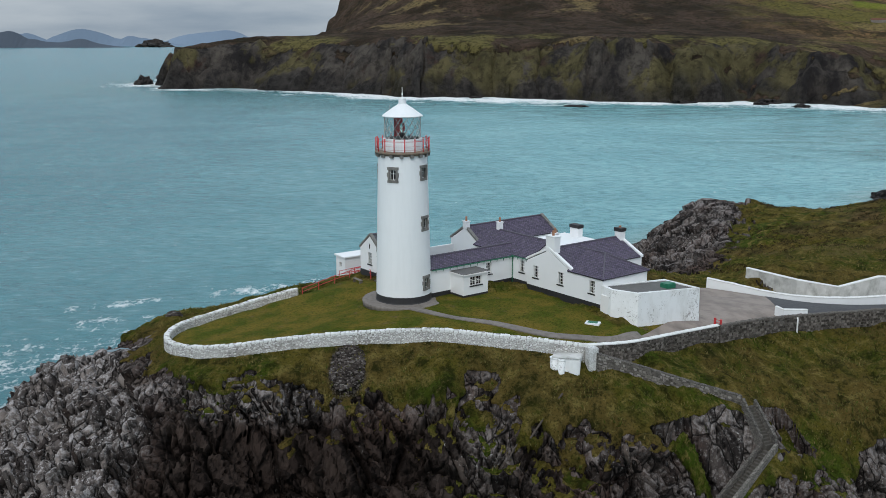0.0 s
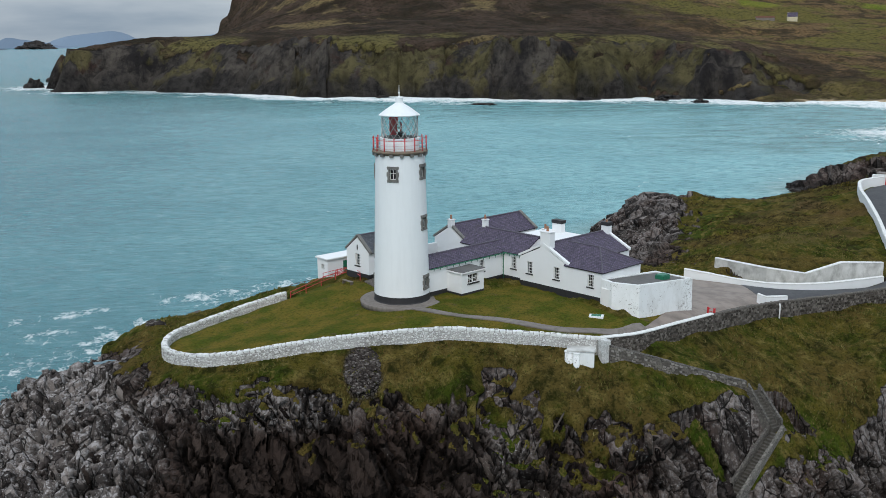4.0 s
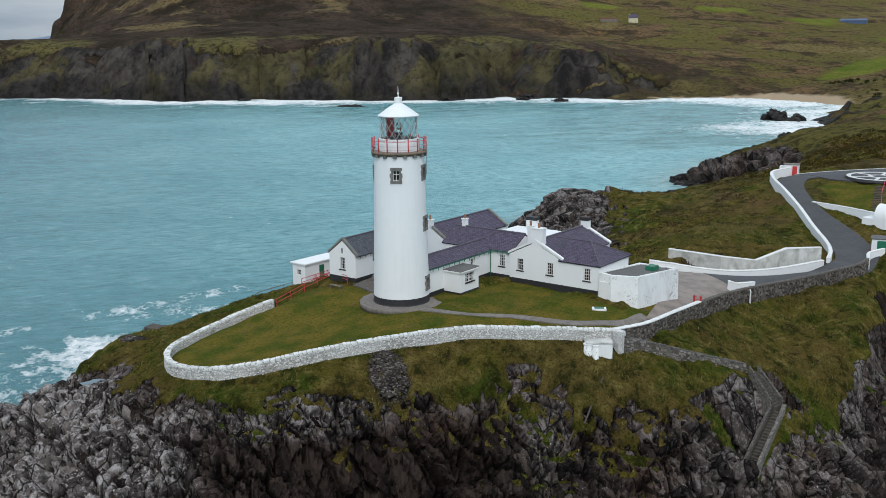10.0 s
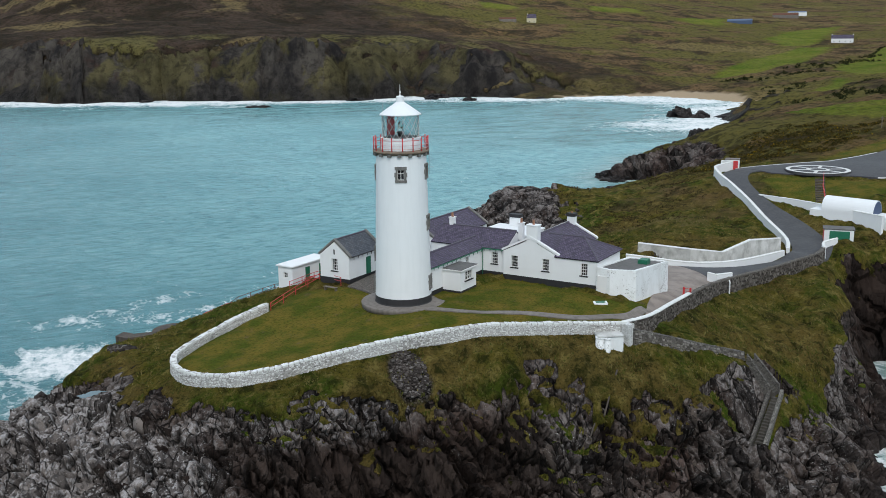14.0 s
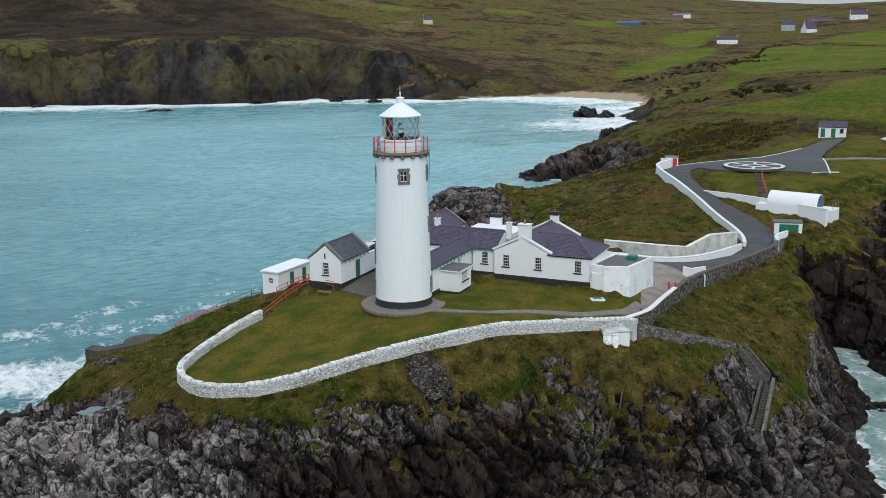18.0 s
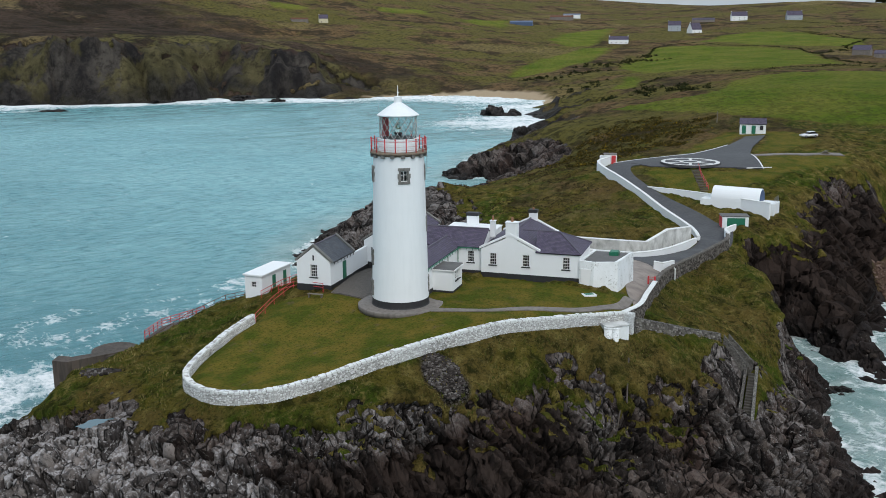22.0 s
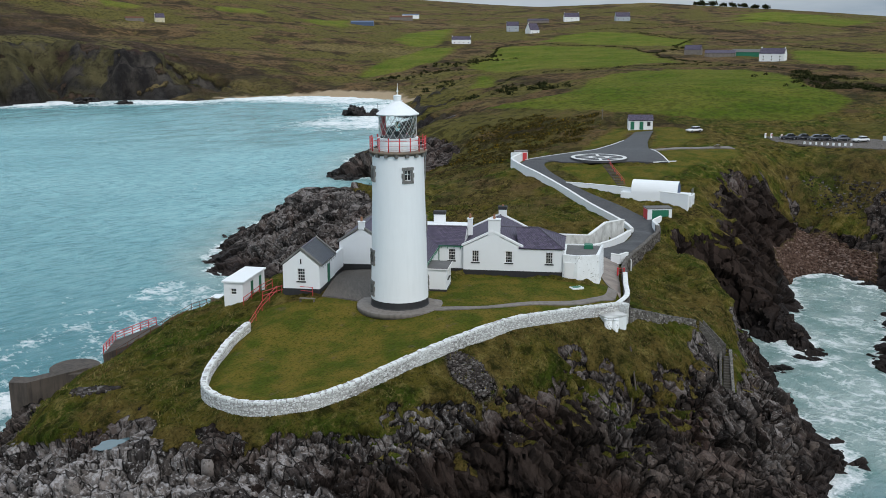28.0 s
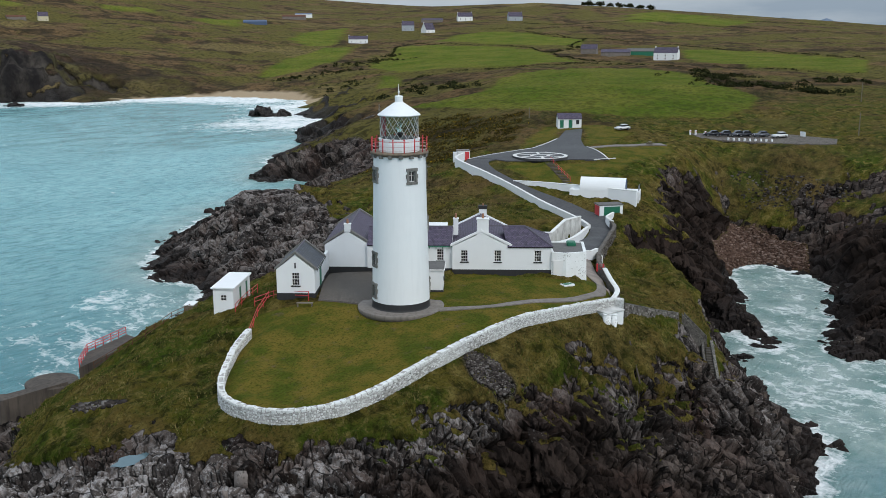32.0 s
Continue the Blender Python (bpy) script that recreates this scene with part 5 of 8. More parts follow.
def tube(bm, a, b, r, seg=6, r2=None):
    a, b = Vector(a), Vector(b)
    m = (b - a).to_track_quat("Z", "Y").to_matrix().to_4x4()
    rings = []
    for p, rr in ((a, r), (b, r if r2 is None else r2)):
        rings.append([bm.verts.new(p + m @ Vector((rr * math.cos(2 * math.pi * q / seg), rr * math.sin(2 * math.pi * q / seg), 0))) for q in range(seg)])
    for q in range(seg):
        bm.faces.new((rings[0][q], rings[0][(q + 1) % seg], rings[1][(q + 1) % seg], rings[1][q]))
    bm.faces.new(rings[0][::-1])
    bm.faces.new(rings[1])


def bent(bm, pts, r, seg):
    """One bar through its points."""
    p = [Vector(q) for q in pts]
    rings = []
    for q in range(len(p)):
        d = (p[min(q + 1, len(p) - 1)] - p[max(q - 1, 0)]).to_track_quat("Z", "Y").to_matrix()
        rings.append([bm.verts.new(p[q] + d @ Vector((r * math.cos(2 * math.pi * k / seg), r * math.sin(2 * math.pi * k / seg), 0))) for k in range(seg)])
    for lo, hi in zip(rings, rings[1:]):
        for k in range(seg):
            bm.faces.new((lo[k], lo[(k + 1) % seg], hi[(k + 1) % seg], hi[k]))
    bm.faces.new(rings[0][::-1])
    bm.faces.new(rings[-1])


def lathe(bm, profile, seg=48, close=False):
    """A profile of (r, z) turned round z."""
    rings = []
    for r, z in profile:
        rings.append([bm.verts.new((r * math.cos(2 * math.pi * q / seg), r * math.sin(2 * math.pi * q / seg), z)) for q in range(seg)])
    pairs = list(zip(rings, rings[1:])) + ([(rings[-1], rings[0])] if close else [])
    for lo, hi in pairs:
        for q in range(seg):
            bm.faces.new((lo[q], lo[(q + 1) % seg], hi[(q + 1) % seg], hi[q]))
    if not close:
        if profile[0][0] > 0.01:
            bm.faces.new(rings[0][::-1])
        if profile[-1][0] > 0.01:
            bm.faces.new(rings[-1])
    bmesh.ops.recalc_face_normals(bm, faces=bm.faces)


def wall_mesh(bm, x0, x1, y0, y1, z0, z1, holes, side):
    """An upright wall along x (side 'x') or y (side 'y') with rectangular openings (from, to, sill, head)."""
    lo, hi = (x0, x1) if side == "x" else (y0, y1)
    cuts = sorted({lo, hi, *[h[0] for h in holes], *[h[1] for h in holes]})
    for a, b in zip(cuts, cuts[1:]):
        zs_ = [(z0, z1)]
        for h in holes:
            if h[0] <= a + 1e-6 and h[1] >= b - 1e-6:
                zs_ = [(z0, h[2]), (h[3], z1)]
        for c, d in zs_:
            if side == "x":
                box(bm, a, b, y0, y1, c, d)
            else:
                box(bm, x0, x1, a, b, c, d)


def sash_window(parent, m, w, h, cols=3, rows=4, sill=True):
    """A white sash window in its opening: x across, y outwards, z up from the sill."""
    win = new("window")
    bm = bmesh.new()
    t = 0.06
    for a, b, c, d in ((-w / 2, -w / 2 + t, 0, h), (w / 2 - t, w / 2, 0, h), (-w / 2 + t, w / 2 - t, 0, t), (-w / 2 + t, w / 2 - t, h - t, h), (-w / 2 + t, w / 2 - t, h / 2 - 0.03, h / 2 + 0.03)):
        box(bm, a, b, -0.2, -0.12, c, d)
    for q in range(1, cols):
        x = -w / 2 + w * q / cols
        for c, d in ((t, h / 2 - 0.03), (h / 2 + 0.03, h - t)):
            box(bm, x - 0.017, x + 0.017, -0.18, -0.14, c, d)
    for q in range(1, rows):
        if q * 2 != rows:
            z = h * q / rows
            box(bm, -w / 2 + t, w / 2 - t, -0.182, -0.138, z - 0.017, z + 0.017)
    me = bpy.data.meshes.new("window_frame")
    bm.to_mesh(me)
    bm.free()
    me.materials.append(WHITE_TRIM)
    scene.collection.objects.unlink(win)
    bpy.data.objects.remove(win)
    win = new("window", me)
    win.parent = parent
    win.matrix_local = m
    win["label"] = "white multi-paned sash window"
    g = bmesh.new()
    box(g, -w / 2 + 0.02, w / 2 - 0.02, -0.165, -0.155, 0.02, h - 0.02)
    part("pane", g, GLASS, win)
    # added dark sheet that stands in for the unlit room
    g = bmesh.new()
    box(g, -w / 2 - 0.25, w / 2 + 0.25, -0.6, -0.57, -0.2, h + 0.2)
    part("dark_backing", g, DARK_INSIDE, win, "dark sheet standing in for the unlit room")
    if sill:
        g = bmesh.new()
        box(g, -w / 2 - 0.12, w / 2 + 0.12, -0.1, 0.09, -0.13, 0.0, 0.015)
        part("sill", g, BLACK, win, "black-painted projecting sill")
    return win


# the shade of unlit insides as a near-black colour
DARK_INSIDE = plain("dark_interior", (0.035, 0.035, 0.038), 0.9)


def roof_slope(name, parent, corners, material, thick=0.12, label=""):
    """A slated slope through its corners: two along the eave first, then up; a slab with courses running along the eave."""
    bm = bmesh.new()
    c = [Vector(p) for p in corners]
    e = (c[1] - c[0]).normalized()
    n = (c[1] - c[0]).cross(c[2] - c[0]).normalized()
    if n.z < 0:
        n = -n
    up = n.cross(e)
    top = [bm.verts.new(p + n * 0.02) for p in c]
    low = [bm.verts.new(p - n * thick) for p in c]
    k = len(c)
    bm.faces.new(top)
    bm.faces.new(low[::-1])
    for q in range(k):
        bm.faces.new((top[q], low[q], low[(q + 1) % k], top[(q + 1) % k]))
    bmesh.ops.recalc_face_normals(bm, faces=bm.faces)
    lay = bm.loops.layers.uv.new("slope")
    for f in bm.faces:
        for lp in f.loops:
            d = lp.vert.co - c[0]
            lp[lay].uv = (d.dot(e), d.dot(up))
    return part(name, bm, material, parent, label)


def chimney(parent, x, y, w, d, z0, z1, cap=None, pots=0, name="chimney", taper=0.0):
    bm = bmesh.new()
    box(bm, x - w / 2, x + w / 2, y - d / 2, y + d / 2, z0, z1, 0.04)
    ob = part(name, bm, WHITE, parent)
    bm = bmesh.new()
    box(bm, x - w / 2 - 0.07, x + w / 2 + 0.07, y - d / 2 - 0.07, y + d / 2 + 0.07, z1, z1 + (0.42 if cap else 0.1), 0.02)
    part("cap", bm, cap or WHITE, ob)
    for q in range(pots):
        g = bmesh.new()
        px = x + (q - (pots - 1) / 2) * 0.42
        tube(g, (px, y, z1 + 0.08), (px, y, z1 + 0.65), 0.15, 10, 0.12)
        part("chimney_pot", g, POT, ob)
    return ob


def capped_wall(name, line, thick, depth, body, coping, label, cap=0.16, over=0.04, parent_kind="structure"):
    """A free-standing wall along (x, y, top): a body down to depth below its top, and a rounded coping."""
    left, right = shifted(line, thick / 2, 0), shifted(line, -thick / 2, 0)
    n = len(line)
    bm = bmesh.new()
    rows = []
    for q in range(n):
        d = depth[q] if isinstance(depth, (list, tuple)) else depth
        a, b = Vector(left[q]), Vector(right[q])
        out = (b - a).normalized()
        rows.append([bm.verts.new(p) for p in (a - out * 0.06 - Vector((0, 0, d)), a - Vector((0, 0, cap)), b - Vector((0, 0, cap)), b + out * 0.06 - Vector((0, 0, d)))])
    for r0, r1 in zip(rows, rows[1:]):
        for q in range(4):
            bm.faces.new((r0[q], r0[(q + 1) % 4], r1[(q + 1) % 4], r1[q]))
    bm.faces.new(rows[0])
    bm.faces.new(rows[-1][::-1])
    bmesh.ops.recalc_face_normals(bm, faces=bm.faces)
    ob = part(name, bm, body)
    tagged(ob, label, "wall", kind=parent_kind)
    bm = bmesh.new()
    rows = []
    for q in range(n):
        a, b = Vector(left[q]), Vector(right[q])
        out = (b - a).normalized()
        jig = 0.025 * math.sin(q * 2.7)
        pts = (a - out * over - Vector((0, 0, cap - 0.004)), a - out * over - Vector((0, 0, cap * 0.4)), a + out * 0.09 + Vector((0, 0, jig)), b - out * 0.09 + Vector((0, 0, jig)), b + out * over - Vector((0, 0, cap * 0.4)), b + out * over - Vector((0, 0, cap - 0.004)))
        rows.append([bm.verts.new(p) for p in pts])
    for r0, r1 in zip(rows, rows[1:]):
        for q in range(6):
            bm.faces.new((r0[q], r0[(q + 1) % 6], r1[(q + 1) % 6], r1[q]))
    bm.faces.new(rows[0])
    bm.faces.new(rows[-1][::-1])
    bmesh.ops.recalc_face_normals(bm, faces=bm.faces)
    part("coping", bm, coping, ob)
    return ob


def laid_stones(wall, line, thick, top, deep, course, sides, material, seed, proud=0.07, size=0.36):
    """Rubble in rough courses on the faces of a wall along (x, y, top)."""
    rnd = random.Random(seed)
    pts = [Vector(p) for p in line]
    run = [0.0]
    for a, b in zip(pts, pts[1:]):
        run.append(run[-1] + (b - a).length)
    verts, faces = [], []
    for side in sides:
        row = 0
        z = top
        while z < deep:
            h = course * rnd.uniform(0.75, 1.3)
            s_ = rnd.uniform(0, 0.2)
            while s_ < run[-1] - 0.15:
                w = size * rnd.uniform(0.55, 1.5)
                m_ = min(s_ + w / 2, run[-1])
                q = max(k for k in range(len(run) - 1) if run[k] <= m_)
                a, b = pts[q], pts[q + 1]
                t = (m_ - run[q]) / max(1e-6, run[q + 1] - run[q])
                c = a.lerp(b, t)
                e = (b - a).normalized()
                n = Vector((-e.y, e.x, 0)).normalized() * side
                batter = 0.06 * z / 2.4
                c = c + n * (thick / 2 + batter) - Vector((0, 0, z + h / 2 + rnd.uniform(-0.05, 0.05)))
                base = len(verts)
                d = proud * rnd.uniform(0.3, 1.3)
                for o in (-0.12, d):
                    k = 0.47 if o < 0 else 0.40
                    for sx_, sz_ in ((-1, -1), (1, -1), (1, 1), (-1, 1)):
                        verts.append(c + e * (sx_ * w * k * rnd.uniform(0.8, 1.05)) + n * (o * rnd.uniform(0.8, 1.2)) + Vector((0, 0, sz_ * h * k * rnd.uniform(0.75, 1.08))))
                faces += [[base + i for i in f] for f in ((4, 5, 6, 7), (0, 1, 5, 4), (1, 2, 6, 5), (2, 3, 7, 6), (3, 0, 4, 7))]
                s_ += w
            z += h
            row += 1
    me = bpy.data.meshes.new("stones")
    me.from_pydata([tuple(v) for v in verts], [], faces)
    me.materials.append(material)
    ob = new("stones", me)
    ob.parent = wall
    return tagged(ob, kind="stuff")


def coping_stones(wall, line, wide, high, length, material, seed):
    """Separate rough stones laid along the top of a wall."""
    rnd = random.Random(seed)
    pts = [Vector(p) for p in line]
    run = [0.0]
    for a, b in zip(pts, pts[1:]):
        run.append(run[-1] + (b - a).length)
    kinds = []
    for q in range(8):
        bm = bmesh.new()
        box(bm, -0.5, 0.5, -0.5, 0.5, -0.6, 0.5, 0.14)
        for v in bm.verts:
            v.co += Vector((rnd.uniform(-0.06, 0.06), rnd.uniform(-0.06, 0.06), rnd.uniform(-0.1, 0.1)))
        me = bpy.data.meshes.new("coping_stone")
        bm.to_mesh(me)
        bm.free()
        me.materials.append(material)
        kinds.append(me)
    s_ = 0.1
    while s_ < run[-1] - 0.1:
        w = length * rnd.uniform(0.65, 1.35)
        q = max(k for k in range(len(run) - 1) if run[k] <= min(s_ + w / 2, run[-1]))
        a, b = pts[q], pts[q + 1]
        c = a.lerp(b, min(1, (s_ + w / 2 - run[q]) / max(1e-6, run[q + 1] - run[q])))
        ob = new("coping_stone", rnd.choice(kinds))
        ob.parent = wall
        ob.matrix_local = pose(c.x, c.y, c.z - high / 2 + rnd.uniform(-0.02, 0.03), rnd.uniform(-4, 4), rnd.uniform(-4, 4) - math.degrees(math.atan2(b.z - a.z, math.hypot(b.x - a.x, b.y - a.y))), math.degrees(math.atan2(b.y - a.y, b.x - a.x)) + rnd.uniform(-5, 5)) @ Matrix.Diagonal((w * 1.04, wide * rnd.uniform(0.92, 1.12), high * rnd.uniform(0.85, 1.25), 1))
        s_ += w


def curve_line(line, step):
    """The line resampled with rounded corners (Catmull-Rom)."""
    p = [Vector(q) for q in line]
    p = [p[0] * 2 - p[1]] + p + [p[-1] * 2 - p[-2]]
    out = []
    for a, b, c, d in zip(p, p[1:], p[2:], p[3:]):
        n = max(1, int((c - b).length / step))
        for q in range(n):
            t = q / n
            out.append(tuple(0.5 * ((2 * b) + (c - a) * t + (2 * a - 5 * b + 4 * c - d) * t * t + (3 * b - a - 3 * c + d) * t ** 3)))
    return out + [tuple(p[-2])]


def strip(name, left, right, material, lift=0.06, thick=0.35):
    """A paved strip between two lines, laid on the land."""
    bm = bmesh.new()
    rows = []
    for a, b in zip(left, right):
        pts = []
        for t in (0, 0.125, 0.25, 0.375, 0.5, 0.625, 0.75, 0.875, 1):
            x, y = a[0] + (b[0] - a[0]) * t, a[1] + (b[1] - a[1]) * t
            pts.append((x, y, land_z(x, y) + lift))
        rows.append([bm.verts.new(p) for p in pts] + [bm.verts.new((pts[-1][0], pts[-1][1], pts[-1][2] - thick)), bm.verts.new((pts[0][0], pts[0][1], pts[0][2] - thick))])
    for r0, r1 in zip(rows, rows[1:]):
        for q in range(11):
            bm.faces.new((r0[q], r0[(q + 1) % 11], r1[(q + 1) % 11], r1[q]))
    bm.faces.new(rows[0])
    bm.faces.new(rows[-1][::-1])
    bmesh.ops.recalc_face_normals(bm, faces=bm.faces)
    return part(name, bm, material)


# ---- the lighthouse tower ----
GALLERY = painted("lichened_gallery_stone", (0.23, 0.175, 0.125), (0.085, 0.075, 0.065), 0.8, 0.85, 0.5)
TX, TY, TZ = -4.33, 104.6, 19.4
tower = thing("lighthouse", pose(TX, TY, TZ), "tall white tapering lighthouse tower with red gallery railing and glazed lantern", "lighthouse")


def tower_r(z):
    return 3.06 - (3.06 - 2.66) * min(1, max(0, z / 15.6))


WINDOWS = [((-0.35, -0.94), 14.1), ((0.84, -0.54), 14.2), ((0.84, -0.54), 8.75), ((0.84, -0.54), 2.2), ((-0.915, 0.404), 14.1), ((-0.915, 0.404), 5.3), ((-0.915, 0.404), 2.0)]
W_OPEN = (0.36, 0.55)


def tower_shell():
    """The tapering shaft with its window openings left out."""
    bm = bmesh.new()
    seg = 144
    zs_ = [0.0, 0.85]
    z = 0.85
    marks = sorted({round(c + s * W_OPEN[1], 3) for _, c in WINDOWS for s in (-1, 1)})
    zs_ += [m for m in marks] + [11.0, 12.5, 16.08]
    zs_ = sorted(set(zs_))
    rings = [[bm.verts.new((tower_r(z) * math.cos(2 * math.pi * q / seg), tower_r(z) * math.sin(2 * math.pi * q / seg), z)) for q in range(seg)] for z in zs_]
    for k in range(len(zs_) - 1):
        zc = (zs_[k] + zs_[k + 1]) / 2
        for q in range(seg):
            ang = 2 * math.pi * (q + 0.5) / seg
            hole = False
            for (dx, dy), c in WINDOWS:
                da = (ang - math.atan2(dy, dx) + math.pi) % (2 * math.pi) - math.pi
                if abs(da) * tower_r(zc) < W_OPEN[0] and abs(zc - c) < W_OPEN[1]:
                    hole = True
            if not hole:
                f = bm.faces.new((rings[k][q], rings[k][(q + 1) % seg], rings[k + 1][(q + 1) % seg], rings[k + 1][q]))
                f.material_index = 1 if zc < 0.85 else 0
                f.smooth = True
    return bm


part("shaft", tower_shell(), [TOWER_WHITE, BLACK], tower)
bm = bmesh.new()
lathe(bm, [(3.07, -0.3), (3.12, 0.0), (3.12, 0.12), (3.06, 0.2)], 72)
part("base_course", bm, BLACK, tower, "black-painted base")
for (dx, dy), c in WINDOWS:
    r = tower_r(c)
    m = Matrix.Translation((dx * r, dy * r, c)) @ Matrix.Rotation(math.atan2(dy, dx) + math.pi / 2, 4, "Z")
    # local: x across, -y outwards
    bm = bmesh.new()
    w, h = W_OPEN
    for a, b, e, f in ((-w - 0.26, w + 0.26, h, h + 0.3), (-w - 0.26, w + 0.26, -h - 0.26, -h), (-w - 0.22, -w + 0.02, -h, -h + 0.35), (w - 0.02, w + 0.22, -h, -h + 0.35), (-w - 0.3, -w + 0.02, -h + 0.35, h - 0.3),
                       (w - 0.02, w + 0.3, -h + 0.35, h - 0.3), (-w - 0.16, -w + 0.02, h - 0.3, h), (w - 0.02, w + 0.16, h - 0.3, h)):
        box(bm, a, b, -0.09, 0.45, e, f, 0.012)
    sur = part("window", bm, STONE, tower, "grey stone window surround with white casement")
    sur.matrix_local = m
    bm = bmesh.new()
    for a, b, e, f in ((-w, -w + 0.06, -h, h), (w - 0.06, w, -h, h), (-w + 0.06, w - 0.06, h - 0.06, h), (-w + 0.06, w - 0.06, -h, -h + 0.06), (-0.03, 0.03, -h + 0.06, h - 0.06), (-w + 0.06, -0.03, 0.1, 0.15), (0.03, w - 0.06, 0.1, 0.15)):
        box(bm, a, b, 0.16, 0.22, e, f)
    part("window_frame", bm, WHITE_TRIM, sur)
    bm = bmesh.new()
    box(bm, -w + 0.02, w - 0.02, 0.185, 0.195, -h + 0.02, h - 0.02)
    part("pane", bm, GLASS, sur)
    # dark sheet added in place of the unlit inside of the tower
    bm = bmesh.new()
    box(bm, -w - 0.1, w + 0.1, 0.5, 0.53, -h - 0.1, h + 0.1)
    part("dark_backing", bm, DARK_INSIDE, sur, "dark sheet in place of the tower's unlit inside")
bm = bmesh.new()
lathe(bm, [(2.0, 16.06), (2.68, 16.06), (2.74, 16.2), (2.98, 16.26), (2.98, 16.44), (2.9, 16.48), (1.9, 16.48)], 72)
part("gallery", bm, GALLERY, tower, "weathered stone gallery floor", True)
for q in range(16):
    a = 2 * math.pi * q / 16
    bm = bmesh.new()
    box(bm, 2.5, 2.94, -0.2, 0.2, 15.9, 16.24, 0.03)
    ob = part("corbel", bm, STONE, tower)
    ob.matrix_local = Matrix.Rotation(a, 4, "Z")
POSTS = 16
RAIL_PALE = plain("weathered_pink_rail", (0.62, 0.45, 0.45), 0.5)
for q in range(POSTS):
    a = 2 * math.pi * (q + 0.3) / POSTS
    bm = bmesh.new()
    x, y = 2.86 * math.cos(a), 2.86 * math.sin(a)
    tube(bm, (x, y, 16.4), (x, y, 17.78), 0.06, 8)
    bmesh.ops.create_uvsphere(bm, u_segments=8, v_segments=6, radius=0.085, matrix=Matrix.Translation((x, y, 17.82)))
    bmesh.ops.create_uvsphere(bm, u_segments=8, v_segments=6, radius=0.075, matrix=Matrix.Translation((x, y, 17.12)))
    part("railing_post", bm, RED, tower, "red iron baluster", True)
for z in (16.75, 17.12, 17.62):
    bm = bmesh.new()
    ring = [(2.86 + 0.022 * math.cos(k * math.pi / 3), z + 0.028 * math.sin(k * math.pi / 3)) for k in range(6)]
    lathe(bm, ring, 64, True)
    part("railing", bm, RAIL_PALE if z < 17.5 else RED, tower, "thin painted iron rail", True)
bm = bmesh.new()
prof = [(2.0, 16.4), (2.07, 16.42)]
for q in range(4):
    z = 16.42 + q * 0.31
    prof += [(2.07, z), (2.07, z + 0.27), (2.04, z + 0.29), (2.04, z + 0.31)]
prof += [(2.12, 17.66), (2.12, 17.76), (1.7, 17.78)]
lathe(bm, prof, 64)
part("lantern_base", bm, TOWER_WHITE, tower, "white-painted riveted lantern murette")
ASTRAGAL = plain("grey_white_bar", (0.5, 0.5, 0.49), 0.45)
LR, LZ0, LZ1 = 1.95, 17.78, 20.12
for turn in (1, -1):
    for q in range(16):
        bm = bmesh.new()
        turns = [2 * math.pi * q / 16 + turn * k / 8 * 2 * math.pi / 16 * 2 for k in range(9)]
        bent(bm, [(LR * math.cos(a), LR * math.sin(a), LZ0 + (LZ1 - LZ0) * k / 8) for k, a in enumerate(turns)], 0.025, 5)
        part("astragal", bm, ASTRAGAL, tower)
bm = bmesh.new()
lathe(bm, [(LR - 0.06, LZ0), (LR - 0.06, LZ1), (LR - 0.075, LZ1), (LR - 0.075, LZ0)], 96, True)
pane = part("pane", bm, GLASS, tower, "clear curved lantern glazing")
pane.visible_shadow = False
bm = bmesh.new()
for q in range(5):
    a, b = 1.60 + q * 0.11, 1.60 + (q + 1) * 0.11
    r0, r1 = LR - 0.12, LR - 0.16
    pts = [(r0, a), (r0, b), (r1, b), (r1, a)]
    extrude_poly(bm, [(r * math.cos(t), r * math.sin(t)) for r, t in pts], LZ0, LZ1 - 0.03)
part("red_sector_panel", bm, RED, tower, "deep red sector screen inside the lantern")
bm = bmesh.new()
lathe(bm, [(0.12, 17.6), (0.14, 18.4), (0.24, 18.5), (0.3, 18.75), (0.31, 18.95), (0.28, 19.15), (0.2, 19.35), (0.08, 19.4)], 24)
part("lens", bm, LENS, tower, "glass prism lens on a dark pedestal", True)
bm = bmesh.new()
lathe(bm, [(0.3, 16.9), (0.3, 18.1), (0.42, 18.2), (0.42, 18.34), (0.15, 18.38)], 20)
part("pedestal", bm, BLACK, tower, "", True)
bm = bmesh.new()
lathe(bm, [(0.32, 17.77), (1.84, 17.77), (1.84, 17.84), (0.32, 17.84)], 48, True)
part("lantern_floor", bm, BLACK, tower, "dark lantern floor")
bm = bmesh.new()
lathe(bm, [(2.02, 20.08), (2.17, 20.08), (2.2, 20.16), (2.1, 20.24), (1.3, 20.82), (0.42, 21.40), (0.40, 21.44), (0.40, 21.9), (0.44, 21.94), (0.36, 22.02), (0.08, 22.08)], 48)
part("lantern_roof", bm, TOWER_WHITE, tower, "white conical lantern roof with round vent", False)
bm = bmesh.new()
tube(bm, (0, 0, 22.02), (0, 0, 23.2), 0.06, 8, 0.02)
bmesh.ops.create_uvsphere(bm, u_segments=8, v_segments=6, radius=0.11, matrix=Matrix.Translation((0, 0, 22.42)))
part("finial", bm, WHITE_TRIM, tower, "white lightning finial")
bm = bmesh.new()
tube(bm, (-1.45, 1.4, 20.2), (-1.45, 1.4, 21.2), 0.03, 6)
part("aerial", bm, METAL, tower, "thin grey aerial pole")
bm = bmesh.new()
tube(bm, (2.66, -1.3, 13.9), (2.66, -1.3, 16.9), 0.03, 6)
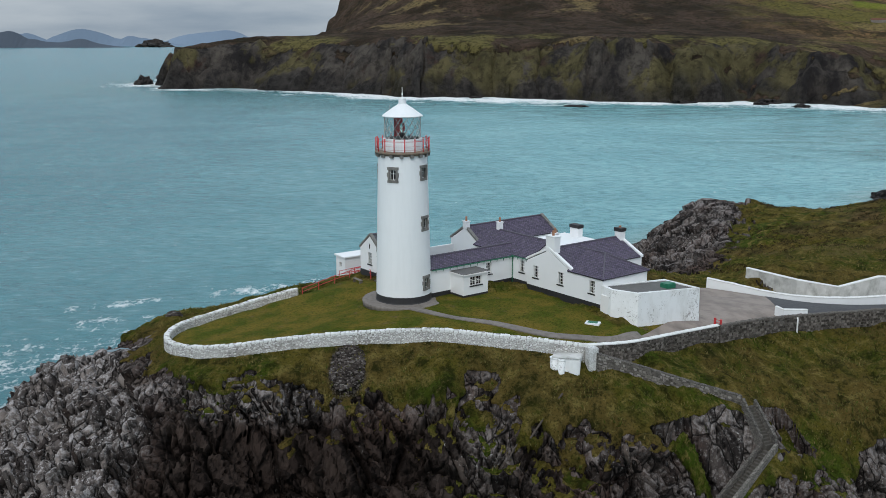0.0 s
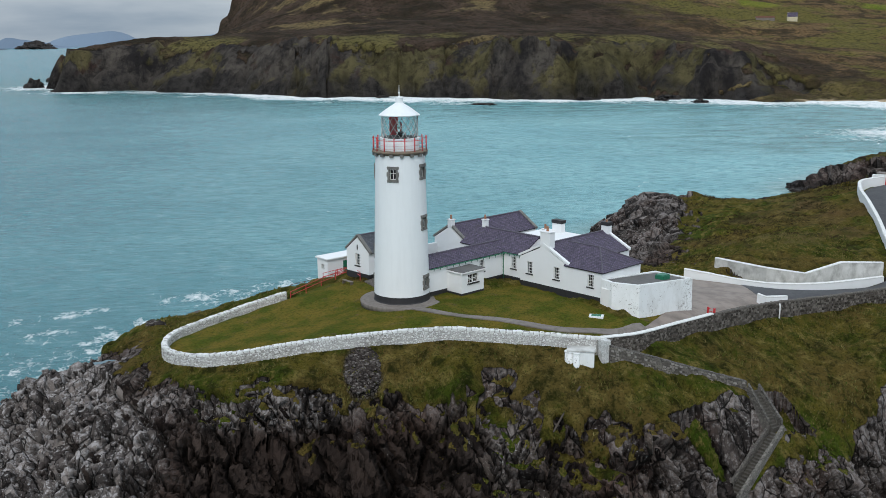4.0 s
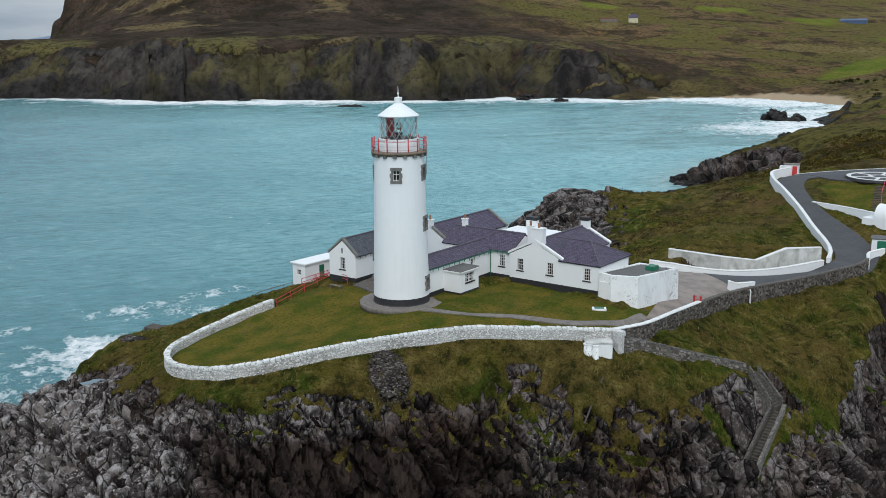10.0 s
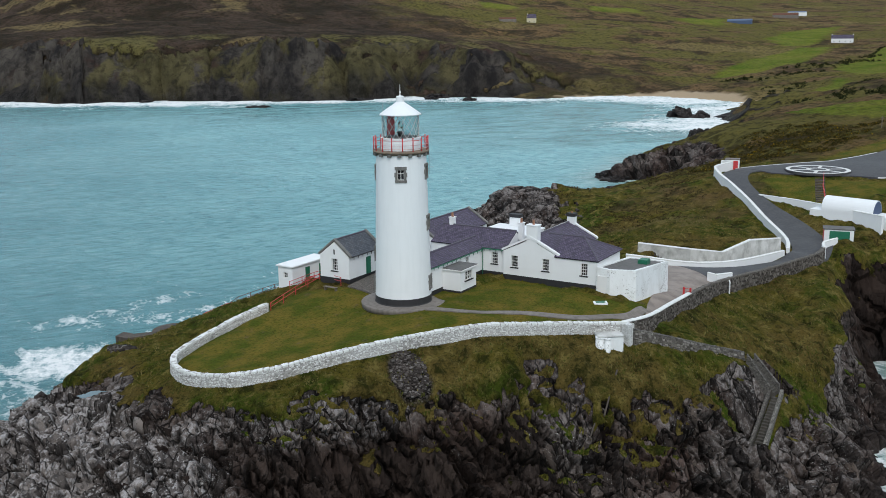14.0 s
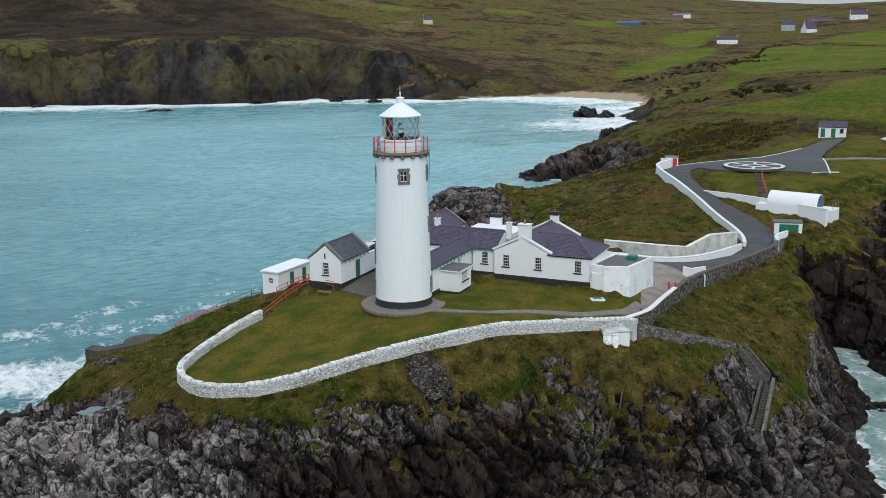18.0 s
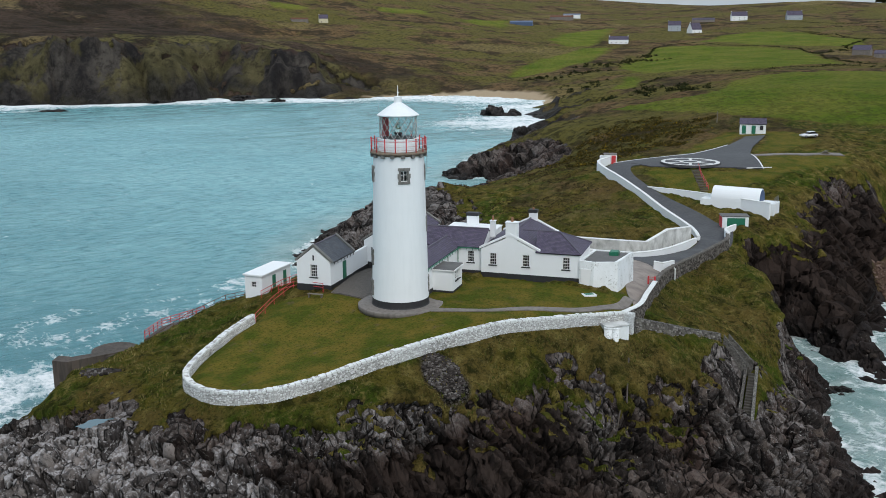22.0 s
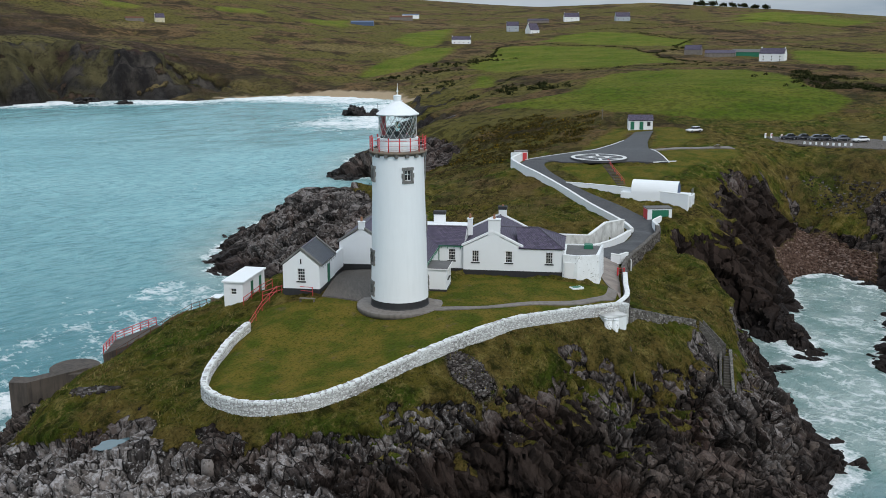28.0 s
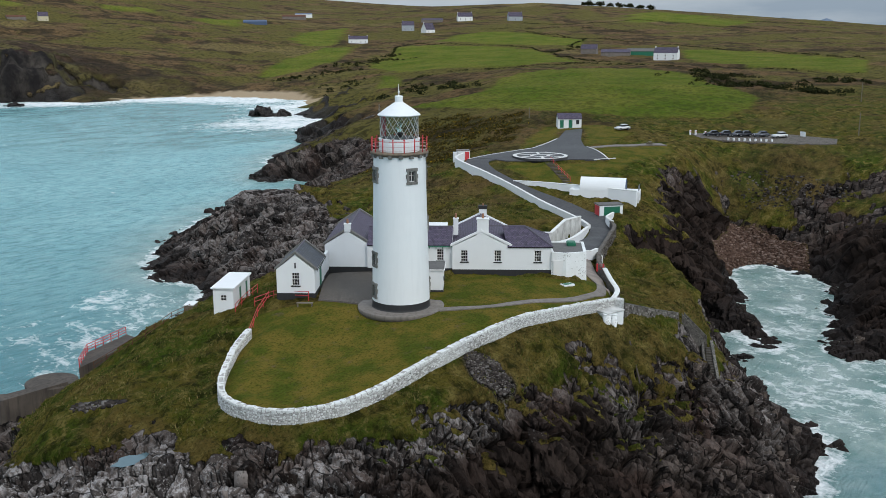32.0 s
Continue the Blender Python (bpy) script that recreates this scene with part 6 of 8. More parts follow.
part("aerial", bm, METAL, tower, "thin grey aerial pole")
bm = bmesh.new()
tube(bm, (2.66, -1.3, 14.6), (3.1, -1.5, 14.6), 0.02, 6)
part("aerial", bm, METAL, tower, "thin grey aerial pole")
bm = bmesh.new()
lathe(bm, [(2.6, -0.5), (4.55, -0.5), (4.6, 0.02), (4.55, 0.07), (2.9, 0.1)], 64)
slab = part("tower_apron", bm, CONCRETE, None, "", True)
slab.matrix_world = pose(TX, TY, TZ)
tagged(slab, "round concrete apron at the tower's foot", "pavement", kind="structure")

# ---- the keepers' houses: x along the lawn front, y back from it ----
GU = math.degrees(math.atan2(-0.792, 0.611))
HM = pose(9.65, 108.95, 0, 0, 0, GU)
FLOOR = 19.0


def gable_block(name, label, x0, x1, y0, y1, eave, ridge, axis, holes=(), base=FLOOR, plinth=20.0, ends=(True, True), over=0.18, slate=None, parent=None, verge=WHITE):
    """A block with a pitched roof along axis; holes are (face, centre, sill, width, height); face is one of x0 x1 y0 y1."""
    slate = slate or SLATE
    ob = parent or thing(name, HM, label, "house")
    t = 0.35
    openings = {"x0": [], "x1": [], "y0": [], "y1": []}
    for f, c, s, w, h in holes:
        openings[f].append((c - w / 2, c + w / 2, s, s + h))
    walls = {"y0": ("x", x0, x1, y0, y0 + t), "y1": ("x", x0, x1, y1 - t, y1), "x0": ("y", x0, x0 + t, y0 + t, y1 - t), "x1": ("y", x1 - t, x1, y0 + t, y1 - t)}
    for f, (side, a, b, c, d) in walls.items():
        bm = bmesh.new()
        wall_mesh(bm, a, b, c, d, plinth, eave, openings[f], side)
        gabled = f[0] == axis
        if gabled:
            mid = ((x0 + x1) / 2) if axis == "y" else ((y0 + y1) / 2)
            lo, hi = (x0, x1) if axis == "y" else (y0, y1)
            prism(bm, [(lo, eave), (hi, eave), (mid, ridge - 0.05)], axis, c if axis == "y" else a, d if axis == "y" else b)
        part("wall", bm, WHITE, ob)
        bm = bmesh.new()
        g = 0.03
        if side == "x":
            box(bm, a - g, b + g, c - (g if f == "y0" else -0.02), d + (g if f == "y1" else -0.02), base, plinth)
        else:
            box(bm, a - (g if f == "x0" else -0.02), b + (g if f == "x1" else -0.02), c, d, base, plinth)
        part("plinth", bm, BLACK, ob, "black-painted plinth")
    drop = 0.16
    if axis == "y":
        mid = (x0 + x1) / 2
        e0, e1 = y0 + (0.3 if ends[0] else 0), y1 - (0.3 if ends[1] else 0)
        k = (ridge - eave) / (mid - x0)
        for sx_, xe in ((-1, x0), (1, x1)):
            xo = xe + sx_ * over
            roof_slope("roof", ob, [(xo, e0, eave - k * over + drop), (xo, e1, eave - k * over + drop), (mid, e1, ridge + drop), (mid, e0, ridge + drop)], slate)
    else:
        mid = (y0 + y1) / 2
        e0, e1 = x0 + (0.3 if ends[0] else 0), x1 - (0.3 if ends[1] else 0)
        k = (ridge - eave) / (mid - y0)
        for sy_, ye in ((-1, y0), (1, y1)):
            yo = ye + sy_ * over
            roof_slope("roof", ob, [(e0, yo, eave - k * over + drop), (e1, yo, eave - k * over + drop), (e1, mid, ridge + drop), (e0, mid, ridge + drop)], slate)
    bm = bmesh.new()
    if axis == "y":
        tube(bm, (mid, e0, ridge + drop + 0.04), (mid, e1, ridge + drop + 0.04), 0.1, 8)
    else:
        tube(bm, (e0, mid, ridge + drop + 0.04), (e1, mid, ridge + drop + 0.04), 0.1, 8)
    part("ridge", bm, LEAD, ob)
    for f, on in zip((axis + "0", axis + "1"), ends):
        if not on:
            continue
        # raised verge copings on the gable
        side, a, b, c, d = walls[f]
        for s in (-1, 1):
            bm = bmesh.new()
            lo, hi = (x0, x1) if axis == "y" else (y0, y1)
            edge = lo if s < 0 else hi
            edge_o = edge + s * 0.22
            k = (ridge - eave) / abs(mid - edge)
            out = [(edge_o, eave - k * 0.22 + 0.1), (mid, ridge + 0.1), (mid, ridge + 0.36), (edge_o, eave - k * 0.22 + 0.36)]
            prism(bm, out, axis, (c - 0.04) if axis == "y" else (a - 0.04), (d + 0.02) if axis == "y" else (b + 0.02))
            part("verge", bm, verge, ob)
    for f, c, s, w, h in holes:
        if f == "y0":
            m = Matrix.Translation((c, y0, s)) @ Matrix.Rotation(math.pi, 4, "Z")
        elif f == "y1":
            m = Matrix.Translation((c, y1, s))
        elif f == "x0":
            m = Matrix.Translation((x0, c, s)) @ Matrix.Rotation(math.pi / 2, 4, "Z")
        else:
            m = Matrix.Translation((x1, c, s)) @ Matrix.Rotation(-math.pi / 2, 4, "Z")
        sash_window(ob, m, w, h)
    return ob


def gutter(parent, a, b, material=GREEN, r=0.06, brackets=0):
    bm = bmesh.new()
    tube(bm, a, b, r, 8)
    ob = part("gutter", bm, material, parent, "green-painted gutter")
    a, b = Vector(a), Vector(b)
    for q in range(brackets):
        p = a.lerp(b, (q + 0.5) / brackets)
        bm = bmesh.new()
        tube(bm, p - Vector((0, 0, 0.05)), p - Vector((0, 0, 0.32)), 0.05, 5, 0.02)
        part("bracket", bm, material, ob)
    return ob


WIN = (0.82, 1.4)
cross = gable_block("house", "white single-storey keepers' house with slate roof and gabled chimney", 0.0, 6.9, 0.0, 11.65, 22.8, 24.5, "y",
                    [("y0", 1.44, 20.95, *WIN), ("y0", 5.42, 20.95, *WIN)])
chimney(cross, 3.62, 0.52, 1.4, 0.95, 22.2, 26.05, None, 1)
chimney(cross, 3.7, 11.35, 1.0, 0.8, 24.0, 25.35, BLACK, 1)
chimney(cross, 0.35, 4.0, 0.6, 0.6, 23.4, 25.4, None, 1)
main = gable_block("house", "white middle range of the keepers' houses under purple slate", -10.2, 0.0, 0.5, 6.3, 22.75, 24.35, "x", [("y0", -1.45, 20.95, *WIN)], ends=(False, False))
chimney(main, -9.0, 3.6, 0.62, 0.62, 24.0, 25.35, None, 1)
gutter(main, (-3.1, 0.28, 22.72), (0, 0.28, 22.72), brackets=4)
bm = bmesh.new()
tube(bm, (-3.0, 0.42, 22.6), (-3.0, 0.42, 19.5), 0.05, 8)
part("downpipe", bm, GREEN, main, "green downpipe")
wing = gable_block("house", "white gabled seaward wing with slate roof and stone-edged gable", -15.4, -9.9, 1.0, 14.3, 22.7, 24.45, "y", [], verge=STONE)
chimney(wing, -12.6, 1.2, 0.75, 0.6, 24.3, 25.2, None, 1)
hip = thing("house", HM, "white hipped end of the keepers' house with slate roof", "house")
bm = bmesh.new()
wall_mesh(bm, 6.9, 11.75, 0.0, 0.35, 20.0, 22.75, [(9.77, 10.59, 20.95, 22.35)], "x")
part("wall", bm, WHITE, hip)
sash_window(hip, Matrix.Translation((10.18, 0.0, 20.95)) @ Matrix.Rotation(math.pi, 4, "Z"), *WIN)
bm = bmesh.new()
box(bm, 11.4, 11.75, 0.35, 7.0, 20.0, 22.75)
box(bm, 6.9, 11.4, 6.65, 7.0, 20.0, 22.75)
part("wall", bm, WHITE, hip)
bm = bmesh.new()
box(bm, 6.9, 11.78, -0.03, 0.33, FLOOR, 20.0)
box(bm, 11.42, 11.78, 0.33, 7.03, FLOOR, 20.0)
part("plinth", bm, BLACK, hip, "black-painted plinth")
ov, ez, rz_ = 0.2, 22.8, 24.6
E0, E1, E2, E3 = (6.6, -ov, ez), (11.75 + ov, -ov, ez), (11.75 + ov, 7.0 + ov, ez), (6.6, 7.0 + ov, ez)
R1 = (8.7, 3.5, rz_)
roof_slope("roof", hip, [E0, E1, R1, (6.0, 3.5, rz_)], SLATE)
roof_slope("roof", hip, [E1, E2, R1], SLATE)
roof_slope("roof", hip, [E2, E3, (6.0, 3.5, rz_), R1], SLATE)
for a, b in ((E1, R1), (E2, R1), ((4.2, 3.5, rz_), R1)):
    bm = bmesh.new()
    tube(bm, Vector(a) + Vector((0, 0, 0.05)), Vector(b) + Vector((0, 0, 0.05)), 0.075, 8)
    part("ridge", bm, LEAD, hip)
link = gable_block("house", "low white link range with slate roof from tower to house", -6.5, -3.15, -11.6, 1.8, 22.65, 23.55, "y", [("x1", -3.05, 20.95, 0.8, 1.35)], ends=(False, False))
gutter(link, (-2.9, -11.4, 22.62), (-2.9, 0.4, 22.62), brackets=12)
porch = thing("porch", HM, "small white flat-roofed porch with a four-light window", "porch")
bm = bmesh.new()
wall_mesh(bm, -1.15, -0.8, -8.7, -5.2, 19.75, 22.0, [(-7.75, -6.05, 20.75, 21.75)], "y")
part("wall", bm, WHITE, porch)
bm = bmesh.new()
box(bm, -3.15, -1.15, -8.7, -8.35, 19.75, 22.0)
part("wall", bm, WHITE, porch)
bm = bmesh.new()
box(bm, -3.15, -1.15, -5.55, -5.2, 19.75, 22.0)
part("wall", bm, WHITE, porch)
bm = bmesh.new()
box(bm, -3.15, -0.77, -8.73, -5.17, FLOOR, 19.75)
part("plinth", bm, BLACK, porch)
bm = bmesh.new()
box(bm, -3.15, -0.6, -8.9, -5.0, 22.0, 22.14, 0.02)
part("roof_edge", bm, WHITE_TRIM, porch, "white fascia")
bm = bmesh.new()
box(bm, -3.1, -0.68, -8.82, -5.08, 22.14, 22.2)
part("roof", bm, SLAB_ROOF, porch, "grey felt flat roof")
for c in (-7.33, -6.47):
    sash_window(porch, Matrix.Translation((-0.8, c, 20.75)) @ Matrix.Rotation(-math.pi / 2, 4, "Z"), 0.82, 1.0, 2, 3)
back = thing("house", HM, "flat-roofed white rear addition with a tall chimney", "house")
bm = bmesh.new()
box(bm, -7.5, -1.0, 6.4, 13.4, FLOOR, 22.9)
part("wall", bm, WHITE, back)
bm = bmesh.new()
box(bm, -7.6, -0.9, 6.3, 13.5, 22.9, 23.1, 0.03)
part("parapet", bm, WHITE, back)
chimney(back, -4.7, 12.6, 1.5, 0.8, 22.9, 24.3, BLACK, 0)

# ---- the end store: whitewashed, flat-roofed, its corner cut off ----
store = thing("outbuilding", HM, "flat-roofed whitewashed store with peeling chamfered corner", "outbuilding")
S_OUT = [(11.78, -0.25), (13.5, -0.55), (16.0, 0.8), (16.65, 9.9), (11.78, 9.9)]
S_TOP = [22.2, 22.15, 22.05, 21.35, 21.35]
bm = bmesh.new()
t_in = [(12.1, 0.1), (13.4, -0.2), (15.65, 1.0), (16.3, 9.55), (12.1, 9.55)]
n5 = len(S_OUT)
lo = [bm.verts.new((x + (0.14 if q in (2, 3) else 0), y - (0.14 if q < 3 else 0), 16.4)) for q, (x, y) in enumerate(S_OUT)]
hi = [bm.verts.new((*S_OUT[q], S_TOP[q])) for q in range(n5)]
hi2 = [bm.verts.new((*t_in[q], S_TOP[q])) for q in range(n5)]
lo2 = [bm.verts.new((*t_in[q], S_TOP[q] - 0.35)) for q in range(n5)]
for q in range(n5):
    r = (q + 1) % n5
    bm.faces.new((lo[q], lo[r], hi[r], hi[q]))
    bm.faces.new((hi[q], hi[r], hi2[r], hi2[q]))
    bm.faces.new((hi2[q], hi2[r], lo2[r], lo2[q]))
bm.faces.new(lo[::-1])
bmesh.ops.recalc_face_normals(bm, faces=bm.faces)
part("wall", bm, PEEL, store)
bm = bmesh.new()
extrude_poly(bm, t_in, [z - 0.5 for z in S_TOP], [z - 0.1 for z in S_TOP])
part("roof", bm, SLAB_ROOF, store, "grey felt flat roof")
bm = bmesh.new()
box(bm, 12.0, 13.2, -0.52, -0.2, 19.3, 21.3, 0.02)
part("door", bm, WHITE_TRIM, store, "white-painted boarded door")
bm = bmesh.new()
box(bm, 14.2, 15.3, 6.2, 7.6, 21.4, 22.0, 0.08)
part("tank", bm, GREEN, store, "green plastic tank on the roof")

# ---- shed, hut, courtyard wall ----
shed = gable_block("outbuilding", "white gabled shed with blue-grey slates and black plinth", -19.0, -14.8, -10.4, -3.8, 22.4, 24.1, "y", [("y0", -16.9, 20.6, 0.85, 1.45)], slate=SLATE_BLUE, verge=STONE, plinth=19.75, base=18.6)
bm = bmesh.new()
box(bm, -14.83, -14.72, -7.0, -6.1, 19.75, 21.8, 0.01)
part("door", bm, GREEN, shed, "green-painted door")
bm = bmesh.new()
box(bm, -16.98, -16.82, -10.44, -10.38, 22.55, 23.15)
part("vent", bm, DARK_INSIDE, shed)
gutter(shed, (-14.55, -10.2, 22.36), (-14.55, -3.9, 22.36), BLACK, 0.05, 7)
court = thing("courtyard_wall", HM, "white courtyard wall between shed and house", "wall")
bm = bmesh.new()
box(bm, -15.3, -14.95, -3.8, 1.0, 19.7, 22.0, 0.03)
part("wall", bm, WHITE, court)
bm = bmesh.new()
box(bm, -15.33, -14.92, -3.8, 1.0, 19.0, 19.7)
part("plinth", bm, BLACK, court)
hd = math.degrees(math.atan2(4.0, 5.65))
hut = thing("hut", pose(-12.6, 122.2, 16.6, 0, 0, hd), "small white flat-roofed hut with two green doors", "hut")
bm = bmesh.new()
wall_mesh(bm, 0, 0.2, 0, 2.3, -0.6, 3.3, [(0.8, 1.5, 1.9, 2.6)], "y")
part("wall", bm, WHITE, hut)
bm = bmesh.new()
wall_mesh(bm, 0.2, 6.8, 0, 0.2, -0.6, 3.3, [(2.4, 3.3, 0.5, 2.9), (5.0, 5.9, 0.5, 2.9)], "x")
part("wall", bm, WHITE, hut)
bm = bmesh.new()
box(bm, 0.2, 6.8, 2.1, 2.3, -0.6, 3.3)
part("wall", bm, WHITE, hut)
bm = bmesh.new()
box(bm, 6.6, 6.8, 0.2, 2.1, -0.6, 3.3)
part("wall", bm, WHITE, hut)
bm = bmesh.new()
box(bm, -0.2, 7.0, -0.2, 2.5, 3.3, 3.5, 0.03)
part("roof", bm, WHITE, hut, "white-painted flat concrete roof")
for a in (2.4, 5.0):
    bm = bmesh.new()
    box(bm, a, a + 0.9, 0.05, 0.12, 0.5, 2.9)
    part("door", bm, GREEN, hut, "green-painted door")
sash_window(hut, Matrix.Translation((0, 1.15, 1.9)) @ Matrix.Rotation(math.pi / 2, 4, "Z"), 0.7, 0.7, 2, 2, False)

# ---- walls of the lawn, the yard and the road ----
lawn_line = curve_line(WALL, 0.6)
lawn_wall = capped_wall("perimeter_wall", lawn_line, 0.5, 2.4, LIME_JOINT, LIME_JOINT, "low whitewashed rubble wall curving round the lawn", 0.2, 0.0)
laid_stones(lawn_wall, lawn_line, 0.5, 0.2, 2.3, 0.145, (-1,), LIME_STONE, 71, 0.06, 0.22)
laid_stones(lawn_wall, lawn_line, 0.5, 0.16, 1.2, 0.2, (1,), LIME_STONE, 72, 0.03, 0.3)
coping_stones(lawn_wall, lawn_line, 0.60, 0.24, 0.5, COPING, 73)
yard_line = curve_line(YARD_WALL[:4], 0.7)
yard_wall = capped_wall("yard_wall", yard_line, 0.5, 3.6, RUBBLE_DARK, COPING, "dark rubble wall with white coping beside the yard")
laid_stones(yard_wall, yard_line, 0.5, 0.2, 3.2, 0.19, (-1,), DARK_STONE, 74, 0.06, 0.3)
road_line = curve_line([(29.3, 99.5, 17.85)] + YARD_WALL[4:], 0.7)
road_wall = capped_wall("road_wall", road_line, 0.5, 3.4, RUBBLE_DARK, RUBBLE_DARK, "dark rubble retaining wall along the road")
laid_stones(road_wall, road_line, 0.5, 0.16, 3.2, 0.26, (-1,), DARK_STONE, 75, 0.07, 0.34)
coping_stones(road_wall, road_line, 0.58, 0.2, 0.45, DARK_STONE, 76)
slope_line = curve_line([(14.6, 88.6, 18.45), (19, 88.9, 17.05), (24, 89.0, 15.45), (28.8, 88.9, 14.05)], 0.6)
slope_wall = capped_wall("slope_wall", slope_line, 0.45, 2.2, RUBBLE_DARK, RUBBLE_DARK, "grey rubble wall running down the slope to the steps")
laid_stones(slope_wall, slope_line, 0.45, 0.1, 2.0, 0.22, (-1, 1), GREY_STONE, 77)
capped_wall("road_kerb_wall", curve_line([(33.5, 120.2, 17.9), (36.5, 118.9, 17.5), (40, 117.7, 16.9), (44.5, 117.0, 16.4), (51.5, 118.2, 15.9), (62.0, 121.9, 15.5)], 0.9), 0.5, 2.2, WHITE, COPING, "low white wall along the road")
capped_wall("retaining_wall", [(41.5, 129.5, 17.0), (46.0, 122.8, 17.0), (51.0, 122.0, 16.3), (56.5, 123.0, 17.4), (63.2, 124.2, 16.9)], 0.5, 3.2, PATCHED, COPING, "tall patched white retaining wall under the knoll")
capped_wall("road_side_wall", curve_line([(63.2, 122.3, 15.6), (66.5, 126.2, 15.7), (69.3, 131, 16.0), (72.2, 138.5, 17.0), (75.5, 147, 18.5), (78.6, 156, 20.0), (81.0, 163, 20.9), (84.2, 168.3, 21.4), (89.5, 170.6, 21.6)], 1.0), 0.5, 2.2, WHITE, COPING, "white wall winding along the road to the gate")
capped_wall("platform_wall", curve_line([(80.6, 150.5, 18.5), (82.2, 144.5, 18.55), (83.0, 138, 18.6), (83.5, 131, 18.6), (83.9, 124.6, 18.6)], 1.0), 0.4, 3.2, WHITE, COPING, "white retaining wall below the tank platform")
capped_wall("yard_stub_wall", [(38.4, 108.4, 17.5), (38.9, 107.4, 17.4), (41.8, 108.1, 17.2)], 0.4, 1.4, WHITE, COPING, "short white wall stub at the yard entrance")
capped_wall("turning_wall", curve_line([(69.2, 121.2, 15.5), (71.3, 123.6, 15.7), (74.2, 124.0, 16.0)], 0.8), 0.4, 1.8, WHITE, COPING, "short white curved wall beside the road")

# ---- paving ----
PAVED = []


def sheet(name, outline, material, lift, label, res=1.2):
    """A paved area on the land."""
    PAVED.append(outline)
    xs_ = [p[0] for p in outline]
    ys_ = [p[1] for p in outline]
    bm = bmesh.new()
    f = bm.faces.new([bm.verts.new((p[0], p[1], 0)) for p in outline])
    x = min(xs_)
    while x < max(xs_):
        bmesh.ops.bisect_plane(bm, geom=bm.verts[:] + bm.edges[:] + bm.faces[:], plane_co=(x, 0, 0), plane_no=(1, 0, 0))
        x += res
    y = min(ys_)
    while y < max(ys_):
        bmesh.ops.bisect_plane(bm, geom=bm.verts[:] + bm.edges[:] + bm.faces[:], plane_co=(0, y, 0), plane_no=(0, 1, 0))
        y += res
    ext = bmesh.ops.extrude_face_region(bm, geom=bm.faces[:])
    low = {v for v in ext["geom"] if isinstance(v, bmesh.types.BMVert)}
    for v in bm.verts:
        v.co.z = land_z(v.co.x, v.co.y) + (lift if v in low else lift - 0.4)
    bmesh.ops.recalc_face_normals(bm, faces=bm.faces)
    ob = part(name, bm, material)
    return tagged(ob, label, "pavement", kind="structure")


sheet("yard", [(18.5, 92.4), (23.5, 96.0), (29.0, 100.2), (34, 103.8), (38.6, 107.2), (40.5, 116.8), (36.5, 118.2), (33.5, 119.4), (28.0, 118.0), (24, 110), (26.6, 102.4), (21.5, 96.5)], YARD_PAVING, 0.07, "worn brown concrete yard")
sheet("courtyard", [(-8.2, 113.2), (-2.2, 118.6), (1.0, 121.0), (4.0, 117.0), (2.0, 113.0), (-2.0, 108.5), (-6.6, 108.6)], GRAVEL, 0.09, "gravelled courtyard behind the tower")
ROAD_L = [(40.0, 117.2), (44.6, 116.5), (51.6, 117.7), (61.8, 121.3), (66.6, 125.2), (70.0, 130.6), (73.0, 138.3), (76.2, 146.8), (79.2, 155.6), (81.6, 162.6), (85.0, 167.4), (90.0, 169.2)]
ROAD_R = [(38.9, 107.6), (45.2, 109.9), (51.8, 113.1), (62.6, 117.9), (71.6, 122.2), (76.2, 128.0), (78.3, 136.2), (79.6, 145.0), (82.0, 153.6), (85.0, 159.4), (88.8, 162.8), (93.0, 161.6)]
rl, rr = curve_line([(x, y, land_z(x, y)) for x, y in ROAD_L], 1.5), curve_line([(x, y, land_z(x, y)) for x, y in ROAD_R], 1.5)
nmin = 90
resample = lambda ln, n: [tuple(Vector(ln[int(q * (len(ln) - 1) / n)]).lerp(Vector(ln[min(len(ln) - 1, int(q * (len(ln) - 1) / n) + 1)]), q * (len(ln) - 1) / n % 1)) for q in range(n + 1)]
road = strip("road", resample(rl, nmin), resample(rr, nmin), ASPHALT, 0.10)
tagged(road, "narrow dark asphalt road climbing to the gate", "road", kind="structure")
PATH = [(-3.2, 100.3), (-0.2, 97.6), (4, 95.2), (9, 93.2), (13, 92.4), (17, 92.9), (20, 94.6)]
pl = curve_line([(x, y, land_z(x, y)) for x, y in PATH], 0.6)
path = strip("path", shifted(pl, 0.55, 0), shifted(pl, -0.55, 0), CONCRETE, 0.11)
tagged(path, "narrow concrete path across the lawn", "path", kind="structure")
sheet("landing_pad", [(89.8, 169.6), (112.0, 167.2), (130.0, 172.2), (146.0, 180.2), (150.5, 177.6), (131.0, 166.0), (121, 158.8), (106.0, 143.6), (101.5, 150.0), (95.0, 155.5), (91, 160.2)], ASPHALT, 0.14, "dark asphalt helicopter pad", 2.0)
sheet("track", [(117.5, 157.4), (129, 155.0), (137, 147.2), (135, 144.6), (128, 151.6), (116.5, 154.8)], CONCRETE, 0.12, "pale track from the landing pad", 2.0)
sheet("car_park", [(160, 147), (167, 154), (178, 146), (183, 132), (179, 119), (172, 117), (167, 130)], GRAVEL, 0.12, "brown gravel car park above the cove", 2.5)
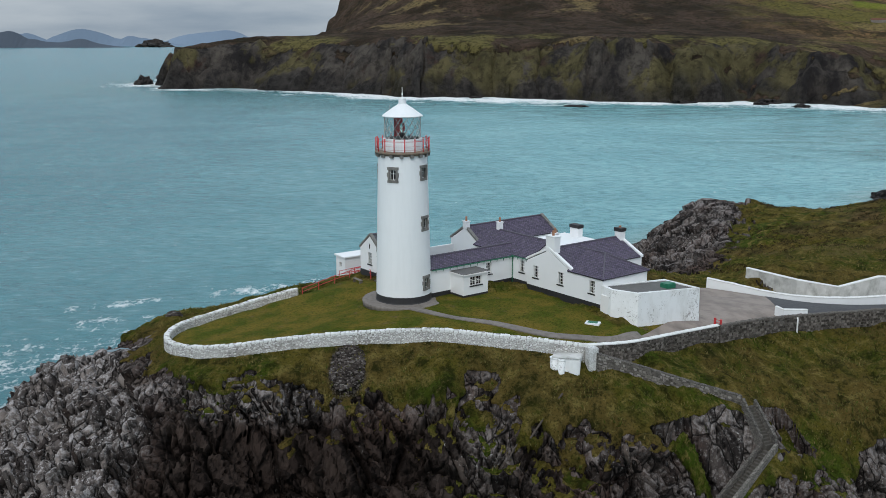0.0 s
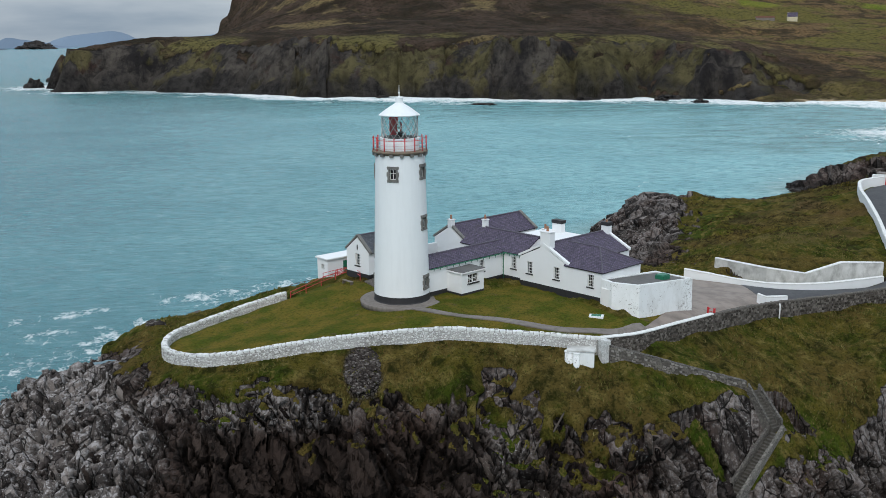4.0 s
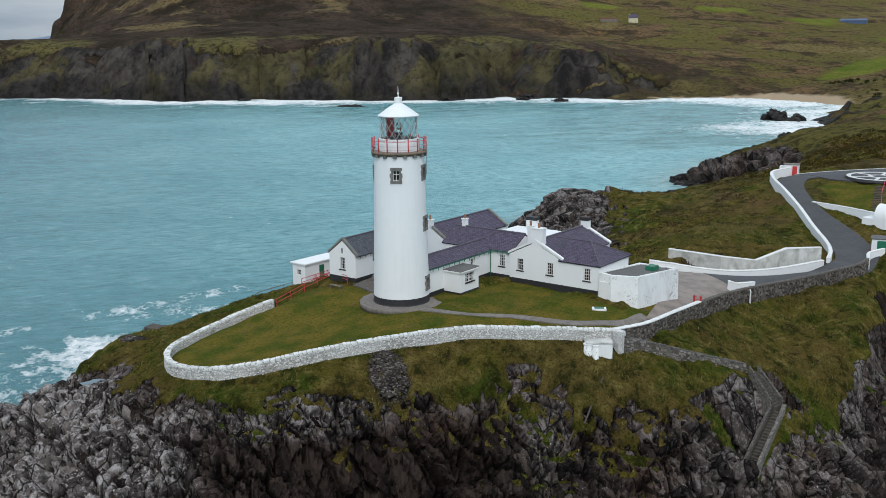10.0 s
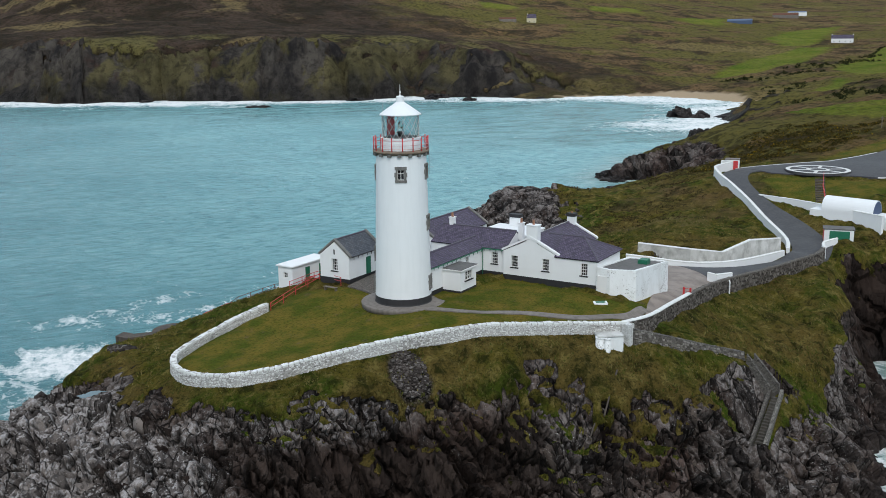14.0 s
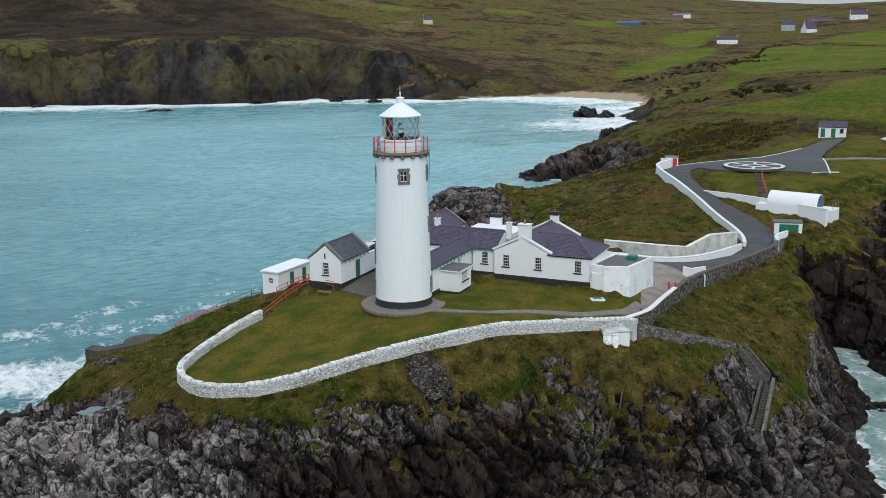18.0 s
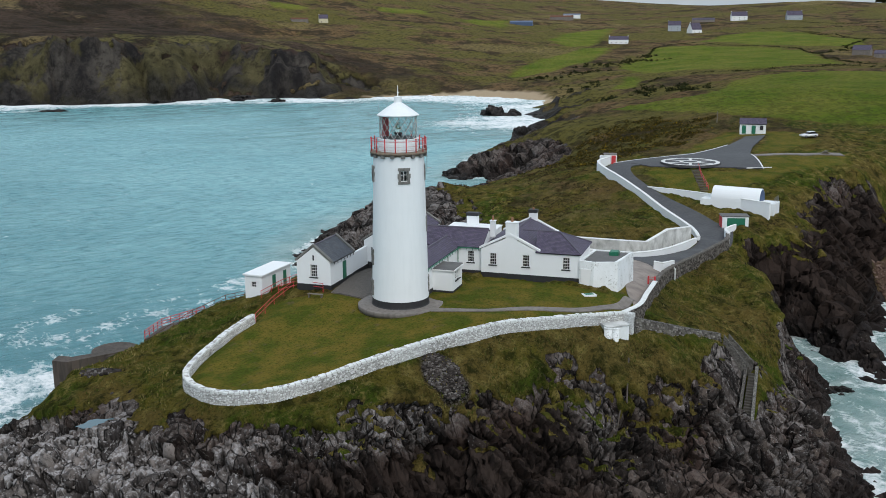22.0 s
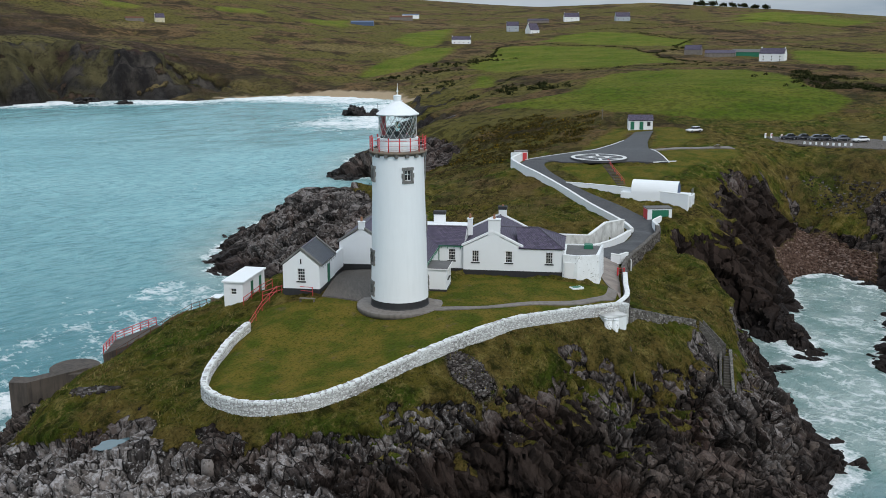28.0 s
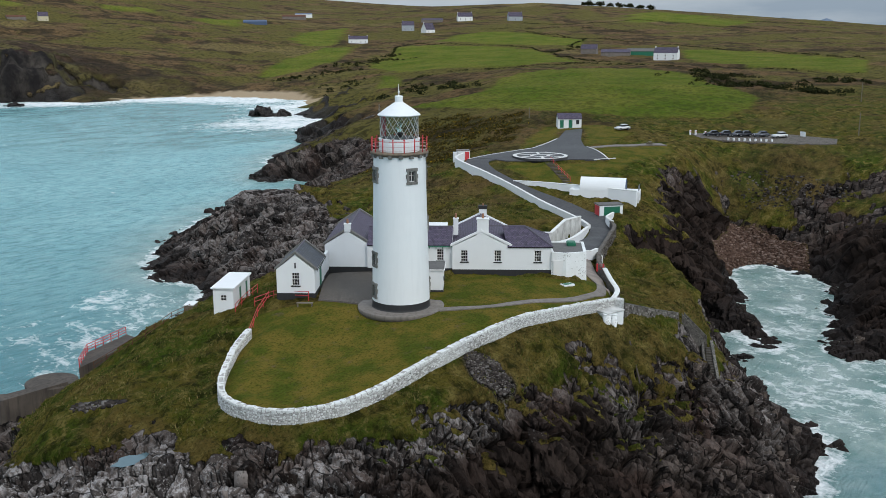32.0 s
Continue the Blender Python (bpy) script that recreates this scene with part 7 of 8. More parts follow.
# the turf is cut away under the paving
PAVED.append(ROAD_L + ROAD_R[::-1])
for outline in PAVED:
    d_in = np.full(X.shape, -9.0)
    ox = [p[0] for p in outline]
    oy = [p[1] for p in outline]
    w_in = (X > min(ox) - 3) & (X < max(ox) + 3) & (Y > min(oy) - 3) & (Y < max(oy) + 3)
    d_in[w_in] = inside(X[w_in], Y[w_in], outline)
    k_in = smooth(-1.8, -0.2, d_in)
    P[..., 2] = P[..., 2] * (1 - k_in) + np.minimum(P[..., 2], Z0 - 0.06) * k_in
ground.data.vertices.foreach_set("co", P.reshape(-1).astype(np.float32))
ground.data.update()


# ---- pad markings ----
def marking(outline, z, name, parent=None, label=""):
    bm = bmesh.new()
    extrude_poly(bm, outline, z - 0.03, z)
    return part(name, bm, LINE, parent, label)


PADC = (99.9, 157.2)
pz = max(land_z(PADC[0] + dx, PADC[1] + dy) for dx in (-5, 0, 5) for dy in (-5, 0, 5)) + 0.17
pad = thing("pad_marking", pose(*PADC, pz, 0, 0, 42), "white painted wheel on a round concrete helicopter pad", "marking")
bm = bmesh.new()
lathe(bm, [(6.2, -0.5), (6.2, 0.0), (0.02, 0.0)], 56)
part("disc", bm, ASPHALT, pad)
bm = bmesh.new()
lathe(bm, [(5.2, 0.0), (5.2, 0.02), (6.0, 0.02), (6.0, 0.0)], 56, True)
part("ring", bm, LINE, pad)
bm = bmesh.new()
lathe(bm, [(1.5, 0.0), (1.5, 0.02), (2.2, 0.02), (2.2, 0.0)], 40, True)
part("ring", bm, LINE, pad)
for q in range(6):
    bm = bmesh.new()
    box(bm, 2.1, 5.3, -0.32, 0.32, 0.001, 0.018)
    part("spoke", bm, LINE, pad).matrix_local = Matrix.Rotation(q * math.pi / 3, 4, "Z")
for a, b in (((90.2, 169.8), (112, 167.4)), ((112, 167.4), (130, 172.4)), ((106.0, 143.4), (119.5, 157.2)), ((104.0, 146.0), (108.0, 143.0))):
    bm = bmesh.new()
    n = 14
    dx, dy = b[0] - a[0], b[1] - a[1]
    ln = math.hypot(dx, dy)
    ox, oy = -dy / ln * 0.14, dx / ln * 0.14
    rows = []
    for q in range(n + 1):
        x, y = a[0] + dx * q / n, a[1] + dy * q / n
        z = land_z(x, y)
        rows.append([bm.verts.new(p) for p in ((x + ox, y + oy, z + 0.2), (x - ox, y - oy, z + 0.2), (x - ox, y - oy, z), (x + ox, y + oy, z))])
    for r0, r1 in zip(rows, rows[1:]):
        for q in range(4):
            bm.faces.new((r0[q], r0[(q + 1) % 4], r1[(q + 1) % 4], r1[q]))
    bmesh.ops.recalc_face_normals(bm, faces=bm.faces)
    tagged(part("edge_line", bm, LINE), "white edging line of the landing pad", "marking")


def simple_house(name, x, y, turn, w, d, eave, rise, wall, roof, label, category="house", wins=3, storeys=1, z=None, chims=0, doors=()):
    """A small gabled building standing on the land: x along its front."""
    z = (land_z(x, y) if z is None else z)
    ob = thing(name, pose(x, y, z, 0, 0, turn), label, category)
    bm = bmesh.new()
    box(bm, -w / 2, w / 2, -d / 2, d / 2, -1.5, eave)
    prism(bm, [(-d / 2, eave), (d / 2, eave), (0, eave + rise)], "x", -w / 2, w / 2)
    part("wall", bm, wall, ob)
    for s in (-1, 1):
        k = rise / (d / 2)
        roof_slope("roof", ob, [(-w / 2 - 0.15, s * (d / 2 + 0.25), eave - k * 0.25 + 0.12), (w / 2 + 0.15, s * (d / 2 + 0.25), eave - k * 0.25 + 0.12), (w / 2 + 0.15, 0, eave + rise + 0.12), (-w / 2 - 0.15, 0, eave + rise + 0.12)], roof)
    for st in range(storeys):
        for q in range(wins):
            for s in (-1, 1):
                cx_ = -w / 2 + w * (q + 0.5) / wins
                z0 = 0.9 + st * 2.6
                if any(abs(cx_ - dq) < 0.9 for dq in doors) and st == 0 and s < 0:
                    continue
                bm = bmesh.new()
                box(bm, cx_ - 0.5, cx_ + 0.5, s * d / 2 - 0.06, s * d / 2 + 0.06, z0, z0 + 1.3)
                win = part("window", bm, WHITE_TRIM, ob)
                # near-black pane: the darkness of the room is in its colour
                bm = bmesh.new()
                box(bm, cx_ - 0.42, cx_ + 0.42, s * (d / 2 + 0.07) - 0.02, s * (d / 2 + 0.07) + 0.02, z0 + 0.08, z0 + 1.22)
                part("pane", bm, DARK_INSIDE, win)
    for dq in doors:
        bm = bmesh.new()
        box(bm, dq - 0.5, dq + 0.5, -d / 2 - 0.07, -d / 2 + 0.04, 0.0, 2.1)
        part("door", bm, GREEN, ob, "green-painted door")
    for q in range(chims):
        cx_ = (-w / 2 + 0.5) if q == 0 else (w / 2 - 0.5)
        bm = bmesh.new()
        box(bm, cx_ - 0.4, cx_ + 0.4, -0.35, 0.35, eave + rise - 0.5, eave + rise + 1.0)
        part("chimney", bm, wall, ob)
    return ob


# gate store, tank platform, road-side box, pad hut
gate = thing("gate_store", pose(90.6, 171.2, land_z(90.6, 170.5), 0, 0, -42), "small white store with a red door at the road gate", "hut")
bm = bmesh.new()
box(bm, -1.5, 1.2, -1.0, 1.0, -1.0, 2.0, 0.05)
part("wall", bm, WHITE, gate)
bm = bmesh.new()
box(bm, -1.6, 1.3, -1.1, 1.1, 2.0, 2.15, 0.03)
part("roof", bm, CONCRETE, gate)
bm = bmesh.new()
box(bm, 0.1, 1.0, -1.06, -0.98, 0.0, 1.8)
part("door", bm, RED, gate, "red-painted door")
bm = bmesh.new()
box(bm, -2.4, -1.55, -0.7, 0.3, -1.0, 1.7, 0.06)
part("pier", bm, WHITE, gate)
platform = thing("tank_platform", pose(85.3, 130.6, 0, 0, 0, 113.6), "raised concrete platform of the fuel store", "platform")
bm = bmesh.new()
box(bm, -5.2, 8.0, -2.0, 1.9, 14.5, 18.0, 0.03)
part("slab", bm, WHITE, platform)
for q in range(5):
    bm = bmesh.new()
    tube(bm, (-5.0, -1.8 + q * 0.8, 18.0), (-5.0, -1.8 + q * 0.8, 19.1), 0.03, 6)
    part("post", bm, METAL, platform)
tank = thing("nissen_store", pose(84.6, 132.2, 18.0, 0, 0, 113.6), "white half-round corrugated store on a platform", "store")
bm = bmesh.new()
seg = 18
outl = [(1.9 * math.cos(math.pi * q / seg), 2.3 * math.sin(math.pi * q / seg)) for q in range(seg + 1)]
prism(bm, outl, "x", -4.3, 4.3)
part("shell", bm, WHITE, tank, "", False)
bm = bmesh.new()
prism(bm, [(h * 0.92, z * 0.93 + 0.02) for h, z in outl], "x", -4.34, -4.28)
part("end_panel", bm, BLUE, tank, "dark blue end panel")
box_shed = thing("roadside_shed", pose(76.6, 126.3, land_z(76, 127), 0, 0, 140), "low shed with red side and green door by the road", "shed")
bm = bmesh.new()
box(bm, -2.2, 2.2, -1.4, 1.4, -1.0, 1.9, 0.03)
part("wall", bm, WHITE, box_shed)
bm = bmesh.new()
box(bm, -2.35, 2.35, -1.5, 1.5, 1.9, 2.05, 0.02)
part("roof", bm, SLAB_ROOF, box_shed)
bm = bmesh.new()
box(bm, -1.6, 1.4, 1.38, 1.46, 0.1, 1.7)
part("door", bm, GREEN, box_shed, "green-painted door")
bm = bmesh.new()
box(bm, 2.18, 2.26, -1.2, 1.2, 0.0, 1.75)
part("side_panel", bm, RED, box_shed, "red-painted side")
pad_hut = simple_house("pad_hut", 152.5, 183.2, -50, 6.4, 4.2, 2.5, 1.2, WHITE, SLATE, "white hut with green doors and slate roof by the pad", "hut", 3, 1, None, 0, (-2.2, 0.2))

# far houses and barns
PALE_BLUE = painted("pale_blue_render", (0.36, 0.40, 0.45), (0.2, 0.22, 0.25))
CREAM = painted("cream_paint", (0.6, 0.55, 0.38), (0.4, 0.36, 0.25))
FAR = [
    ("farmhouse", 694, 429, 104, 20, 10, 6.5, 4.2, WHITE, SLATE, "white two-storey farmhouse with slate roof", 3, 2, 2),
    ("barn", 748, 482, 118, 26, 12, 4.0, 2.5, GREEN, SLAB_ROOF, "long green steel barn", 0, 1, 0),
    ("barn", 722, 494, 116, 26, 13, 3.6, 2.5, CONCRETE, SLATE, "grey stone barn with slate roof", 0, 1, 0),
    ("barn", 742, 534, 112, 15, 10, 4.5, 4.0, CONCRETE, SLATE, "low grey farm shed by the farmhouse", 0, 1, 0),
    ("cottage", 825, 922, -42, 24, 9, 5.0, 4.0, WHITE, SLATE, "long white cottage above the beach", 4, 1, 2),
    ("cottage", 564, 1210, -20, 12, 9, 6.0, 5.0, CREAM, SLATE, "cream cottage on the moor", 2, 1, 1),
    ("barn", 522, 1196, -15, 22, 9, 3.0, 2.0, CONCRETE, RUST, "low barn with rusty red roof", 0, 1, 0),
    ("barn", 942, 1260, -45, 36, 12, 4.0, 2.5, BLUE, BLUE, "low barn with blue roof", 0, 1, 0),
    ("barn", 1100, 1345, -45, 40, 14, 4.5, 3.0, CONCRETE, RUST, "long barn with red roof", 0, 1, 0),
    ("barn", 1150, 1375, -45, 30, 14, 5.5, 2.0, WHITE, BLUE, "pale barn with blue-grey roof", 0, 1, 0),
    ("house", 994, 950, -10, 16, 12, 5.0, 9.0, WHITE, SLATE, "white house with steep slate gables", 2, 1, 1),
    ("house", 1035, 1024, -45, 18, 11, 8.0, 6.0, PALE_BLUE, SLATE, "tall blue-grey rendered house", 2, 2, 1),
    ("house", 1300, 1126, -42, 26, 14, 7.0, 7.0, WHITE, SLATE, "white farmhouse with tall gables", 3, 2, 2),
    ("house", 1330, 1040, -42, 24, 14, 7.0, 7.0, PALE_BLUE, SLATE, "slate-roofed pale blue house", 3, 2, 2),
    ("barn", 1240, 1150, -42, 36, 12, 4.0, 3.0, CONCRETE, SLATE, "grey farm shed on the slope", 0, 1, 0),
]
for nm, x, y, tn, w, d, ev, rs, wm, rm, lb, wi, st, ch in FAR:
    simple_house(nm, x, y, tn, w, d, ev, rs, wm, rm, lb, "house" if nm != "barn" else "barn", wi, st, None, ch)


# ---- parked cars ----
def car(x, y, turn, paint, label):
    ob = thing("car", pose(x, y, land_z(x, y) + 0.12, 0, 0, turn), label, "car", "parked cars")
    bm = bmesh.new()
    prism(bm, [(-2.1, 0.3), (2.1, 0.3), (2.15, 0.7), (1.5, 0.9), (0.7, 0.95), (-1.6, 0.98), (-2.1, 0.85)], "x", -0.85, 0.85)
    bmesh.ops.bevel(bm, geom=bm.edges[:], offset=0.06, segments=2, affect="EDGES")
    part("body", bm, paint, ob, "", True)
    bm = bmesh.new()
    prism(bm, [(-1.75, 0.93), (0.75, 0.93), (0.15, 1.42), (-1.3, 1.45)], "x", -0.72, 0.72)
    part("cabin", bm, CAR_GLASS, ob, "dark glazed cabin")
    bm = bmesh.new()
    prism(bm, [(-1.35, 1.44), (0.2, 1.42), (0.1, 1.5), (-1.2, 1.52)], "x", -0.7, 0.7)
    part("roof", bm, paint, ob)
    for wx in (-0.82, 0.82):
        for wy in (-1.3, 1.3):
            bm = bmesh.new()
            tube(bm, (wx - 0.1, wy, 0.32), (wx + 0.1, wy, 0.32), 0.32, 14)
            wh = part("wheel", bm, TYRE, ob)
            bm = bmesh.new()
            tube(bm, (wx - 0.11, wy, 0.32), (wx + 0.11, wy, 0.32), 0.19, 10)
            part("rim", bm, METAL, wh)
    for wx in (-0.6, 0.6):
        bm = bmesh.new()
        box(bm, wx - 0.18, wx + 0.18, 2.08, 2.16, 0.58, 0.72)
        part("headlight", bm, WHITE_TRIM, ob)
        bm = bmesh.new()
        box(bm, wx - 0.15, wx + 0.15, -2.14, -2.04, 0.62, 0.78)
        part("tail_light", bm, RED, ob)
    return ob


CAR_GLASS = plain("car_glass", (0.015, 0.017, 0.02), 0.08)
CAR_DARK = plain("dark_car_paint", (0.02, 0.022, 0.03), 0.2)
CAR_GREY = plain("grey_car_paint", (0.12, 0.13, 0.15), 0.25, 0.3)
CAR_WHITE = plain("white_car_paint", (0.75, 0.76, 0.78), 0.25)
for x, y, tn, pm, lb in ((168.0, 148.2, 40, CAR_DARK, "black hatchback in the car park"), (170.8, 146.0, 42, CAR_DARK, "black car in the car park"), (173.0, 143.6, 44, CAR_GREY, "grey car in the car park"),
                         (174.2, 141.8, 46, CAR_DARK, "dark car in the car park"), (176.0, 138.0, 50, CAR_GREY, "grey-blue car in the car park"), (177.2, 133.4, 60, CAR_WHITE, "white car in the car park"), (153.8, 167.2, 70, CAR_WHITE, "white car parked beside the hut track")):
    car(x, y, tn, pm, lb)
for q, (x, y) in enumerate(((165.0, 153.0), (166.2, 152.0), (167.4, 149.8))):
    ob = thing("notice_pillar", pose(x, y, land_z(x, y)), "white notice pillar with a red mark", "sign", "car park pillars")
    bm = bmesh.new()
    box(bm, -0.35, 0.35, -0.12, 0.12, 0, 1.3, 0.03)
    part("board", bm, WHITE, ob)
    bm = bmesh.new()
    box(bm, -0.2, 0.2, -0.135, -0.12, 0.7, 1.1)
    part("mark", bm, RED, ob)
sgn = thing("notice_board", pose(178.0, 127.6, land_z(178, 127.6), 0, 0, 60), "white notice board on two posts", "sign")
for s in (-0.8, 0.8):
    bm = bmesh.new()
    tube(bm, (s, 0, 0), (s, 0, 1.9), 0.05, 6)
    part("post", bm, TIMBER, sgn)
bm = bmesh.new()
box(bm, -1.0, 1.0, -0.05, 0.05, 0.7, 1.9)
part("board", bm, WHITE, sgn)
for q in range(9):
    x, y = 163.2 + q * 0.75, 141.5 - q * 1.15
    bm = bmesh.new()
    box(bm, x - 0.25, x + 0.25, y - 0.2, y + 0.2, land_z(x, y) - 0.3, land_z(x, y) + 0.75, 0.05)
    tagged(part("kerb_block", bm, WHITE), "white concrete block edging the car park", "bollard", "car park blocks")

# ---- buttress, steps, lawn cover, gate post ----
butt = thing("buttress", pose(11.3, 88.6, 15.0, 0, 0, -14), "white lobed concrete buttress against the lawn wall", "buttress")
bm = bmesh.new()
box(bm, -0.75, 1.8, -0.75, 1.2, 0.2, 3.12, 0.12)
part("block", bm, PEEL, butt)
for x, y, r, z0, h in ((-0.6, -0.5, 0.42, 0.3, 3.0), (0.1, -0.85, 0.32, -0.2, 2.95)):
    bm = bmesh.new()
    tube(bm, (x, y, z0), (x, y, h), r, 20)
    part("pilaster", bm, PEEL, butt, "", True)
    bm = bmesh.new()
    tube(bm, (x, y, h), (x, y, h + 0.1), r + 0.05, 20)
    part("cap", bm, PEEL, butt)
bm = bmesh.new()
box(bm, -0.85, 1.88, -0.82, 1.2, 3.12, 3.22, 0.04)
part("top_slab", bm, PATCHED, butt, "stained top of the buttress")
endp = thing("wall_pier", pose(14.2, 88.9, 16.0, 0, 0, 20), "white square wall pier", "pier")
bm = bmesh.new()
box(bm, -0.5, 0.5, -0.5, 0.5, 0, 2.9, 0.08)
part("pier", bm, RUBBLE_WHITE, endp)
STEP_STONE = painted("mossy_step_concrete", (0.085, 0.076, 0.064), (0.035, 0.032, 0.026), 0.9, 0.9, 0.5)
stair = thing("cliff_steps", pose(0, 0, 0), "weathered concrete steps down the cliff between low walls", "steps")


def flight(a, b, n, width):
    """Steps from a down to b, with a low wall on either side."""
    a, b = Vector(a), Vector(b)
    run = (b - a) / n
    out = Vector((run.y, -run.x, 0)).normalized()
    turn = math.degrees(math.atan2(run.y, run.x))
    hl = math.hypot(run.x, run.y)
    for q in range(n):
        p = a + run * (q + 0.5)
        bm = bmesh.new()
        box(bm, -hl / 2, hl / 2 + 0.03, -width / 2, width / 2, -1.5, 0.0, 0.015)
        part("step", bm, STEP_STONE, stair).matrix_local = pose(*p, 0, 0, turn)
    return out, turn, (b - a).length


def stair_wall(a, b, h0, h1, deep, material, t=0.3, label=""):
    a, b = Vector(a), Vector(b)
    ln = math.hypot(b.x - a.x, b.y - a.y)
    bm = bmesh.new()
    prism(bm, [(0, a.z - deep), (ln, b.z - deep), (ln, b.z + h1), (0, a.z + h0)], "y", -t / 2, t / 2)
    part("side_wall", bm, material, stair, label).matrix_local = pose(a.x, a.y, 0, 0, 0, math.degrees(math.atan2(b.y - a.y, b.x - a.x)))


S0, S1, S2 = (29.3, 88.3, 13.3), (30.7, 85.7, 10.2), (24.7, 81.5, 5.1)
flight(S0, S1, 13, 1.0)
flight((30.5, 85.2, 10.0), S2, 22, 1.0)
stair_wall((28.75, 88.2, 13.3), (30.0, 85.9, 10.4), 0.7, 0.6, 1.8, RUBBLE_DARK)
stair_wall((29.95, 88.5, 13.3), (31.4, 86.0, 10.2), 0.5, 0.7, 1.8, RUBBLE_DARK)
stair_wall((31.2, 85.3, 10.1), (25.1, 80.9, 5.1), 0.5, 0.6, 3.4, RUBBLE_GREY, 0.35, "lichen-white outer stair wall")
stair_wall((30.0, 85.9, 10.1), (24.2, 82.1, 5.1), 0.4, 0.4, 2.4, RUBBLE_DARK)
cover = thing("access_cover", pose(15.4, 96.4, land_z(15.4, 96.4), 0, 0, -20), "white-edged green access cover in the lawn", "cover")
bm = bmesh.new()
box(bm, -0.75, 0.75, -0.5, 0.5, -0.1, 0.12, 0.02)
part("kerb", bm, WHITE, cover)
bm = bmesh.new()
box(bm, -0.5, 0.5, -0.3, 0.3, 0.12, 0.17)
part("lid", bm, GREEN, cover)
gp = thing("gate", pose(29.6, 99.9, 17.3, 0, 0, 125), "small red metal gate at the yard edge", "gate")
for s in (0, 0.8):
    bm = bmesh.new()
    box(bm, s - 0.1, s + 0.1, -0.1, 0.1, 0, 1.05, 0.02)
    part("post", bm, RED, gp)
for z in (0.3, 0.6, 0.9):
    bm = bmesh.new()
    tube(bm, (0, 0, z), (0.8, 0, z), 0.03, 6)
    part("rail", bm, RED, gp)


# ---- railings ----
def railing(name, line, height, rails, material, label, spacing=1.6, r=0.035):
    ob = new(name)
    ob.matrix_world = Matrix.Translation(line[0])
    tagged(ob, label, "railing")
    o = Vector(line[0])
    pts = densify(line, spacing)
    for p in pts:
        bm = bmesh.new()
        tube(bm, Vector(p) - o - Vector((0, 0, 0.25)), Vector(p) - o + Vector((0, 0, height)), r * 1.2, 6)
        part("post", bm, material, ob)
    for z in rails:
        for a, b in zip(line, line[1:]):
            bm = bmesh.new()
            tube(bm, Vector(a) - o + Vector((0, 0, z)), Vector(b) - o + Vector((0, 0, z)), r, 6)
            part("rail", bm, material, ob)
    return ob


def on_land(pts):
    return [(x, y, land_z(x, y)) for x, y in pts]


railing("railing", on_land([(-17.0, 114.2), (-13.4, 117.2), (-9.9, 119.4)]), 1.05, (0.55, 1.0), RED, "rusty red handrail from lawn wall to hut")
railing("railing", on_land([(-11.6, 119.8), (-9.6, 118.9), (-9.1, 116.9), (-8.7, 114.2)]), 1.05, (0.55, 1.0), RED, "red handrail beside the shed")
railing("railing", on_land([(-13.2, 121.2), (-9.6, 123.4), (-6.2, 125.8)]), 1.05, (0.55, 1.0), RED, "red handrail along the hut doors")
bench = thing("bench", pose(-10.2, 113.2, land_z(-10.2, 113.2), 0, 0, -55), "timber bench with red ends on the lawn edge", "bench")
bm = bmesh.new()
box(bm, -0.9, 0.9, -0.22, 0.22, 0.42, 0.48, 0.01)
part("seat", bm, TIMBER, bench)
for s in (-0.8, 0.75):
    bm = bmesh.new()
    box(bm, s, s + 0.07, -0.2, 0.2, 0, 0.42)
    part("leg", bm, TIMBER, bench)

# ---- the old landing place below the lawn ----
pier = thing("sea_wall", pose(0, 0, 0), "stained concrete sea wall at the old landing", "sea wall")
bm = bmesh.new()
extrude_poly(bm, [(-33.0, 140.2), (-31.6, 138.6), (-25.0, 136.8), (-24.6, 138.0), (-30.6, 140.0), (-31.8, 141.8)], 0.5, [8.5, 8.5, 9.2, 9.2, 8.6, 8.5])
part("wall", bm, DARK_CONCRETE, pier)
bm = bmesh.new()
lathe(bm, [(2.9, 3.0), (2.9, 8.7), (2.7, 8.8), (0.02, 8.85)], 28)
ob = part("round_platform", bm, DARK_CONCRETE, pier, "round stained concrete winch base")
ob.matrix_local = Matrix.Translation((-25.4, 139.6, 0))
deck = thing("landing_deck", pose(0, 0, 0), "concrete landing deck with red railings", "deck")
bm = bmesh.new()
extrude_poly(bm, [(-21.4, 140.6), (-17.4, 145.6), (-10.2, 148.0), (-11.6, 143.6), (-16.5, 141.0)], 5.0, [9.0, 8.8, 8.9, 9.7, 9.6])
part("slab", bm, DARK_CONCRETE, deck)
railing("railing", [(-21.2, 140.8, 9.0), (-17.4, 145.4, 8.8), (-10.4, 147.8, 8.9)], 1.1, (0.4, 0.75, 1.1), RED, "red railing round the landing deck", 1.3, 0.05)
railing("railing", on_land([(-20.6, 138.6), (-17.8, 131.8), (-12.4, 134.4), (-7.0, 138.2)]), 1.0, (0.5, 0.95), RUST, "rusty handrail down to the landing", 1.8)
railing("railing", on_land([(97.2, 152.6), (92.5, 147.6), (87.6, 141.6)]), 1.0, (0.5, 0.95), RED, "red handrail beside the pad steps", 1.8)
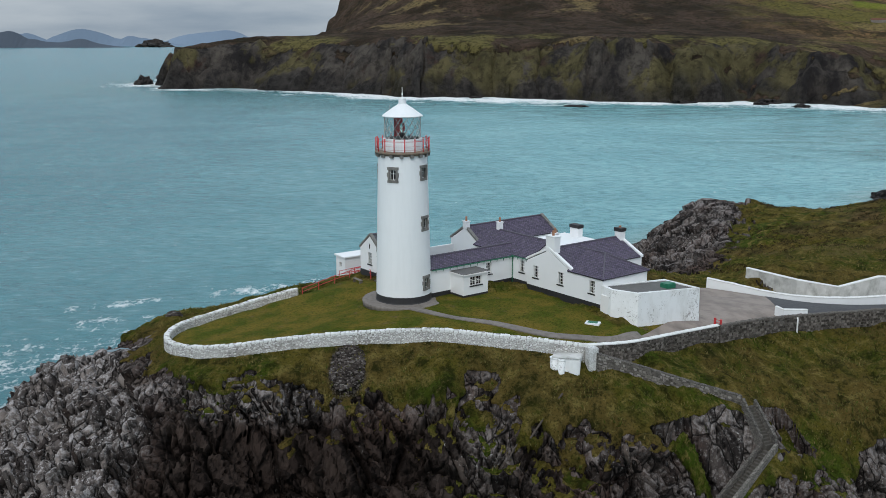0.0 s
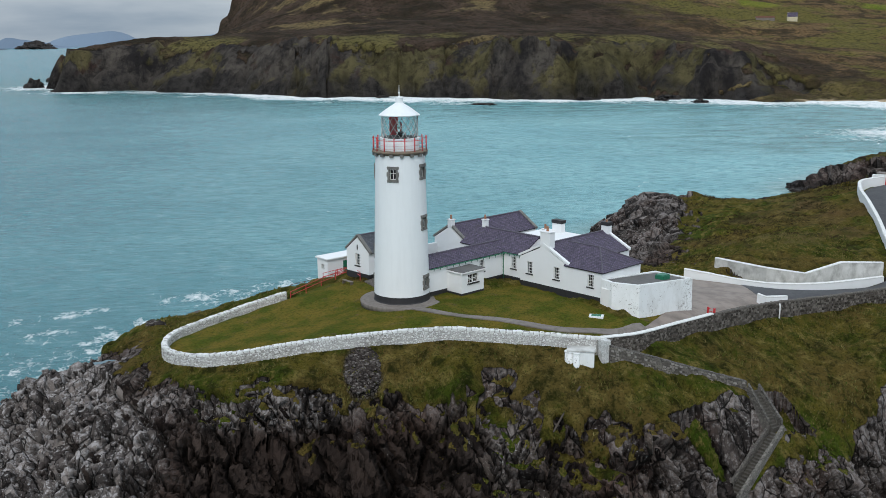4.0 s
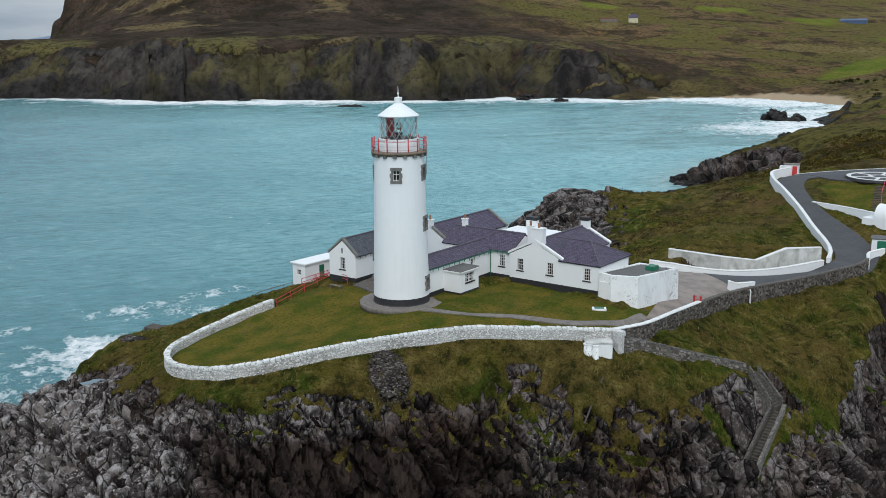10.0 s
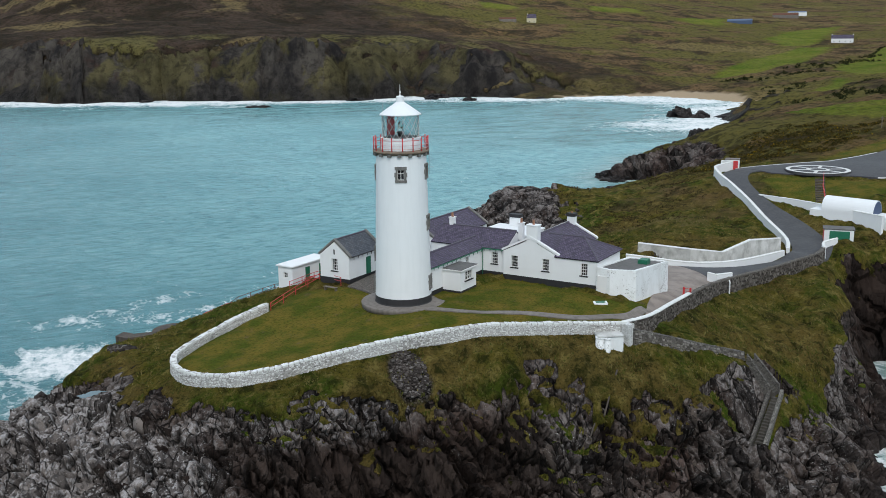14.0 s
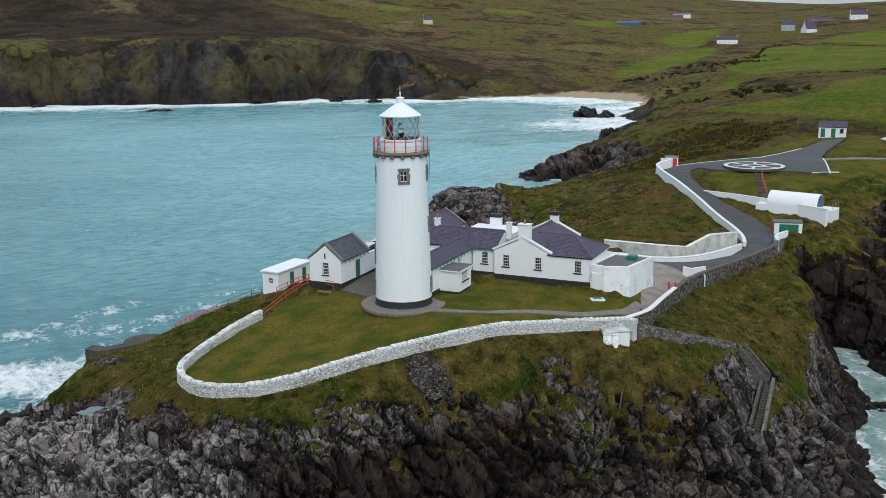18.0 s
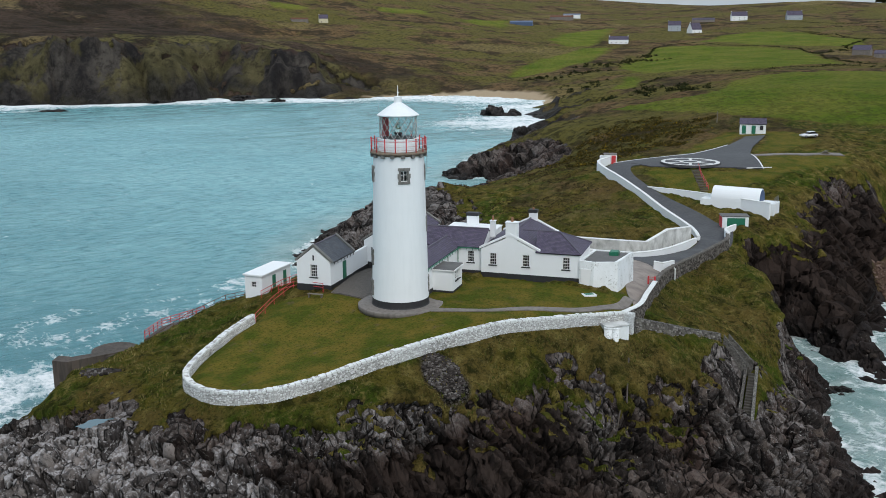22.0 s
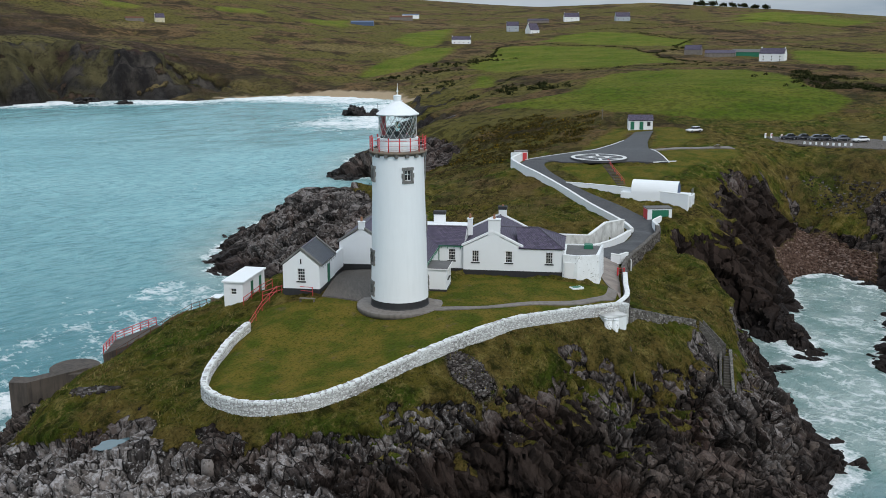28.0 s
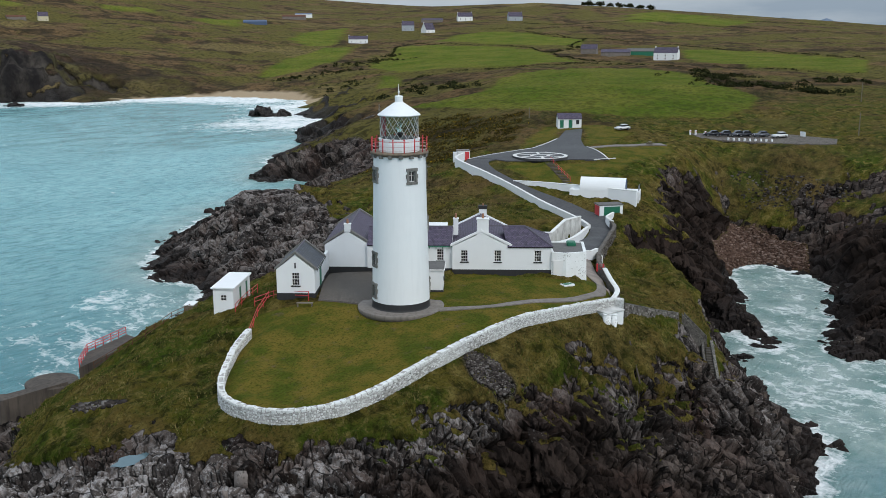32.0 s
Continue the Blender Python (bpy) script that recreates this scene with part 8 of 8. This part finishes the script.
for q in range(16):
    t = q / 15
    x, y = 96.6 + (86.8 - 96.6) * t, 153.0 + (141.6 - 153.0) * t
    bm = bmesh.new()
    z = land_z(x, y)
    box(bm, -0.9, 0.9, -0.28, 0.28, -0.3, 0.1, 0.02)
    ob = part("step", bm, DARK_CONCRETE, None)
    ob.matrix_world = pose(x, y, z, 0, 0, 140)
    tagged(ob, "dark concrete step on the grass slope", "step", "pad steps")
crate = thing("store_box", pose(-4.6, 141.4, land_z(-4.6, 141.4), 0, 0, 35), "dark lidded store box behind the hut", "box")
bm = bmesh.new()
box(bm, -0.9, 0.9, -0.6, 0.6, -0.3, 1.1, 0.03)
part("body", bm, TIMBER, crate)
bm = bmesh.new()
box(bm, -1.0, 1.0, -0.7, 0.7, 1.1, 1.2, 0.02)
part("lid", bm, WHITE, crate)

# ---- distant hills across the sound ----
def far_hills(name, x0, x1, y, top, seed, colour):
    # the haze of distance is painted in as a blue base colour
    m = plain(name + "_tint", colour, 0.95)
    bm = bmesh.new()
    n = 60
    rows = []
    for q in range(n + 1):
        t = q / n
        x = x0 + (x1 - x0) * t
        h = top * (0.25 + 0.75 * abs(float(fbm(np.array([t * 4.0]), np.array([seed * 1.0]), np.array([0.0]), 4, seed)[0]) * 1.6)) * min(1, t * 6, (1 - t) * 6)
        rows.append([bm.verts.new((x, y, -8)), bm.verts.new((x, y + 40, h)), bm.verts.new((x, y + 250, -8))])
    for a, b in zip(rows, rows[1:]):
        for k in range(2):
            bm.faces.new((a[k], b[k], b[k + 1], a[k + 1]))
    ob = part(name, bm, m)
    return tagged(ob, "distant hills across the water, tinted blue for haze", "hills", kind="structure")


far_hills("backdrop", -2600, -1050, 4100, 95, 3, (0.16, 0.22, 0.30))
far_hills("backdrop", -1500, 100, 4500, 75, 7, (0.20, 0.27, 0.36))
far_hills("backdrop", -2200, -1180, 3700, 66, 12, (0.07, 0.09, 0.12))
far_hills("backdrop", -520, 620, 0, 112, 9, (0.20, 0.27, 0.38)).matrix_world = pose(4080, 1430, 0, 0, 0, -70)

# ---- growth, loose stones and sea rocks ----
rng = np.random.default_rng(41)


def at(grid, x, y):
    return bilinear(grid, gx, gy, np.asarray(x, float), np.asarray(y, float))


def soup(name, tris, material, label, category):
    """Many small triangles as one object."""
    me = bpy.data.meshes.new(name)
    n = len(tris)
    me.vertices.add(n * 3)
    me.vertices.foreach_set("co", tris.reshape(-1).astype(np.float32))
    me.loops.add(n * 3)
    me.loops.foreach_set("vertex_index", np.arange(n * 3, dtype=np.int32))
    me.polygons.add(n)
    me.polygons.foreach_set("loop_start", (np.arange(n) * 3).astype(np.int32))
    me.polygons.foreach_set("loop_total", np.full(n, 3, np.int32))
    me.update(calc_edges=True)
    me.materials.append(material)
    return tagged(new(name, me), label, category, kind="stuff") if label else new(name, me)


def blades(x, y, z, size, count):
    """Tufts: thin bent blades fanned out from each root."""
    n = len(x)
    root = np.repeat(np.stack([x, y, z], -1), count, 0)
    size = np.repeat(size, count) * rng.uniform(0.6, 1.15, n * count)
    a = rng.uniform(0, 2 * math.pi, n * count)
    lean = rng.uniform(0.15, 1.0, n * count)
    tip = root + np.stack([np.cos(a) * lean, np.sin(a) * lean, 1.0 - 0.45 * lean], -1) * size[:, None]
    side = np.stack([-np.sin(a), np.cos(a), 0 * a], -1) * (size * 0.16)[:, None]
    return np.stack([root - side - (0, 0, 0.05), root + side - (0, 0, 0.05), tip], 1)


def clumps(x, y, z, size, count, flat=0.7):
    """Bushes: leaves scattered through the upper half of a ball."""
    n = len(x)
    d = rng.normal(size=(n * count, 3))
    d /= np.linalg.norm(d, axis=1, keepdims=True)
    d[:, 2] = np.abs(d[:, 2]) * flat
    s = np.repeat(size, count)[:, None]
    mid = np.repeat(np.stack([x, y, z], -1), count, 0) + d * s * rng.uniform(0.55, 1.05, (n * count, 1))
    return mid[:, None, :] + rng.normal(size=(n * count, 3, 3)) * s[:, :, None] * 0.22


ENCLOSED = [p[:2] for p in WALL] + [p[:2] for p in YARD_WALL] + [(75, 124), (92, 128), (92, 160), (78, 165), (62, 128), (44, 132), (34, 122), (24, 128), (10, 130), (-8, 124), (-16, 118)]
x, y = rng.uniform(-46, 72, 60000), rng.uniform(76, 150, 60000)
ok = (inside(x, y, ENCLOSED) < -0.5) & (np.hypot(x + 36.6, y - 106) > 3) & (at(rock, x, y) < 0.35) & (at(Z0, x, y) > 6)
ok &= along(x, y, [(28.8, 88.9), (29.3, 88.3), (30.7, 85.7), (25.6, 81.8)]) > 1.3
ok &= vnoise(x * 0.35, y * 0.35, 0 * x, 5) + 0.5 * vnoise(x * 1.1, y * 1.1, 0 * x, 6) > -0.1
x, y = x[ok][:16000], y[ok][:16000]
soup("tussock_grass", blades(x, y, at(P[..., 2], x, y), rng.uniform(0.16, 0.42, len(x)), 6), BLADES, "tufts of olive and straw tussock grass on the cliff tops", "grass")
# the hillside behind the houses
x, y = rng.uniform(20, 130, 26000), rng.uniform(122, 236, 26000)
away = (inside(x, y, ENCLOSED) < -1.0) & (inside(x, y, [(76, 130), (90, 126), (178, 120), (178, 190), (150, 200), (96, 172), (80, 164), (70, 140)]) < -1.5) & (at(Z0, x, y) > 5)
ok = away & (at(rock, x, y) < 0.5) & (vnoise(x * 0.12, y * 0.12, 0 * x, 8) + 0.6 * vnoise(x * 0.4, y * 0.4, 0 * x, 9) > 0.15)
x, y = x[ok][:5200], y[ok][:5200]
soup("heather", clumps(x, y, at(P[..., 2], x, y), rng.uniform(0.18, 0.55, len(x)), 9, 0.6), HEATHER, "dark heather and bracken clumps on the hillside", "heather")
x, y = rng.uniform(80, 185, 14000), rng.uniform(165, 262, 14000)
ok = (inside(x, y, [(88, 176), (96, 175), (112, 178), (135, 186), (158, 200), (168, 214), (178, 240), (165, 252), (150, 246), (118, 226), (95, 205)]) + 6 * vnoise(x * 0.1, y * 0.1, 0 * x, 12) > 0) & (vnoise(x * 0.2, y * 0.2, 0 * x, 13) > -0.25)
x, y = x[ok][:2600], y[ok][:2600]
soup("gorse", clumps(x, y, at(P[..., 2], x, y) - 0.05, rng.uniform(0.35, 0.95, len(x)), 16, 0.75), GORSE, "low brown gorse bushes in yellow flower", "gorse")

HEDGES = [[(378, 444), (459, 489), (480, 475), (503, 437), (542, 415), (535, 370), (518, 324)], [(834, 832), (831, 751), (819, 656), (724, 564), (630, 474), (581, 419)],
          [(1103, 857), (1049, 743), (1000, 625), (987, 559), (923, 483), (867, 400), (783, 292)], [(1306, 1017), (1258, 917), (1398, 896), (1489, 893), (1476, 731), (1420, 616), (1421, 485)],
          [(1101, 932), (1257, 864), (1211, 740)], [(1643, 754), (1766, 647)], [(595, 340), (594, 294), (564, 226)], [(870, 640), (1010, 700), (1085, 840)], [(700, 750), (790, 825), (870, 838)]]
for line in HEDGES:
    pts = np.array([tuple(p) for p in densify([(a, b, 0.0) for a, b in line], 1.9)])
    pts = pts + rng.normal(size=pts.shape) * 0.6
    pts = pts[rng.uniform(size=len(pts)) > 0.25]
    tagged(soup("hedge", clumps(pts[:, 0], pts[:, 1], at(P[..., 2], pts[:, 0], pts[:, 1]), rng.uniform(0.6, 1.9, len(pts)), 22), HEDGE, "", ""), "dark straggling hedge along a field bank", "hedge", "field hedges")
for bx, by, size, n in ((462, 289, 9, 16), (403, 254, 8, 14), (444, 266, 12, 20), (362, 223, 8, 12), (358, 205, 10, 14), (336, 180, 7, 12), (443, 200, 16, 20), (815, 601, 9, 14), (846, 612, 8, 12), (782, 593, 8, 12), (700, 745, 14, 16), (640, 720, 16, 18), (422, 261, 22, 34), (390, 236, 18, 26), (351, 212, 16, 24), (352, 194, 16, 22), (341, 175, 14, 20), (420, 199, 18, 24), (328, 372, 22, 26), (331, 400, 20, 22), (584, 698, 26, 30), (530, 662, 26, 30), (480, 655, 22, 26), (440, 560, 26, 22), (640, 705, 22, 20)):
    q = rng.normal(size=(n, 2)) * size * 0.5 + (bx, by)
    tagged(soup("shrubs", clumps(q[:, 0], q[:, 1], at(P[..., 2], q[:, 0], q[:, 1]), rng.uniform(1.0, 2.6, n), 40, 0.8), HEDGE, "", ""), "patch of dark scrub at a field's edge", "shrub", "field scrub", "stuff")


def tree(x, y, h):
    """A wind-bent tree: tapered trunk, limbs, and a ragged crown."""
    z = ground_z(x, y)
    root = thing("tree", pose(x, y, z), "dark wind-bent tree on the skyline", "tree", "skyline trees")
    bm = bmesh.new()
    bent(bm, [(0, 0, -0.5), (0.1, 0, h * 0.3), (0.3, 0.1, h * 0.6)], h * 0.035, 6)
    for q in range(4):
        a = q * 1.6 + x
        bent(bm, [(0.1, 0, h * 0.3), (math.cos(a) * h * 0.3, math.sin(a) * h * 0.3, h * 0.65)], h * 0.018, 5)
    part("trunk", bm, BARK, root)
    q = rng.normal(size=(16, 3)) * (h * 0.4, h * 0.4, h * 0.17)
    crown = soup("crown", clumps(q[:, 0], q[:, 1], q[:, 2] + h * 0.42, rng.uniform(0.32, 0.55, 16) * h, 40, 0.85), HEDGE, "", "")
    crown.parent = root


for q, u in enumerate((0.0, 0.07, 0.13, 0.22, 0.29, 0.36, 0.45, 0.52, 0.6, 0.68, 0.74, 0.83, 0.92, 1.0)):
    tree(1862 + 8 * math.sin(q * 3), 1228 - 160 * u, 8 + 2 * math.sin(q * 2.1))


BOX_FACES = np.array(((0, 2, 3, 1), (4, 5, 7, 6), (0, 1, 5, 4), (2, 6, 7, 3), (0, 4, 6, 2), (1, 3, 7, 5)))


def corner_boxes(n):
    """Boxes with every corner knocked about."""
    c = np.array([(i, j, k) for k in (-1, 1) for j in (-1, 1) for i in (-1, 1)], float)
    return c[None] * rng.uniform(0.35, 0.75, (n, 8, 3))


def quad_mesh(name, v, material, label, category):
    n = len(v)
    quads = (BOX_FACES[None] + 8 * np.arange(n)[:, None, None]).reshape(-1)
    me = bpy.data.meshes.new(name)
    me.vertices.add(n * 8)
    me.vertices.foreach_set("co", v.reshape(-1).astype(np.float32))
    me.loops.add(len(quads))
    me.loops.foreach_set("vertex_index", quads.astype(np.int32))
    me.polygons.add(n * 6)
    me.polygons.foreach_set("loop_start", (np.arange(n * 6) * 4).astype(np.int32))
    me.polygons.foreach_set("loop_total", np.full(n * 6, 4, np.int32))
    me.update(calc_edges=True)
    me.materials.append(material)
    return tagged(new(name, me), label, category, kind="stuff")


def stones(x, y, z, size):
    n = len(x)
    v = corner_boxes(n) * size[:, None, None]
    a = rng.uniform(0, 2 * math.pi, n)
    rot = np.stack([np.stack([np.cos(a), -np.sin(a)], -1), np.stack([np.sin(a), np.cos(a)], -1)], -2)
    v[..., :2] = np.einsum("nij,nkj->nki", rot, v[..., :2])
    v[..., 2] *= 0.7
    return v + np.stack([x, y, z + 0.15 * size], -1)[:, None]


def stone_stuff(name, x, y, size, label):
    return quad_mesh(name, stones(x, y, at(P[..., 2], x, y), size), LOOSE, label, "stones")


for nm_, cx_, cy_, rx_, ry_, turn_, n_, lo_, hi_, lb_ in (("scree", -9.2, 89.4, 1.7, 2.4, 0.0, 900, 0.10, 0.24, "grey scree of loose stones under the lawn wall"),
                                                     ("rubble_heap", -33.3, 116.2, 2.9, 0.7, -1.1, 150, 0.15, 0.42, "low heap of pale rubble on the grass slope"),
                                                     ("fallen_boulders", 145, 118, 6.0, 14.0, 0.0, 420, 0.12, 0.5, "fallen boulders strewn over the grassy gully")):
    d_, a_ = np.sqrt(rng.uniform(0, 1, n_)), rng.uniform(0, 2 * math.pi, n_)
    px_, py_ = rx_ * d_ * np.cos(a_), ry_ * d_ * np.sin(a_)
    stone_stuff(nm_, cx_ + px_ * math.cos(turn_) - py_ * math.sin(turn_), cy_ + px_ * math.sin(turn_) + py_ * math.cos(turn_), rng.uniform(lo_, hi_, n_), lb_)


x, y = rng.uniform(104, 137, 5200), rng.uniform(102, 129, 5200)
ok = at(cobble, x, y) > 0.5
x, y = x[ok], y[ok]
quad_mesh("beach_cobbles", stones(x, y, at(P[..., 2], x, y), rng.uniform(0.15, 0.6, len(x)) ** 1.3), COBBLES, "red-brown cobbles of the cove beach", "stones")


def crag_slabs(name, box_xy, count, keep, material, label):
    """Joint-bounded slabs standing out of the crag, set along its beds."""
    x, y = rng.uniform(box_xy[0], box_xy[1], count), rng.uniform(box_xy[2], box_xy[3], count)
    sel_ = keep(x, y)
    x, y = x[sel_], y[sel_]
    n = len(x)
    big = rng.uniform(0.35, 1.0, n) ** 1.6
    v = corner_boxes(n) * (np.stack([0.42 * big + 0.12, 0.85 * big + 0.2, 1.9 * big + 0.3], -1) * rng.uniform(0.7, 1.3, (n, 3)))[:, None]
    axes = np.array(((0.83, 0.42, 0.36), (-0.45, 0.89, 0.0), (-0.30, -0.12, 0.95)))
    turn = axes[None] + rng.normal(size=(n, 3, 3)) * 0.13
    v = np.einsum("nkj,nji->nki", v, turn)
    base = np.stack([at(P[..., q], x, y) for q in range(3)], -1)
    quad_mesh(name, v + base[:, None] - np.stack([0.05 + 0 * big, -0.05 + 0 * big, 0.2 + 0.75 * big], -1)[:, None], material, label, "rock")


on_rock = lambda x, y: (at(rock, x, y) > 0.75) & (at(grassy, x, y) < -1.2) & (np.hypot(x + 36.6, y - 106) > 2.6) & (at(Z0, x, y) > 0.5) & (along(x, y, [(28.8, 88.9), (30.7, 85.7), (25.6, 81.8)]) > 1.8)
west_of = lambda x, y: x + 0.35 * (y - 95) + 5 * vnoise(x * 0.2, y * 0.2, 0 * x, 31) < -36
crag_slabs("schist_slabs", (-60, 5, 64, 120), 1300, lambda x, y: on_rock(x, y) & west_of(x, y), SLAB_PALE, "pale lichened schist slabs of the western crags")
crag_slabs("schist_slabs", (-45, 14, 62, 110), 700, lambda x, y: on_rock(x, y) & ~west_of(x, y) & (x + 4 * vnoise(x * 0.2, y * 0.2, 0 * x, 33) < 1), SLAB_SHADED, "brown schist blocks of the sea cliff, darkened for its shade")
crag_slabs("schist_slabs", (-4, 76, 62, 118), 800, lambda x, y: on_rock(x, y) & (x + 4 * vnoise(x * 0.2, y * 0.2, 0 * x, 33) >= 1), SLAB_BROWN, "brown schist blocks below the cliff steps")


def sea_rock(x, y, r, h, seed):
    """A jagged rock awash."""
    bm = bmesh.new()
    bmesh.ops.create_icosphere(bm, subdivisions=4, radius=1.0)
    co = np.array([v.co[:] for v in bm.verts])
    v1_, g1_, _ = blocks(co[:, 0] * 2.0 + seed * 9.1, co[:, 1] * 2.4, co[:, 2] * 1.4, 400 + seed)
    v2_, _, _ = blocks(co[:, 0] * 5.0 + seed, co[:, 1] * 5.0, co[:, 2] * 3.0, 430 + seed)
    k = 1 + 0.42 * v1_ + 0.14 * v2_ - 0.12 * smooth(0.14, 0.0, g1_)
    for v, s in zip(bm.verts, k):
        v.co = (v.co.x * r * s, v.co.y * r * s * 0.8, v.co.z * h * s)
    rock_ob = part("sea_rock", bm, SEA_ROCK)
    rock_ob.matrix_world = pose(x, y, SEA - 0.25 * h, 0, 0, seed * 47)
    tagged(rock_ob, "black jagged rock standing in the surf", "rock", "sea rocks")


for q, (x, y, r, h) in enumerate(((300, 487, 9, 6.5), (306, 478, 7, 3.5), (317, 462, 6, 2.2), (246, 392, 5, 2.5), (229, 371, 7.5, 6.5), (222, 366, 6, 2.8), (246, 676, 6, 2.4), (92, 680, 8, 1.6), (171, 714, 7, 2.5), (111, 746, 6, 1.8), (11, 806, 7, 2.2),
                                  (55, 821, 7, 2.6), (25, 772, 5, 2.0), (-296, 985, 10, 9.0), (-311, 1100, 9, 6), (236, 712, 9, 4.0), (226, 700, 6, 2.4), (180, 716, 5, 2), (135, 291, 5, 3.0), (134, 286, 5, 2.2), (-41, 142, 3.5, 2.4), (-47, 134, 2.6, 1.8), (59, 92, 1.8, 1.0), (-1130, 3900, 70, 30))):
    sea_rock(x, y, r, h, q)

bm = bmesh.new()
ring = [bm.verts.new((1.7 * math.cos(a * 0.45) * (1 + 0.2 * math.sin(a * 2.3)), 1.0 * math.sin(a * 0.45) * (1 + 0.25 * math.cos(a * 1.7)), 0.0)) for a in range(14)]
bm.faces.new(ring)
pool = part("rock_pool", bm, POOL)
pool.matrix_world = pose(-36.6, 106.0, POOL_Z)
tagged(pool, "still rainwater pool in a hollow of the rock", "pool", kind="structure")


def utility_pole(x, y, h):
    root = thing("utility_pole", pose(x, y, ground_z(x, y)), "weathered timber utility pole in rough grass", "pole", "utility poles")
    bm = bmesh.new()
    lathe(bm, [(0.14, -0.5), (0.11, h), (0.0, h + 0.02)], 10)
    part("pole", bm, TIMBER, root)
    bm = bmesh.new()
    box(bm, -0.6, 0.6, -0.05, 0.05, h - 0.5, h - 0.38, 0.01)
    part("crossarm", bm, TIMBER, root)


for spot in ((186, 116, 6.0), (162, 203, 3.0), (300, 150, 7.0)):
    utility_pole(*spot)

table = thing("picnic_table", pose(133.5, 148.3, ground_z(133.5, 148.3), 0, 0, 20), "weathered timber picnic table on the grass", "table")
for nm, bx in (("tabletop", (-0.9, 0.9, -0.4, 0.4, 0.70, 0.76)), ("seat", (-0.9, 0.9, -0.85, -0.58, 0.42, 0.47)), ("seat", (-0.9, 0.9, 0.58, 0.85, 0.42, 0.47)), ("leg", (-0.7, -0.6, -0.75, 0.75, 0.0, 0.42)), ("leg", (0.6, 0.7, -0.75, 0.75, 0.0, 0.42)),
               ("post", (-0.7, -0.6, -0.06, 0.06, 0.42, 0.70)), ("post", (0.6, 0.7, -0.06, 0.06, 0.42, 0.70))):
    bm = bmesh.new()
    box(bm, *bx, 0.01)
    part(nm, bm, TIMBER, table)

pipe = thing("drainpipe", pose(40.15, 106.2, 0), "white plastic drainpipe down the road wall", "pipe")
bm = bmesh.new()
bent(bm, [(0, 0.15, 16.7), (0, 0, 16.5), (0, 0, 13.6), (0.1, -0.25, 13.35)], 0.09, 10)
part("pipe", bm, WHITE_TRIM, pipe)
for za in (14.2, 15.8):
    bm = bmesh.new()
    box(bm, -0.13, 0.13, -0.02, 0.2, za, za + 0.06)
    part("bracket", bm, METAL, pipe)


def fallen_pole(a, b, r, label):
    bm = bmesh.new()
    za, zb = ground_z(*a) + r, ground_z(*b) + r
    bent(bm, [(*a, za), ((a[0] + b[0]) / 2, (a[1] + b[1]) / 2, (za + zb) / 2 + 0.15), (*b, zb)], r, 8)
    tagged(part("fallen_pole", bm, BARK), label, "pole")


fallen_pole((11.1, 85.7), (7.9, 82.6), 0.09, "old timber pole lying down the cliff")
fallen_pole((6.8, 82.3), (5.9, 81.7), 0.07, "short timber pole lodged in the cliff grass")
